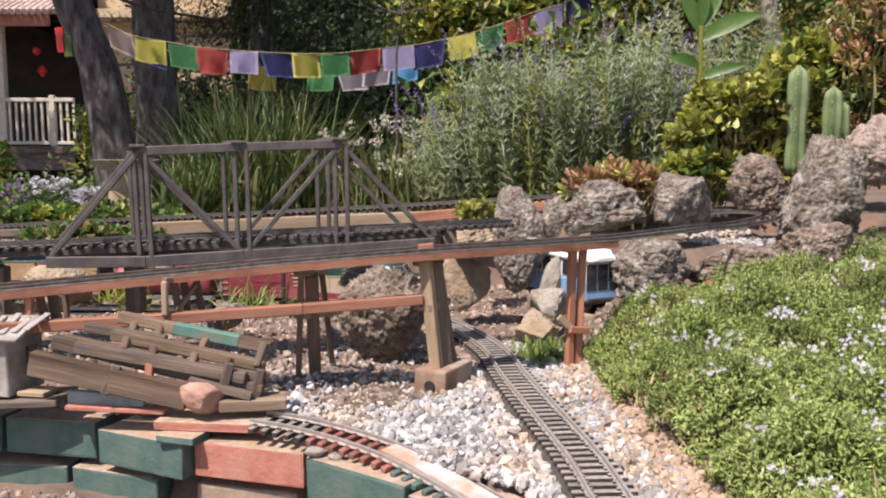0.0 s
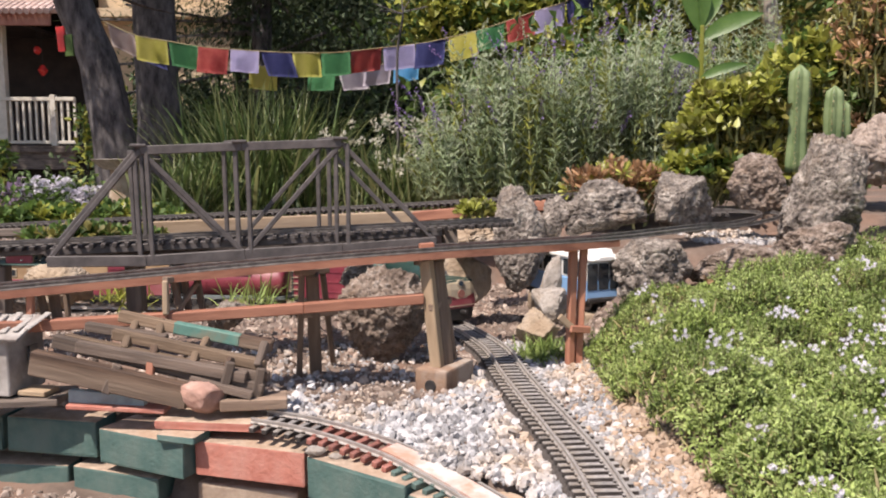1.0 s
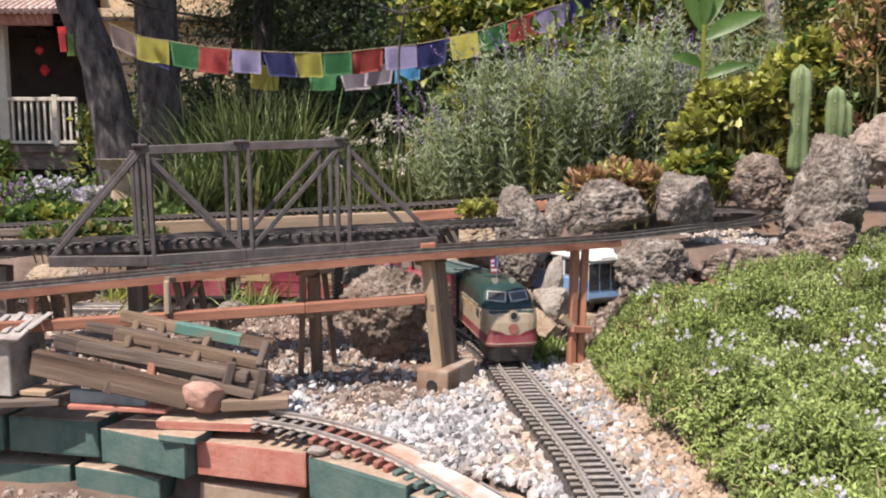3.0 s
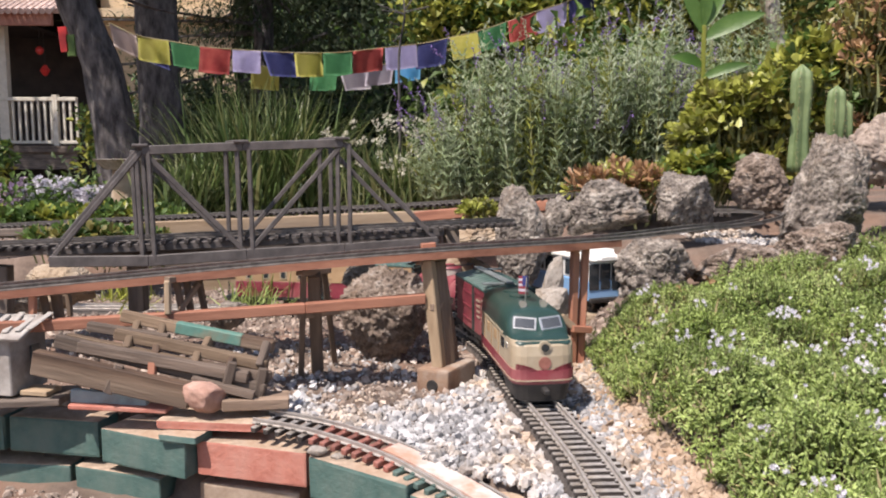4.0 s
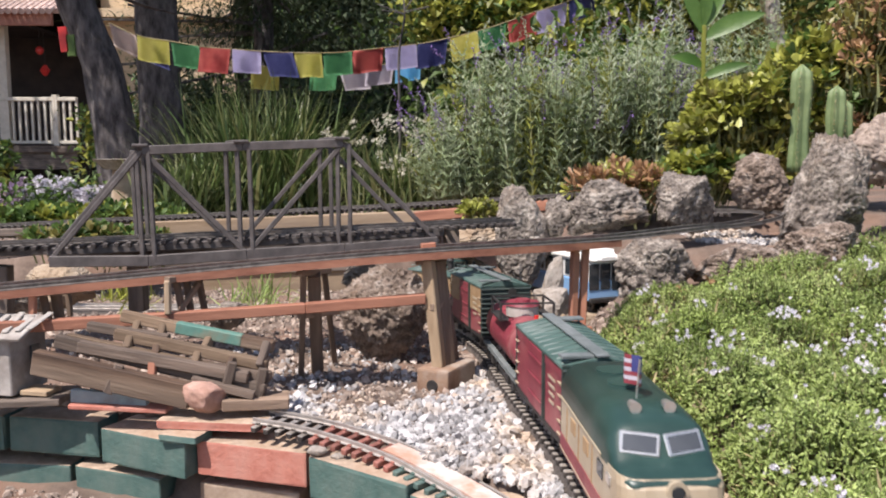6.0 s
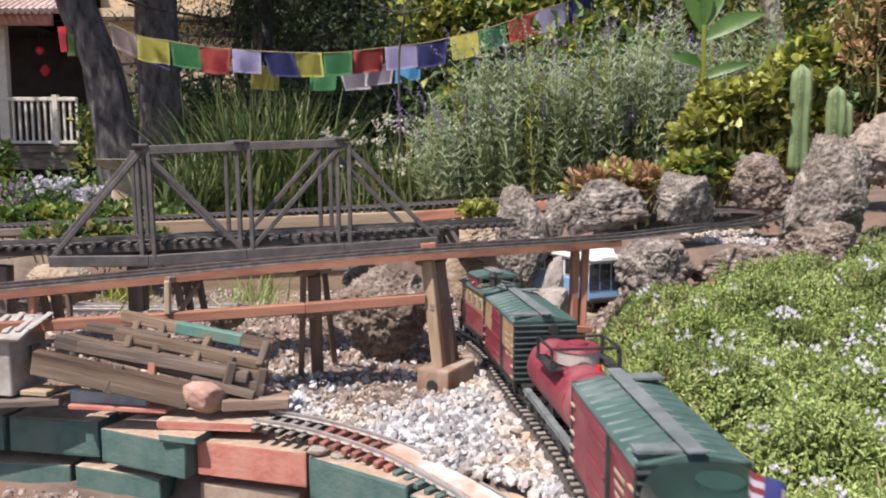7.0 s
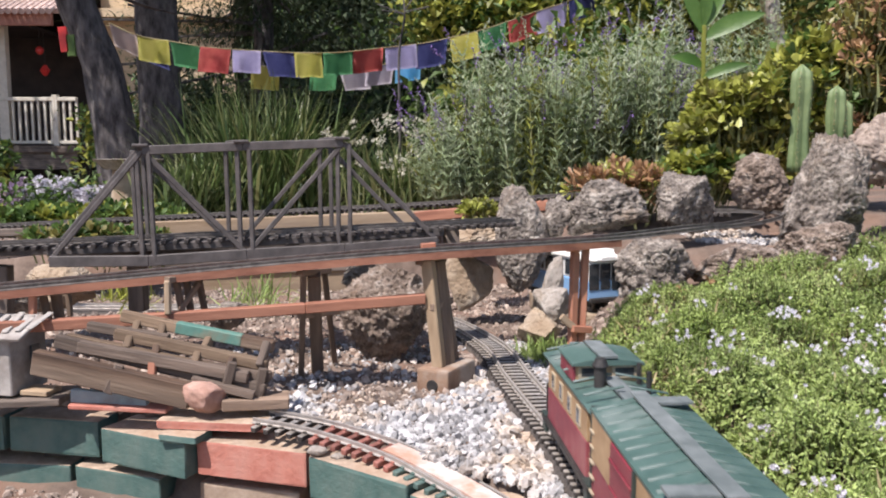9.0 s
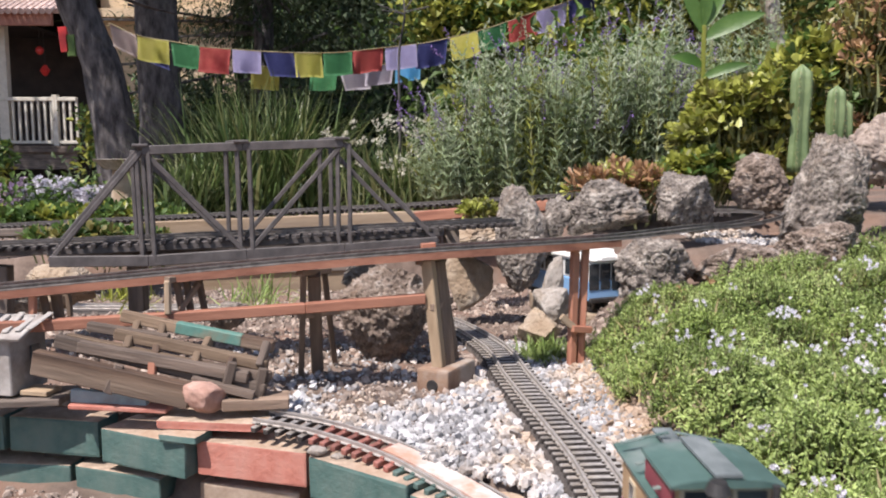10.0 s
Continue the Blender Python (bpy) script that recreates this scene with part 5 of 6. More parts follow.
def ground_cover():
    rnd = random.Random(5)
    leaves, pale, straw, petals, stems = [], [], [], [], []
    for _ in range(42000):
        x, y = bank_spot(rnd)
        h = bank_height(x, y)
        if h < 0.008 and rnd.random() < 0.85:
            continue
        if noise.noise(Vector((x * 7 + 5, y * 7, 1))) < -0.28 and rnd.random() < 0.75:
            continue
        e = 0.008
        slope = Vector((bank_height(x - e, y) - bank_height(x + e, y), bank_height(x, y - e) - bank_height(x, y + e), 2 * e))
        way = (slope.normalized() + Vector((0, 0, 0.6)) + rand_dir(rnd) * 0.45).normalized()
        deep = rnd.random() ** 1.4
        ln = rnd.uniform(0.014, 0.028)
        root = Vector((x, y, ground_z(x, y) + h * (1 - 0.55 * deep) - ln * 0.5))
        stems.append((root, way, 0.1, ln, 0.0016))
        n = rnd.randint(6, 8)
        tint = noise.noise(Vector((x * 11, y * 11, 6))) + rnd.gauss(0, 0.35)
        out = pale if tint > 0.0 else leaves
        for k in range(n):
            p = root + way * ln * (0.25 + 0.75 * k / n)
            d = (rand_dir(rnd) + way * (0.4 + 0.6 * k / n)).normalized()
            out.append((p, d, way, rnd.uniform(0.006, 0.011), rnd.uniform(0.0026, 0.0042)))
    for _ in range(8000):
        x, y = bank_spot(rnd)
        if x > 0.40 and noise.noise(Vector((x * 6, y * 6, 20))) < 0.02:
            continue
        straw.append((Vector((x, y, ground_z(x, y) + bank_height(x, y) * rnd.uniform(0.2, 0.95))), rand_dir(rnd, 0.3), 0.2, rnd.uniform(0.012, 0.035), rnd.uniform(0.002, 0.004)))
    for _ in range(170):
        x, y = bank_spot(rnd)
        if x < 0.35 or rnd.random() < 0.25 * (y < 1.2):
            continue
        c = Vector((x, y, ground_z(x, y) + bank_height(x, y) + rnd.uniform(0.006, 0.016)))
        for _ in range(rnd.randint(3, 11)):
            q = c + Vector((rnd.gauss(0, 0.007), rnd.gauss(0, 0.007), rnd.gauss(0, 0.006)))
            tilt = rand_dir(rnd) * 0.5
            for k in range(5):
                a = k * 1.257
                petals.append((q, (Vector((math.cos(a), -0.4, math.sin(a))) + tilt).normalized(), Vector((0, -1, 0.5)), 0.0040, 0.0034))
    g = thing("ground_cover", None, "low green flowering ground cover spread over the bank", "plant", kind="stuff")
    link("leaves", leaf_mesh("leaves", leaves), M_LEAF_BANK, g)
    link("young_leaves", leaf_mesh("young_leaves", pale), M_LEAF_YOUNG, g)
    link("dry_stems", blade_mesh("dry_stems", straw, 3), M_STRAW, g)
    link("stalk_mass", blade_mesh("stalk_mass", stems, 2), M_STEM, g)
    link("flowers", leaf_mesh("flowers", petals), M_FLOWER_W, g, "tiny white to lilac flowers")


M_LEAF_YOUNG = mat("young_leaf", (0.32, 0.41, 0.11), (0.48, 0.57, 0.22), 6, 0.55, 0, vary=0.3, island=True, thin=0.35)
ground_cover()


def dry_tuft(at, r, n, seed, material, label, up=0.8, ln=0.05):
    rnd = random.Random(seed)
    bl = [(Vector(at) + Vector((rnd.gauss(0, r), rnd.gauss(0, r), 0)), rand_dir(rnd, up), 0.25, ln * rnd.uniform(0.5, 1.3), 0.003) for _ in range(n)]
    return tagged(link("dry_tuft", blade_mesh("dry_tuft", bl, 4), material), label, "plant")


M_STRAW_RED = mat("rusty_straw", (0.26, 0.14, 0.06), (0.40, 0.25, 0.12), 5, 0.8, 0, vary=0.3, island=True, thin=0.2)
dry_tuft((0.542, 1.555, 0.007), 0.022, 260, 61, M_STRAW_RED, "tuft of dry brown grass on the bank")
dry_tuft((0.218, 1.770, -0.034), 0.030, 420, 62, M_LEAF_BANK, "small green plant at the foot of the pale stones", 0.9, 0.04)
dry_tuft((-0.509, 2.326, -0.018), 0.05, 120, 63, M_LEAF_BANK, "green weeds under the bridge", 1.2, 0.09)
dry_tuft((-0.818, 2.165, 0.019), 0.03, 120, 64, M_LEAF_YEL, "green weeds under the bridge", 1.2, 0.06)


def fallen_leaf(at, seed, size, rz):
    rnd = random.Random(seed)
    bm = bmesh.new()
    n = 9
    c = [bm.verts.new((size * (k / n - 0.5), 0, 0.12 * size * math.sin(k * 0.9))) for k in range(n + 1)]
    for s in (-1, 1):
        e = [bm.verts.new((size * (k / n - 0.5), s * size * 0.3 * math.sin(math.pi * k / n) ** 0.8 * rnd.uniform(0.8, 1.1), 0.2 * size * math.sin(k * 0.9 + 0.6))) for k in range(1, n)]
        ring = [c[0]] + e + [c[n]]
        for k in range(n):
            vs = [c[k], c[k + 1], ring[k + 1], ring[k]]
            vs = [v for i, v in enumerate(vs) if v not in vs[:i]]
            if len(vs) > 2:
                bm.faces.new(vs)
    bmesh.ops.solidify(bm, geom=bm.faces[:], thickness=0.0004)
    ob = part("fallen_leaf", bm, M_DEADLEAF)
    ob.matrix_basis = pose(at[0], at[1], at[2], rnd.uniform(-30, 30), rnd.uniform(-30, 30), rz)
    tagged(ob, "dry curled tan leaf lying on the plants", "leaf", "fallen leaves")


M_DEADLEAF = mat("dead_leaf", (0.34, 0.20, 0.09), (0.52, 0.34, 0.18), 60, 0.75, 0.2, 200, vary=0.25)
LEAVES = [((0.550, 1.730, 0.135), 0.030, 20), ((0.437, 1.507, 0.014), 0.034, 70), ((0.528, 1.660, 0.098), 0.02, 100), ((0.434, 1.450, -0.011), 0.028, 10), ((0.745, 1.407, 0.004), 0.05, 40), ((0.488, 1.716, 0.118), 0.026, 130), ((0.385, 1.363, -0.023), 0.03, 0), ((0.449, 1.154, -0.080), 0.035, 30),
          ((0.406, 1.290, -0.049), 0.028, 60), ((0.488, 1.407, -0.019), 0.022, 15)]
for i, (at, size, rz) in enumerate(LEAVES):
    fallen_leaf((at[0], at[1], max(at[2], ground_z(at[0], at[1]) + bank_height(at[0], at[1]) * 0.8)), i, size, rz)

# ---------------------------------------------------------------- planting behind the railway
def flax(at, seed, n, spread, height, label):
    rnd = random.Random(seed)
    t = thing("flax", None, label, "plant")
    for name, mt, share in (("leaves", M_BLADE, 0.72), ("pale_leaves", M_STRAWGREEN, 0.28)):
        bl = []
        for _ in range(int(n * share)):
            b = Vector(at) + Vector((rnd.gauss(0, spread * 0.22), rnd.gauss(0, spread * 0.2), 0))
            lean = (b.x - at[0]) / spread * 0.9 + rnd.gauss(0, 0.34)
            bl.append((b, Vector((lean, rnd.gauss(-0.05, 0.28), 1)), rnd.uniform(0.05, 0.42), height * rnd.uniform(0.5, 1.15), rnd.uniform(0.009, 0.020)))
        link(name, blade_mesh(name, bl, 7), mt, t)
    return t


M_STRAWGREEN = mat("pale_blade", (0.16, 0.19, 0.06), (0.29, 0.31, 0.14), 3, 0.45, 0, vary=0.35, island=True, thin=0.3)
flax((-0.980, 4.672, 0.051), 71, 950, 0.852, 0.698, "large clump of green strap-leaved flax behind the bridge")
flax((-1.283, 4.227, 0.070), 72, 260, 0.395, 0.331, "small clump of green strap-leaved flax")
flax((-0.212, 3.783, 0.137), 73, 420, 0.420, 0.305, "clump of long yellowish green grass behind the bridge")


def sage_bush(at, rx, ry, h, seed, stems, label):
    """Upright stems with whorls of long arching grey-green leaves; bare pale stalks and violet spikes stand above."""
    rnd = random.Random(seed)
    t = thing("sage_shrub", None, label, "shrub")
    leaves, pale, dry, stalks, wands, spikes = [], [], [], [], [], []
    for _ in range(stems):
        u, v = rnd.uniform(-1, 1), rnd.uniform(-1, 1)
        b = Vector((at[0] + u * rx, at[1] + v * ry, at[2]))
        way = Vector((u * 0.25 + rnd.gauss(0, 0.16), rnd.gauss(-0.04, 0.14), 1)).normalized()
        clump = 0.85 + 0.35 * noise.noise(Vector((b.x * 5, b.y * 5, seed)))
        hh = h * (1 - 0.30 * abs(u) ** 2.5) * rnd.uniform(0.45, 1.05) * clump
        stalks.append((b, way, 0.05, hh, 0.006))
        kind = rnd.random()
        out = pale if kind < 0.34 else dry if kind < 0.50 else leaves
        z = 0.04
        while z < hh:
            p = b + way * z
            turn = rnd.uniform(0, 3.14)
            big = 1.15 - 0.55 * z / hh
            for a in (0, 1, 2, 3):
                an = turn + a * 1.57 + rnd.gauss(0, 0.2)
                d = Vector((math.cos(an), math.sin(an), rnd.uniform(0.3, 1.1))).normalized()
                out.append((p, d, rnd.uniform(0.25, 0.75), rnd.uniform(0.05, 0.09) * big, rnd.uniform(0.0038, 0.0065)))
            z += rnd.uniform(0.024, 0.042)
        if rnd.random() < 0.30:
            tip = b + way * hh
            wd = (way + Vector((rnd.gauss(0, 0.35), 0, 0))).normalized()
            wl = rnd.uniform(0.07, 0.18)
            wands.append((tip, wd, 0.12, wl, 0.004))
            bloom = spikes if rnd.random() < 0.40 else pale
            for k in range(18):
                q = tip + wd * wl * (0.35 + 0.65 * k / 18)
                if bloom is spikes:
                    spikes.append((q, rand_dir(rnd, 0.3), Vector((0, 0, 1)), 0.012, 0.007))
                else:
                    pale.append((q, rand_dir(rnd, 0.3), 0.1, 0.011, 0.004))
    link("leaves", blade_mesh("leaves", leaves, 3), M_LEAF_SAGE, t)
    link("pale_leaves", blade_mesh("pale_leaves", pale, 3), M_LEAF_SAGEPALE, t)
    link("yellow_leaves", blade_mesh("yellow_leaves", dry, 3), M_LEAF_YEL, t)
    link("stalk_mass", blade_mesh("stalk_mass", stalks + wands, 3), M_STEM, t)
    if spikes:
        link("blossom", leaf_mesh("blossom", spikes), M_FLOWER_P, t, "violet flower spikes")
    return t


M_LEAF_SAGEPALE = mat("pale_sage_leaf", (0.36, 0.42, 0.28), (0.58, 0.63, 0.48), 5, 0.65, 0, vary=0.3, island=True, thin=0.5)
sage_bush((0.257, 3.191, 0.200), 0.245, 0.180, 0.621, 81, 280, "tall grey-green Mexican sage with violet spikes")
sage_bush((0.548, 3.339, 0.191), 0.308, 0.220, 0.733, 82, 380, "tall grey-green Mexican sage with violet spikes")
sage_bush((0.874, 3.487, 0.198), 0.298, 0.223, 0.759, 83, 360, "tall grey-green Mexican sage with violet spikes")
sage_bush((1.523, 4.524, 0.213), 0.402, 0.241, 1.086, 84, 200, "tall grey-green sage behind the succulents")
sage_bush((0.107, 3.487, 0.174), 0.164, 0.149, 0.446, 85, 110, "grey-green sage with thin leaning stems")


def rosette_bush(at, rx, ry, h, seed, n, material, mat2, ln, wd, label, name="succulent_shrub"):
    """Thick short leaves in rosettes on branching stems."""
    rnd = random.Random(seed)
    t = thing(name, None, label, "shrub")
    la, lb, st = [], [], []
    for _ in range(n):
        u, v = rnd.gauss(0, 0.5), rnd.gauss(0, 0.5)
        if abs(u) > 1.1:
            continue
        z = h * (1 - 0.45 * u * u) * rnd.random() ** 0.6 * (1 + 0.25 * noise.noise(Vector((u * 3, seed, 0))))
        c = Vector((at[0] + u * rx, at[1] + v * ry, at[2] + z))
        way = Vector((u * 0.5 + rnd.gauss(0, 0.3), -0.25 + rnd.gauss(0, 0.3), 1)).normalized()
        st.append((c - way * 0.10, way, 0.0, 0.10, 0.008))
        out = la if rnd.random() < 0.68 else lb
        for k in range(rnd.randint(7, 12)):
            d = (rand_dir(rnd) + way * 0.7).normalized()
            out.append((c + d * 0.006, d, way, ln * rnd.uniform(0.6, 1.2), wd * rnd.uniform(0.7, 1.2)))
    link("leaves", round_leaf_mesh("leaves", la), material, t)
    link("new_leaves", round_leaf_mesh("new_leaves", lb), mat2, t)
    link("stalk_mass", blade_mesh("stalk_mass", st, 2), M_STEM, t)
    return t


M_LEAF_OLIVE = mat("olive_leaf", (0.13, 0.14, 0.03), (0.27, 0.23, 0.07), 5, 0.4, 0, vary=0.4, island=True, thin=0.25)
rosette_bush((0.908, 2.648, 0.305), 0.176, 0.146, 0.293, 91, 780, M_LEAF_YEL, M_LEAF_OLIVE, 0.036, 0.021, "olive and yellow-green jade shrub")
rosette_bush((1.186, 2.809, 0.340), 0.188, 0.145, 0.405, 92, 760, M_LEAF_YEL, M_LEAF, 0.040, 0.024, "yellow-green jade shrub behind the cacti")
rosette_bush((1.378, 2.728, 0.341), 0.175, 0.182, 0.582, 93, 700, M_LEAF_OLIVE, M_LEAF_RED, 0.030, 0.013, "tall olive shrub with russet leaf tips")
rosette_bush((0.524, 2.487, 0.264), 0.149, 0.074, 0.082, 94, 240, M_LEAF_RED, M_LEAF_YEL, 0.034, 0.011, "low russet-leaved plant behind the boulders", "low_plant")
rosette_bush((0.767, 2.527, 0.296), 0.118, 0.074, 0.096, 95, 130, M_LEAF_YEL, M_LEAF, 0.032, 0.018, "low green succulent behind the boulders", "low_plant")
rosette_bush((0.104, 2.366, 0.210), 0.053, 0.045, 0.038, 96, 70, M_LEAF_YEL, M_LEAF_OLIVE, 0.025, 0.012, "yellow-green stonecrop beside the rear track", "low_plant")
rosette_bush((-2.032, 4.376, 0.015), 0.398, 0.159, 0.072, 97, 420, M_LEAF, M_LEAF_YEL, 0.05, 0.03, "leafy green border plant", "low_plant")
rosette_bush((-1.457, 3.931, 0.067), 0.232, 0.154, 0.077, 98, 220, M_LEAF, M_LEAF_YEL, 0.04, 0.02, "leafy green border plant", "low_plant")


def hydrangea():
    rnd = random.Random(101)
    t = thing("flowering_bush", None, "low bush with white and mauve flower heads", "bush")
    la, white, mauve = [], [], []
    c0 = Vector((-2.304, 4.969, 0.012))
    for _ in range(900):
        p = c0 + Vector((rnd.gauss(0, 0.17), rnd.gauss(0, 0.10), abs(rnd.gauss(0.08, 0.06))))
        la.append((p, rand_dir(rnd, 0.5), Vector((0, 0, 1)), 0.06, 0.035))
    for _ in range(120):
        u = rnd.uniform(-0.32, 0.28)
        c = c0 + Vector((u, rnd.uniform(-0.12, 0.1), 0.22 - 0.7 * u * u - rnd.random() * 0.13))
        out = white if u > -0.08 else mauve
        for _ in range(34):
            d = rand_dir(rnd, 0.4)
            out.append((c + d * 0.022, d, rand_dir(rnd), 0.017, 0.017))
    link("leaves", leaf_mesh("leaves", la), M_LEAF, t)
    link("white_blossom", leaf_mesh("white_blossom", white), M_FLOWER_W, t, "white flower heads")
    link("mauve_blossom", leaf_mesh("mauve_blossom", mauve), M_FLOWER_PK, t, "mauve flower heads")


hydrangea()
rosette_bush((-1.107, 2.688, 0.113), 0.219, 0.058, 0.036, 99, 160, M_LEAF, M_LEAF_OLIVE, 0.03, 0.015, "low green weeds before the rear track", "low_plant")


def cactus(at, h, r, seed, label):
    rnd = random.Random(seed)
    n, secs = 36, []
    for k in range(15):
        f = k / 14
        rr = r * (0.92 + 0.08 * math.sin(f * 9 + seed)) * (1 if f < 0.9 else math.sqrt(max(0.004, 1 - ((f - 0.9) / 0.1) ** 2)))
        secs.append([(rr * (1 + 0.17 * math.cos(6 * a * 2 * math.pi / n)) * math.cos(a * 2 * math.pi / n), rr * (1 + 0.17 * math.cos(6 * a * 2 * math.pi / n)) * math.sin(a * 2 * math.pi / n), h * f) for a in range(n + 1)])
    t = thing("column_cactus", pose(*at), label, "cactus", "column cacti")
    part("stem", loft(secs), M_CACTUS, t, smooth=True)
    sp = []
    for e in range(6):
        a = e * math.pi / 3
        for k in range(int(h / 0.014)):
            z = 0.014 * k
            o = Vector((math.cos(a), math.sin(a), 0))
            for _ in range(3):
                sp.append((o * r * 1.12 + Vector((0, 0, z)), (o + rand_dir(rnd) * 0.8).normalized(), 0, 0.009, 0.0012))
    link("spine_cover", blade_mesh("spine_cover", sp, 1), M_STRAW, t)


cactus((1.020, 2.447, 0.339), 0.305, 0.028, 1, "tall green ribbed column cactus behind the boulders")
cactus((1.121, 2.447, 0.347), 0.238, 0.026, 2, "shorter green ribbed column cactus")
cactus((1.188, 2.527, 0.346), 0.202, 0.020, 3, "shorter green ribbed column cactus")


def big_leaf(root, way, ln, wd, parent, droop):
    verts, faces = [], []
    way = Vector(way).normalized()
    side = way.cross(Vector((0, -1, 0.4))).normalized()
    p, d = Vector(root), way.copy()
    n = 10
    for k in range(n + 1):
        w = wd * 0.5 * math.sin(math.pi * min(1, (k + 0.3) / n)) ** 0.7
        up = side.cross(d).normalized()
        verts += [p + side * w + up * w * 0.3, p, p - side * w + up * w * 0.3]
        p = p + d * ln / n
        d = (d + Vector((0, 0, -droop / n))).normalized()
    for k in range(n):
        a = 3 * k
        faces += [(a, a + 1, a + 4, a + 3), (a + 1, a + 2, a + 5, a + 4)]
    me = mesh_from("leaf", verts, faces)
    for f in me.polygons:
        f.use_smooth = True
    return link("leaf", me, M_BIGLEAF, parent)


M_BIGLEAF = mat("broad_leaf", (0.065, 0.145, 0.025), (0.125, 0.225, 0.05), 9, 0.4, 0.2, 60, thin=0.4)
canna = thing("canna_plant", None, "tall plant with broad bright green leaves", "plant")
bar("stalk", (0.900, 2.969, 0.473), (0.893, 2.969, 0.827), 0.0129, 0.0129, M_LEAF_YEL, canna)
for a, w, ln, wd, dr in (((0.895, 2.969, 0.780), (0.9, -0.1, 0.62), 0.30, 0.085, 0.5), ((0.894, 2.969, 0.799), (-0.42, 0, 1), 0.24, 0.075, 0.4), ((0.893, 2.969, 0.827), (0.06, 0, 1), 0.22, 0.06, 0.1), ((0.892, 2.969, 0.689), (-0.9, -0.2, 0.55), 0.17, 0.06, 0.7),
                         ((0.870, 2.889, 0.640), (0.9, -0.2, 0.5), 0.22, 0.05, 0.5), ((0.894, 2.969, 0.818), (0.5, 0.3, 1), 0.24, 0.06, 0.4)):
    big_leaf(a, w, ln * 0.74, wd * 0.74, canna, dr)


def stalk_flowers(base, n, seed):
    rnd = random.Random(seed)
    t = thing("seed_head_plant", None, "thin flower stalks with pale seed heads", "plant")
    st, hd = [], []
    for _ in range(n):
        b = Vector(base) + Vector((rnd.gauss(0, 0.13), rnd.gauss(0, 0.1), 0))
        way = Vector((rnd.gauss(0, 0.16), rnd.gauss(0, 0.1), 1)).normalized()
        h = rnd.uniform(0.18, 0.43)
        st.append((b, way, 0.02, h, 0.005))
        tip = b + way * h
        for _ in range(rnd.randint(8, 22)):
            d = rand_dir(rnd, 0.3)
            hd.append((tip + d * 0.006, d, rand_dir(rnd), rnd.uniform(0.012, 0.022), 0.008))
    link("stalk_mass", blade_mesh("stalk_mass", st, 4), M_STEM, t)
    link("seed_fluff", leaf_mesh("seed_fluff", hd), M_PALEHEAD, t, "pale cream seed heads")


M_PALEHEAD = mat("pale_head", (0.46, 0.44, 0.33), (0.64, 0.62, 0.52), 9, 0.7, 0, vary=0.2, island=True, thin=0.3)
stalk_flowers((-0.192, 3.635, 0.116), 46, 111)
stalk_flowers((0.037, 3.487, 0.140), 30, 112)
# bird bath
bath = thing("bird_bath", None, "weathered stone bird bath in the garden", "bird bath")
BB = Vector((-1.561, 4.227, 0.050))
part("column", cyl(0.095, 0.075, 0.27, Matrix.Translation(BB + Vector((0, 0, 0.135))), 20), M_ROCK_TAN, bath)
part("basin", cyl(0.11, 0.17, 0.05, Matrix.Translation(BB + Vector((0, 0, 0.285))), 28), M_ROCK_PALE, bath)


# ---------------------------------------------------------------- trees
def trunk(pts, radii, seed):
    rnd = random.Random(seed)
    path = smooth_path(pts, 0.05)
    secs = []
    n = 22
    for i, p in enumerate(path):
        f = i / (len(path) - 1) * (len(radii) - 1)
        k = min(int(f), len(radii) - 2)
        r = radii[k] + (radii[k + 1] - radii[k]) * (f - k)
        ring = []
        for a in range(n + 1):
            an = 2 * math.pi * (a % n) / n
            q = 1 + 0.10 * noise.noise(Vector((math.cos(an) * 3, math.sin(an) * 3, p.z * 2.2 + seed))) + 0.05 * noise.noise(Vector((math.cos(an) * 9, math.sin(an) * 9, p.z * 3 + seed)))
            ring.append((p.x + r * q * math.cos(an), p.y + r * q * math.sin(an), p.z))
        secs.append(ring)
    return loft(secs)


def tree(pts, radii, seed, label, crown_at, crown_r, n, material=None, ln=0.12, wd=0.06):
    rnd = random.Random(seed)
    t = thing("tree", None, label, "tree")
    part("trunk", trunk(pts, radii, seed), M_BARK, t, "rough grey bark", smooth=True)
    top = Vector(pts[-1])
    for k in range(6):
        d = rand_dir(rnd, 0.6)
        part("limb", trunk([top - Vector((0, 0, 0.2)), top + d * 0.7, top + d * 1.3 + Vector((0, 0, 0.3))], [radii[-1] * 0.6, radii[-1] * 0.4, 0.02], seed + k), M_BARK, t, smooth=True)
    crown("crown", rnd, crown_at, crown_r, n, ln, wd, material or M_LEAF_DARK, t, clumps=40)
    return t


tree([(-2.562, 6.894, -0.138), (-2.638, 6.894, 0.524), (-2.727, 6.894, 1.061), (-2.886, 6.894, 1.502), (-3.055, 6.894, 2.107)], [0.186, 0.169, 0.151, 0.151, 0.133], 121, "leaning grey-barked tree in the garden",
     (-2.7, 6.8, 3.5), (2.0, 1.8, 0.9), 9000)
tree([(-2.656, 8.079, -0.231), (-2.656, 8.079, 0.756), (-2.665, 8.079, 1.486), (-2.661, 8.079, 2.400)], [0.210, 0.201, 0.192, 0.174], 122, "dark upright tree trunk in the garden",
     (-2.1, 8.8, 4.2), (2.2, 1.8, 1.0), 9000)


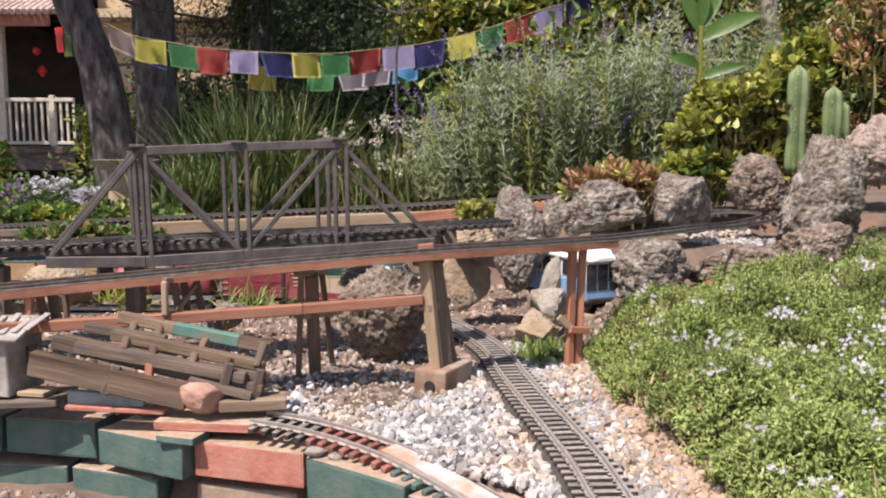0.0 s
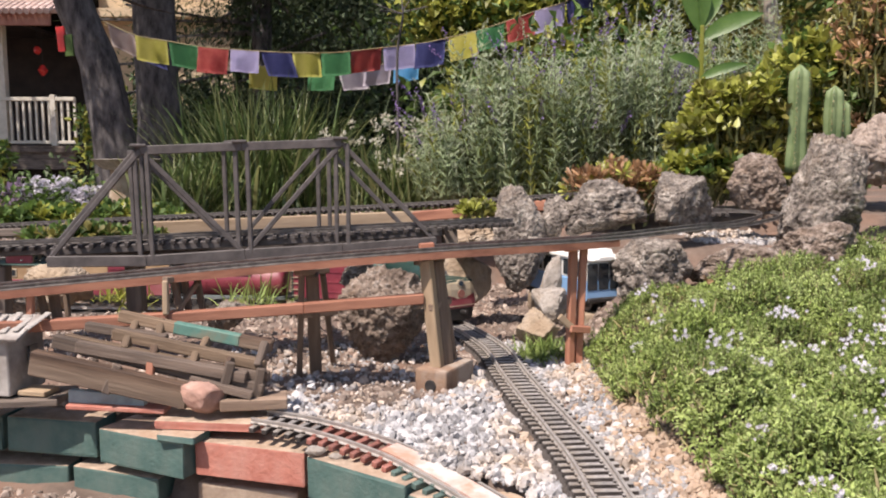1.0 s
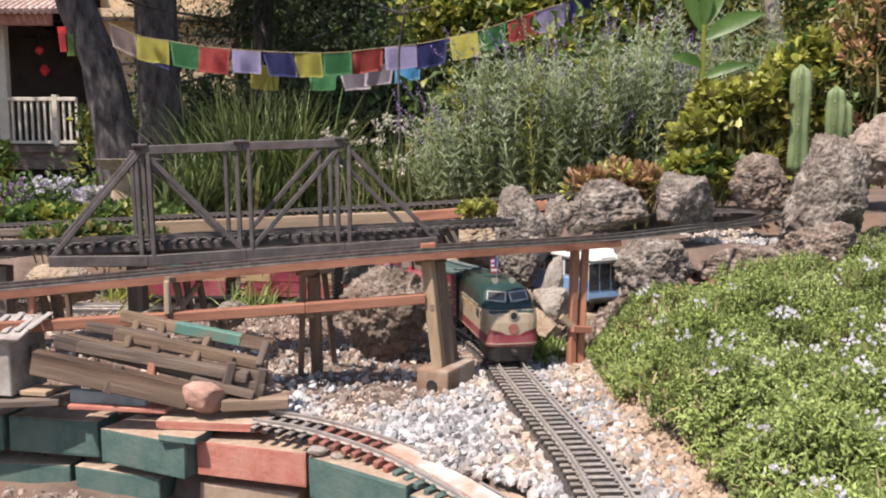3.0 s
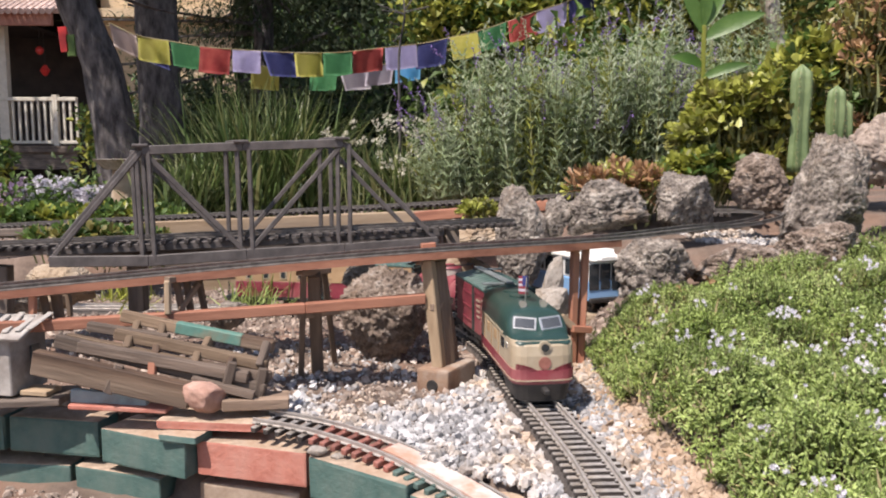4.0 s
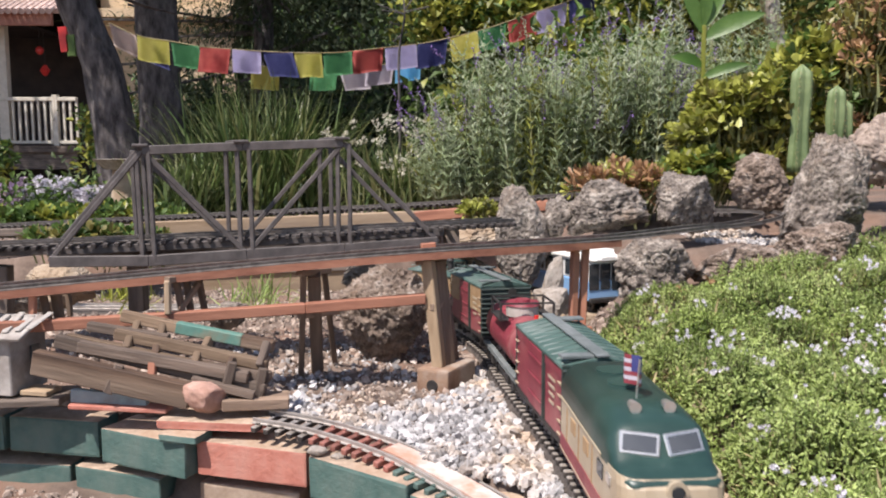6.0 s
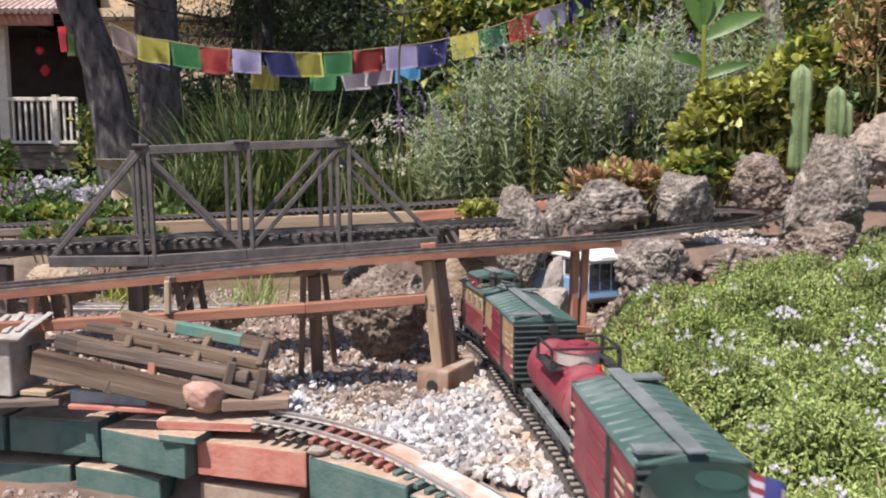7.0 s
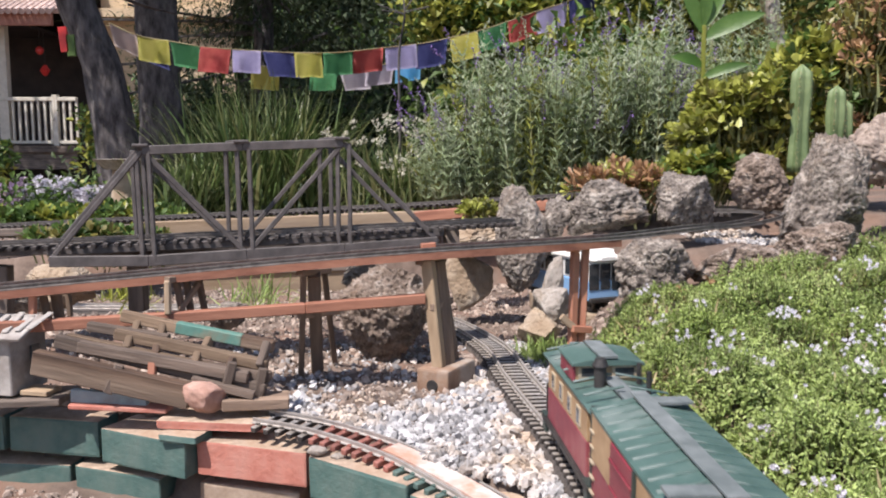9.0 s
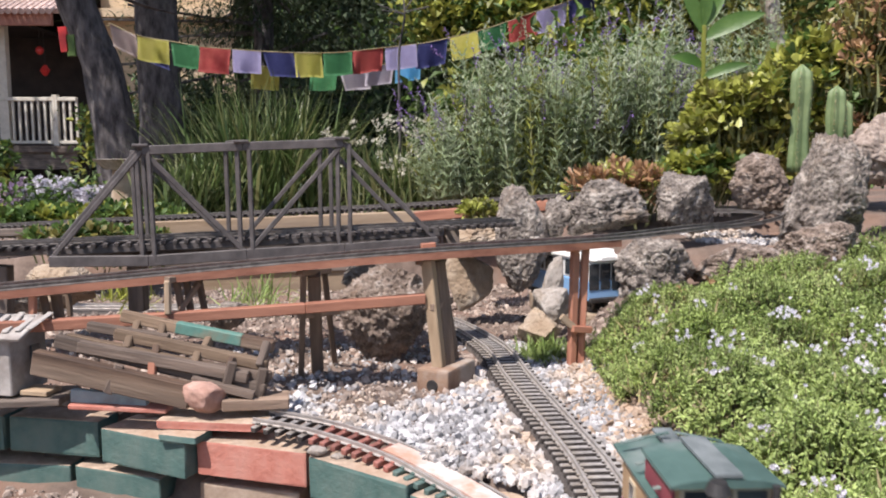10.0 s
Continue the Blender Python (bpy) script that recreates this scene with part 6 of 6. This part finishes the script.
def conifer(seed):
    """Dark needle boughs hanging across the top of the view."""
    rnd = random.Random(seed)
    t = thing("conifer", None, "dark conifer with drooping boughs", "tree")
    part("trunk", trunk([(-2.319, 11.042, -0.572), (-2.290, 11.042, 1.245), (-2.269, 11.042, 2.721), (-2.197, 11.042, 5.667)], [0.134, 0.125, 0.115, 0.058], seed), M_BARK, t, smooth=True)
    needles = []
    for _ in range(230):
        z = rnd.uniform(1.05, 4.6)
        a = rnd.uniform(0, 2 * math.pi)
        root = Vector((-2.32, 11.0, z))
        way = Vector((math.cos(a), math.sin(a) * 0.8, rnd.uniform(-0.25, 0.15))).normalized()
        ln = (2.5 - 0.25 * (z - 1.0)) * rnd.uniform(0.5, 1.0)
        bar("bough", root, root + way * ln * 0.9, 0.03, 0.03, M_BARK, t)if _ % 6 == 0 else None
        for k in range(95):
            p = root + way * ln * (0.15 + 0.85 * rnd.random()) + Vector((rnd.gauss(0, 0.07), rnd.gauss(0, 0.07), rnd.gauss(-0.03, 0.06)))
            needles.append((p, (way + rand_dir(rnd) * 0.9).normalized(), 0.2, rnd.uniform(0.06, 0.14), 0.02))
    link("needles", blade_mesh("needles", needles, 2), M_LEAF_DARK, t)


# added tree outside the view, there only to cast shade on the house
tree([(-9.724, 13.345, -0.372), (-9.595, 13.456, 1.655), (-9.381, 13.567, 3.537)], [0.196, 0.172, 0.141], 123, "unseen tree added to shade the porch", (-11.2, 13.5, 5.2), (1.9, 1.6, 0.8), 6000, M_LEAF_DARK, 0.3, 0.17)
conifer(131)
sap = thing("young_tree", None, "thin bare grey sapling with a spray of twigs", "tree")
part("stem", trunk([(-0.255, 4.969, 0.012), (-0.250, 4.969, 0.489), (-0.253, 4.969, 0.941), (-0.220, 4.969, 1.162), (-0.232, 4.969, 1.320)], [0.010, 0.009, 0.008, 0.007, 0.005], 3), M_BARK, sap)
for a, b in (((-0.220, 4.969, 1.178), (-0.374, 4.969, 1.232)), ((-0.220, 4.969, 1.178), (-0.338, 4.820, 1.176)), ((-0.223, 4.969, 1.188), (-0.078, 4.969, 1.219)), ((-0.220, 4.969, 1.194), (-0.158, 4.969, 1.288)), ((-0.249, 4.969, 1.115), (-0.295, 4.820, 1.109)), ((-0.233, 4.969, 1.068), (-0.289, 4.969, 1.020))):
    bar("twig", a, b, 0.007, 0.007, M_BARK, sap)
pale = thing("pale_tree", None, "slender pale-barked tree behind the shrubs", "tree")
part("trunk", trunk([(2.036, 5.117, 0.626), (1.993, 5.117, 0.989), (1.942, 5.117, 1.218), (1.911, 5.117, 1.475)], [0.050, 0.046, 0.042, 0.033], 5), M_ROCK_PALE, pale, "pale smooth bark", smooth=True)
part("trunk", trunk([(2.085, 5.265, 0.632), (2.023, 5.265, 1.006), (1.942, 5.265, 1.275), (1.892, 5.265, 1.507)], [0.025, 0.023, 0.021, 0.017], 6), M_STRAW, pale, smooth=True)
crown("crown", random.Random(7), (1.551, 5.381, 1.816), (1.3, 0.7, 0.5), 5000, 0.09, 0.04, M_LEAF, pale, clumps=26)


def hedge(at, radii, n, ln, wd, material, seed, label, clumps=40, mat2=None, share=0.0):
    rnd = random.Random(seed)
    t = thing("garden_shrub", None, label, "shrub")
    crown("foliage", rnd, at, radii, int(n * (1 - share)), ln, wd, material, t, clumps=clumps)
    # sunlight on part of the shrub is put in as brighter leaves
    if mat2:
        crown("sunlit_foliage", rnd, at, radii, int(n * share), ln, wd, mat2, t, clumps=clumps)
    bar("stem", (at[0], at[1], ground_z(at[0], at[1])), (at[0], at[1], at[2]), 0.05, 0.05, M_BARK, t)
    return t


hedge((0.924, 4.607, 0.488), (0.889, 0.242, 0.525), 6000, 0.09, 0.045, M_LEAF, 139, "leafy green shrub behind the sage", 50, M_LEAF_YEL, 0.4)
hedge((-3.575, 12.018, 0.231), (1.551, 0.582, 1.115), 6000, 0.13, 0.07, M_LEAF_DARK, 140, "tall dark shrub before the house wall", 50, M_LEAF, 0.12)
hedge((-0.840, 9.363, 0.262), (2.434, 0.749, 0.843), 9000, 0.12, 0.06, M_LEAF_DARK, 141, "leafy shrub coloured dark for shade", 50)
hedge((1.107, 8.921, 0.666), (2.044, 0.743, 1.208), 9000, 0.12, 0.06, M_LEAF_DARK, 142, "leafy shrub coloured dark for shade", 50, M_LEAF, 0.25)
hedge((0.534, 7.815, 1.672), (1.000, 0.454, 0.545), 4500, 0.10, 0.06, M_LEAF, 143, "sunlit leafy branch high in the garden", 30, M_LEAF_YEL, 0.5)
hedge((2.116, 7.372, 1.561), (1.349, 0.539, 0.809), 6000, 0.10, 0.06, M_LEAF, 144, "sunlit leafy shrub high in the garden", 40, M_LEAF_YEL, 0.4)
hedge((3.811, 6.598, 1.166), (1.408, 0.704, 1.144), 7000, 0.10, 0.06, M_LEAF, 145, "leafy green shrub behind the garden", 40, M_LEAF_OLIVE, 0.4)
hedge((-3.332, 8.921, 0.345), (0.465, 0.372, 0.558), 1300, 0.10, 0.06, M_LEAF, 146, "small green shrub between the trees", 20, M_LEAF_YEL, 0.4)
hedge((-3.760, 6.487, 0.268), (0.526, 0.351, 0.307), 1800, 0.08, 0.05, M_LEAF, 147, "green shrub below the porch", 26, M_LEAF_YEL, 0.3)
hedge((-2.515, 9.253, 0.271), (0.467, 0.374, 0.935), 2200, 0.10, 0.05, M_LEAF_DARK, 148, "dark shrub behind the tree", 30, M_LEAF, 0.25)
crown("shoots", random.Random(149), (-3.236, 6.653, 2.091), (0.32, 0.3, 0.28), 900, 0.08, 0.035, M_LEAF_OLIVE, bpy.data.objects["tree"], clumps=14)

# ---------------------------------------------------------------- string of prayer flags
def prayer_flags():
    rope = [(-2.215, 5.709, 1.247), (-2.025, 5.709, 1.160), (-1.803, 5.709, 1.120), (-1.581, 5.709, 1.083), (-1.357, 5.709, 1.065), (-1.116, 5.709, 1.050), (-0.892, 5.709, 1.043), (-0.687, 5.709, 1.046), (-0.499, 5.709, 1.065), (-0.295, 5.709, 1.087), (-0.108, 5.709, 1.109), (0.060, 5.709, 1.145), (0.245, 5.709, 1.189), (0.431, 5.709, 1.247), (0.616, 5.709, 1.312), (0.763, 5.709, 1.356), (0.948, 5.709, 1.427), (1.168, 5.709, 1.529)]
    low = [(-2.359, 6.079, 1.278), (-1.922, 6.079, 1.108), (-1.448, 6.079, 1.015), (-0.952, 6.079, 0.975), (-0.533, 6.079, 0.995), (-0.115, 6.079, 1.053), (0.262, 6.079, 1.193), (0.814, 6.079, 1.387), (1.244, 6.079, 1.586)]
    cols = {"w": ((0.50, 0.46, 0.52), (0.62, 0.58, 0.64)), "y": ((0.52, 0.50, 0.10), (0.64, 0.60, 0.18)), "g": ((0.07, 0.26, 0.11), (0.12, 0.38, 0.17)), "r": ((0.46, 0.07, 0.07), (0.58, 0.14, 0.12)), "b": ((0.06, 0.07, 0.22), (0.10, 0.11, 0.30)),
            "c": ((0.10, 0.42, 0.70), (0.20, 0.54, 0.80)), "p": ((0.44, 0.40, 0.62), (0.56, 0.52, 0.72)), "k": ((0.50, 0.40, 0.38), (0.60, 0.50, 0.46))}
    names = {"w": "white", "y": "yellow", "g": "green", "r": "red", "b": "dark blue", "c": "bright blue", "p": "lavender", "k": "faded pink"}
    mats = {k: mat("cloth_" + k, a, b, 9, 0.8, 0.15, 120, thin=0.45) for k, (a, b) in cols.items()}
    for pts, order, seed, drop in ((rope, "kygrpbygrpbygrpbyg", 151, 0.157), (low, "-b---y-gwwc-------", 152, 0.150)):
        rnd = random.Random(seed)
        path = smooth_path(pts, 0.01)
        cord = tagged(part("cord", sweep([(-0.003, 0), (0, 0.003), (0.003, 0), (0, -0.003)], path[::8]), M_STRAW), "thin cord strung between the trees", "cord")
        at, k = 0.02, 0
        while at < len(path) * 0.01 - 0.3 and k < len(order):
            w = rnd.uniform(0.180, 0.208)
            if order[k] == "-":
                at += w + 0.01
                k += 1
                continue
            bm = bmesh.new()
            nx, nz = 9, 8
            ph, sway, skew = rnd.uniform(0, 6), rnd.uniform(-0.05, 0.05), rnd.uniform(-0.03, 0.04)
            grid = []
            h = drop * rnd.uniform(0.9, 1.08)
            p0 = path[int((at + w / 2) / 0.01)] if int((at + w / 2) / 0.01) < len(path) else path[-1]
            for j in range(nz + 1):
                row = []
                for i in range(nx + 1):
                    q = path[min(len(path) - 1, int((at + w * i / nx) / 0.01))] - p0
                    f = j / nz
                    row.append(bm.verts.new((q.x + skew * f, 0.016 * f * math.sin(i * 0.8 + ph) + sway * f, q.z - h * f)))
                grid.append(row)
            for j in range(nz):
                for i in range(nx):
                    bm.faces.new((grid[j][i], grid[j][i + 1], grid[j + 1][i + 1], grid[j + 1][i]))
            bmesh.ops.solidify(bm, geom=bm.faces[:], thickness=0.0008)
            c = order[k]
            ob = part("prayer_flag", bm, mats[c], None, smooth=True)
            ob.location = p0
            tagged(ob, names[c] + " thin cloth flag hanging from a cord", "flag", "prayer flags")
            if drop > 0.152:
                FLAGS.append((ob, p0.copy(), ph))
            at += w + 0.010
            k += 1


FLAGS = []
prayer_flags()
for a, b, c, lab in (((-2.767, 6.301, 1.295), (-2.751, 6.301, 1.118), M_LAMPRED, "red cloth strip tied to the tree"), ((-2.712, 6.301, 1.238), (-2.703, 6.301, 1.086), M_LEAF, "green cloth strip tied to the tree")):
    tagged(bar("cloth_strip", a, b, 0.02, 0.06, c), lab, "cloth")
for at in ((-7.650, 16.400, 2.320), (-7.565, 16.400, 1.920)):
    lan = part("lantern", trunk([Vector(at) - Vector((0, 0, 0.10)), Vector(at), Vector(at) + Vector((0, 0, 0.10))], [0.03, 0.09, 0.03], 9), M_LAMPRED)
    bar("hanger", Vector(at) + Vector((0, 0, 0.08)), Vector((at[0], at[1], 2.759)), 0.008, 0.008, M_BLACK, lan)
    tagged(lan, "round red paper lantern hanging in the porch", "lantern", "porch lanterns")

# ---------------------------------------------------------------- house with a porch
def house():
    h = thing("house", None, "single-storey stucco house with a dark porch and tiled roof", "house")
    D = 16.071
    z0 = (-8.341, 16.071, 0.458)[2]
    part("porch_wall", box((9.0, 0.2, 5.0), pose(-9.0, D + 2.4, z0 + 1.6)), M_PORCHSHADE, h, "porch wall painted near-black for shade")
    part("side_wall", box((2.6, 0.2, 3.4), pose(-5.45, D + 1.2, z0 + 2.0)), M_STUCCO, h, "cream stucco wall")
    part("porch_ceiling", box((4.861, 2.398, -0.056), pose(-10.4, D + 1.0, (-8.216, 16.071, 2.539)[2] + 0.25)), M_PORCHSHADE, h)
    part("deck", box((6.2, 2.6, 0.12), pose(-9.95, D + 1.1, z0 - 0.02)), M_GREYWOOD, h)
    part("skirting", box((6.2, 0.08, 0.32), pose(-9.95, D - 0.1, z0 - 0.24)), M_GREYWOOD, h, "weathered deck fascia")
    # dark sheet standing in for the shade under the deck
    part("underside", box((6.2, 0.1, 1.6), pose(-9.95, D + 0.5, z0 - 1.1)), M_PORCHSHADE, h)
    zt, zb = (-7.228, 16.071, 1.392)[2], (-7.271, 16.071, 0.563)[2]
    part("top_rail", box((6.1, 0.09, 0.07), pose(-9.9, D, zt - 0.03), 0.008), M_WHITEPAINT, h, "cream painted top rail")
    part("bottom_rail", box((6.1, 0.06, 0.06), pose(-9.9, D, zb), 0.006), M_WHITEPAINT, h)
    for k in range(46):
        x = -6.86 - 0.119 * k
        part("baluster", box((0.04, 0.04, zt - zb), pose(x, D, (zt + zb) / 2)), M_WHITEPAINT, h)
    for x in (-7.25, -8.55, -10.2):
        part("newel", box((0.10, 0.10, zt - zb + 0.16), pose(x, D, (zt + zb) / 2 - 0.03), 0.006), M_WHITEPAINT, h)
    part("porch_post", box((0.16, 0.16, 2.4), pose(-8.2, D + 0.05, zb + 1.15), 0.01), M_WHITEPAINT, h, "painted porch post")
    ze = (-8.203, 16.071, 2.764)[2]
    part("fascia", box((6.2, 0.06, 0.26), pose(-10.1, D - 0.5, ze), 0.01), M_FASCIA, h, "red-brown roof fascia")
    roof = part("roof", box((6.6, 5.0, 0.1), pose(-10.0, D + 1.8, ze + 1.15, 24)), M_ROOFTILE, h)
    tile = None
    for j in range(8):
        for i in range(32):
            m = pose(-7.0 - 0.12 * i, D - 0.5 + 0.26 * j * 0.91, ze + 0.17 + 0.26 * j * 0.41, 24)
            if tile is None:
                o = part("roof_tile", cyl(0.058, 0.05, 0.34, pose(0, 0, 0, -90), 8), M_ROOFTILE, roof)
                tile = o.data
            else:
                o = new("roof_tile", tile)
                o.parent = roof
            o.matrix_parent_inverse = roof.matrix_basis.inverted()
            o.matrix_basis = m
    part("eave", box((2.7, 0.5, 0.16), pose(-5.45, D + 0.9, (-5.836, 16.071, 3.049)[2])), M_STUCCO, h)
    return h


M_FASCIA = mat("fascia_paint", (0.26, 0.10, 0.07), (0.36, 0.17, 0.12), 5, 0.7, 0.2, 60)
house()
# distant garden, closing the view: a wall coloured like shade, trees before it
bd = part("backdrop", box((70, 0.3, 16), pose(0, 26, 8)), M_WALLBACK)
tagged(bd, "flat wall painted dark for distant shaded trees", "backdrop", kind="structure")
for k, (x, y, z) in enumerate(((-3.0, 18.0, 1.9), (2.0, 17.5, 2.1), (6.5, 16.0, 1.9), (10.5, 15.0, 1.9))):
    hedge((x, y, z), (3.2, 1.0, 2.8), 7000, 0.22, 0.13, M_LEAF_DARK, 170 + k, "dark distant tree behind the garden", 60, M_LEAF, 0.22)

# ---------------------------------------------------------------- what nobody could count
MANY = ("leaves", "pale_leaves", "yellow_leaves", "new_leaves", "young_leaves", "stalk_mass", "stalks", "dry_stems", "flowers", "white_blossom", "mauve_blossom", "seed_fluff", "blossom",
        "spine_cover", "needles", "foliage", "sunlit_foliage", "crown", "shoots", "dry_tuft")
for o in scene.objects:
    if o.type == "MESH" and o.name.split(".")[0] in MANY:
        tagged(o, kind="stuff")

# ---------------------------------------------------------------- motion
def on_line(s):
    i = max(0, min(len(MAIN_PATH) - 2, int(s / 0.01)))
    return MAIN_PATH[i] + (MAIN_PATH[i + 1] - MAIN_PATH[i]) * (s / 0.01 - i)


def car_pose(nose, length):
    """A car rides on its two trucks."""
    a, b = on_line(nose - length * 0.20), on_line(nose - length * 0.80)
    d = a - b
    m = (a + b) / 2 + Vector((0, 0, 0.0085))
    return Matrix.Translation(m) @ d.to_track_quat("X", "Z").to_matrix().to_4x4()


# the nose passes 1.075 m before the camera at 5 s; the train gathers speed
S_REF = min((i for i, p in enumerate(MAIN_PATH) if p.x > 0), key=lambda i: abs(MAIN_PATH[i].y - 1.075)) * 0.01


def nose_at(t):
    return S_REF + 0.20 * (t - 5.0) + 0.0089 * (t * t - 25.0) + 0.085 * ease(5.0, 8.5, t) + 0.03 * ease(8.0, 10.0, t)


def motions():
    for ob, back, length in TRAIN:
        walk(ob, [(k * 0.2, car_pose(nose_at(k * 0.2) - back, length)) for k in range(51)])

    # the flags stir a little in the breeze
    for ob, at, ph in FLAGS:
        walk(ob, [(k * 0.5, Matrix.Translation(at) @ pose(0, 0, 0, 5 * math.sin(k * 0.9 + ph), 0, 2.5 * math.sin(k * 0.7 + 2 * ph))) for k in range(21)])


motions()
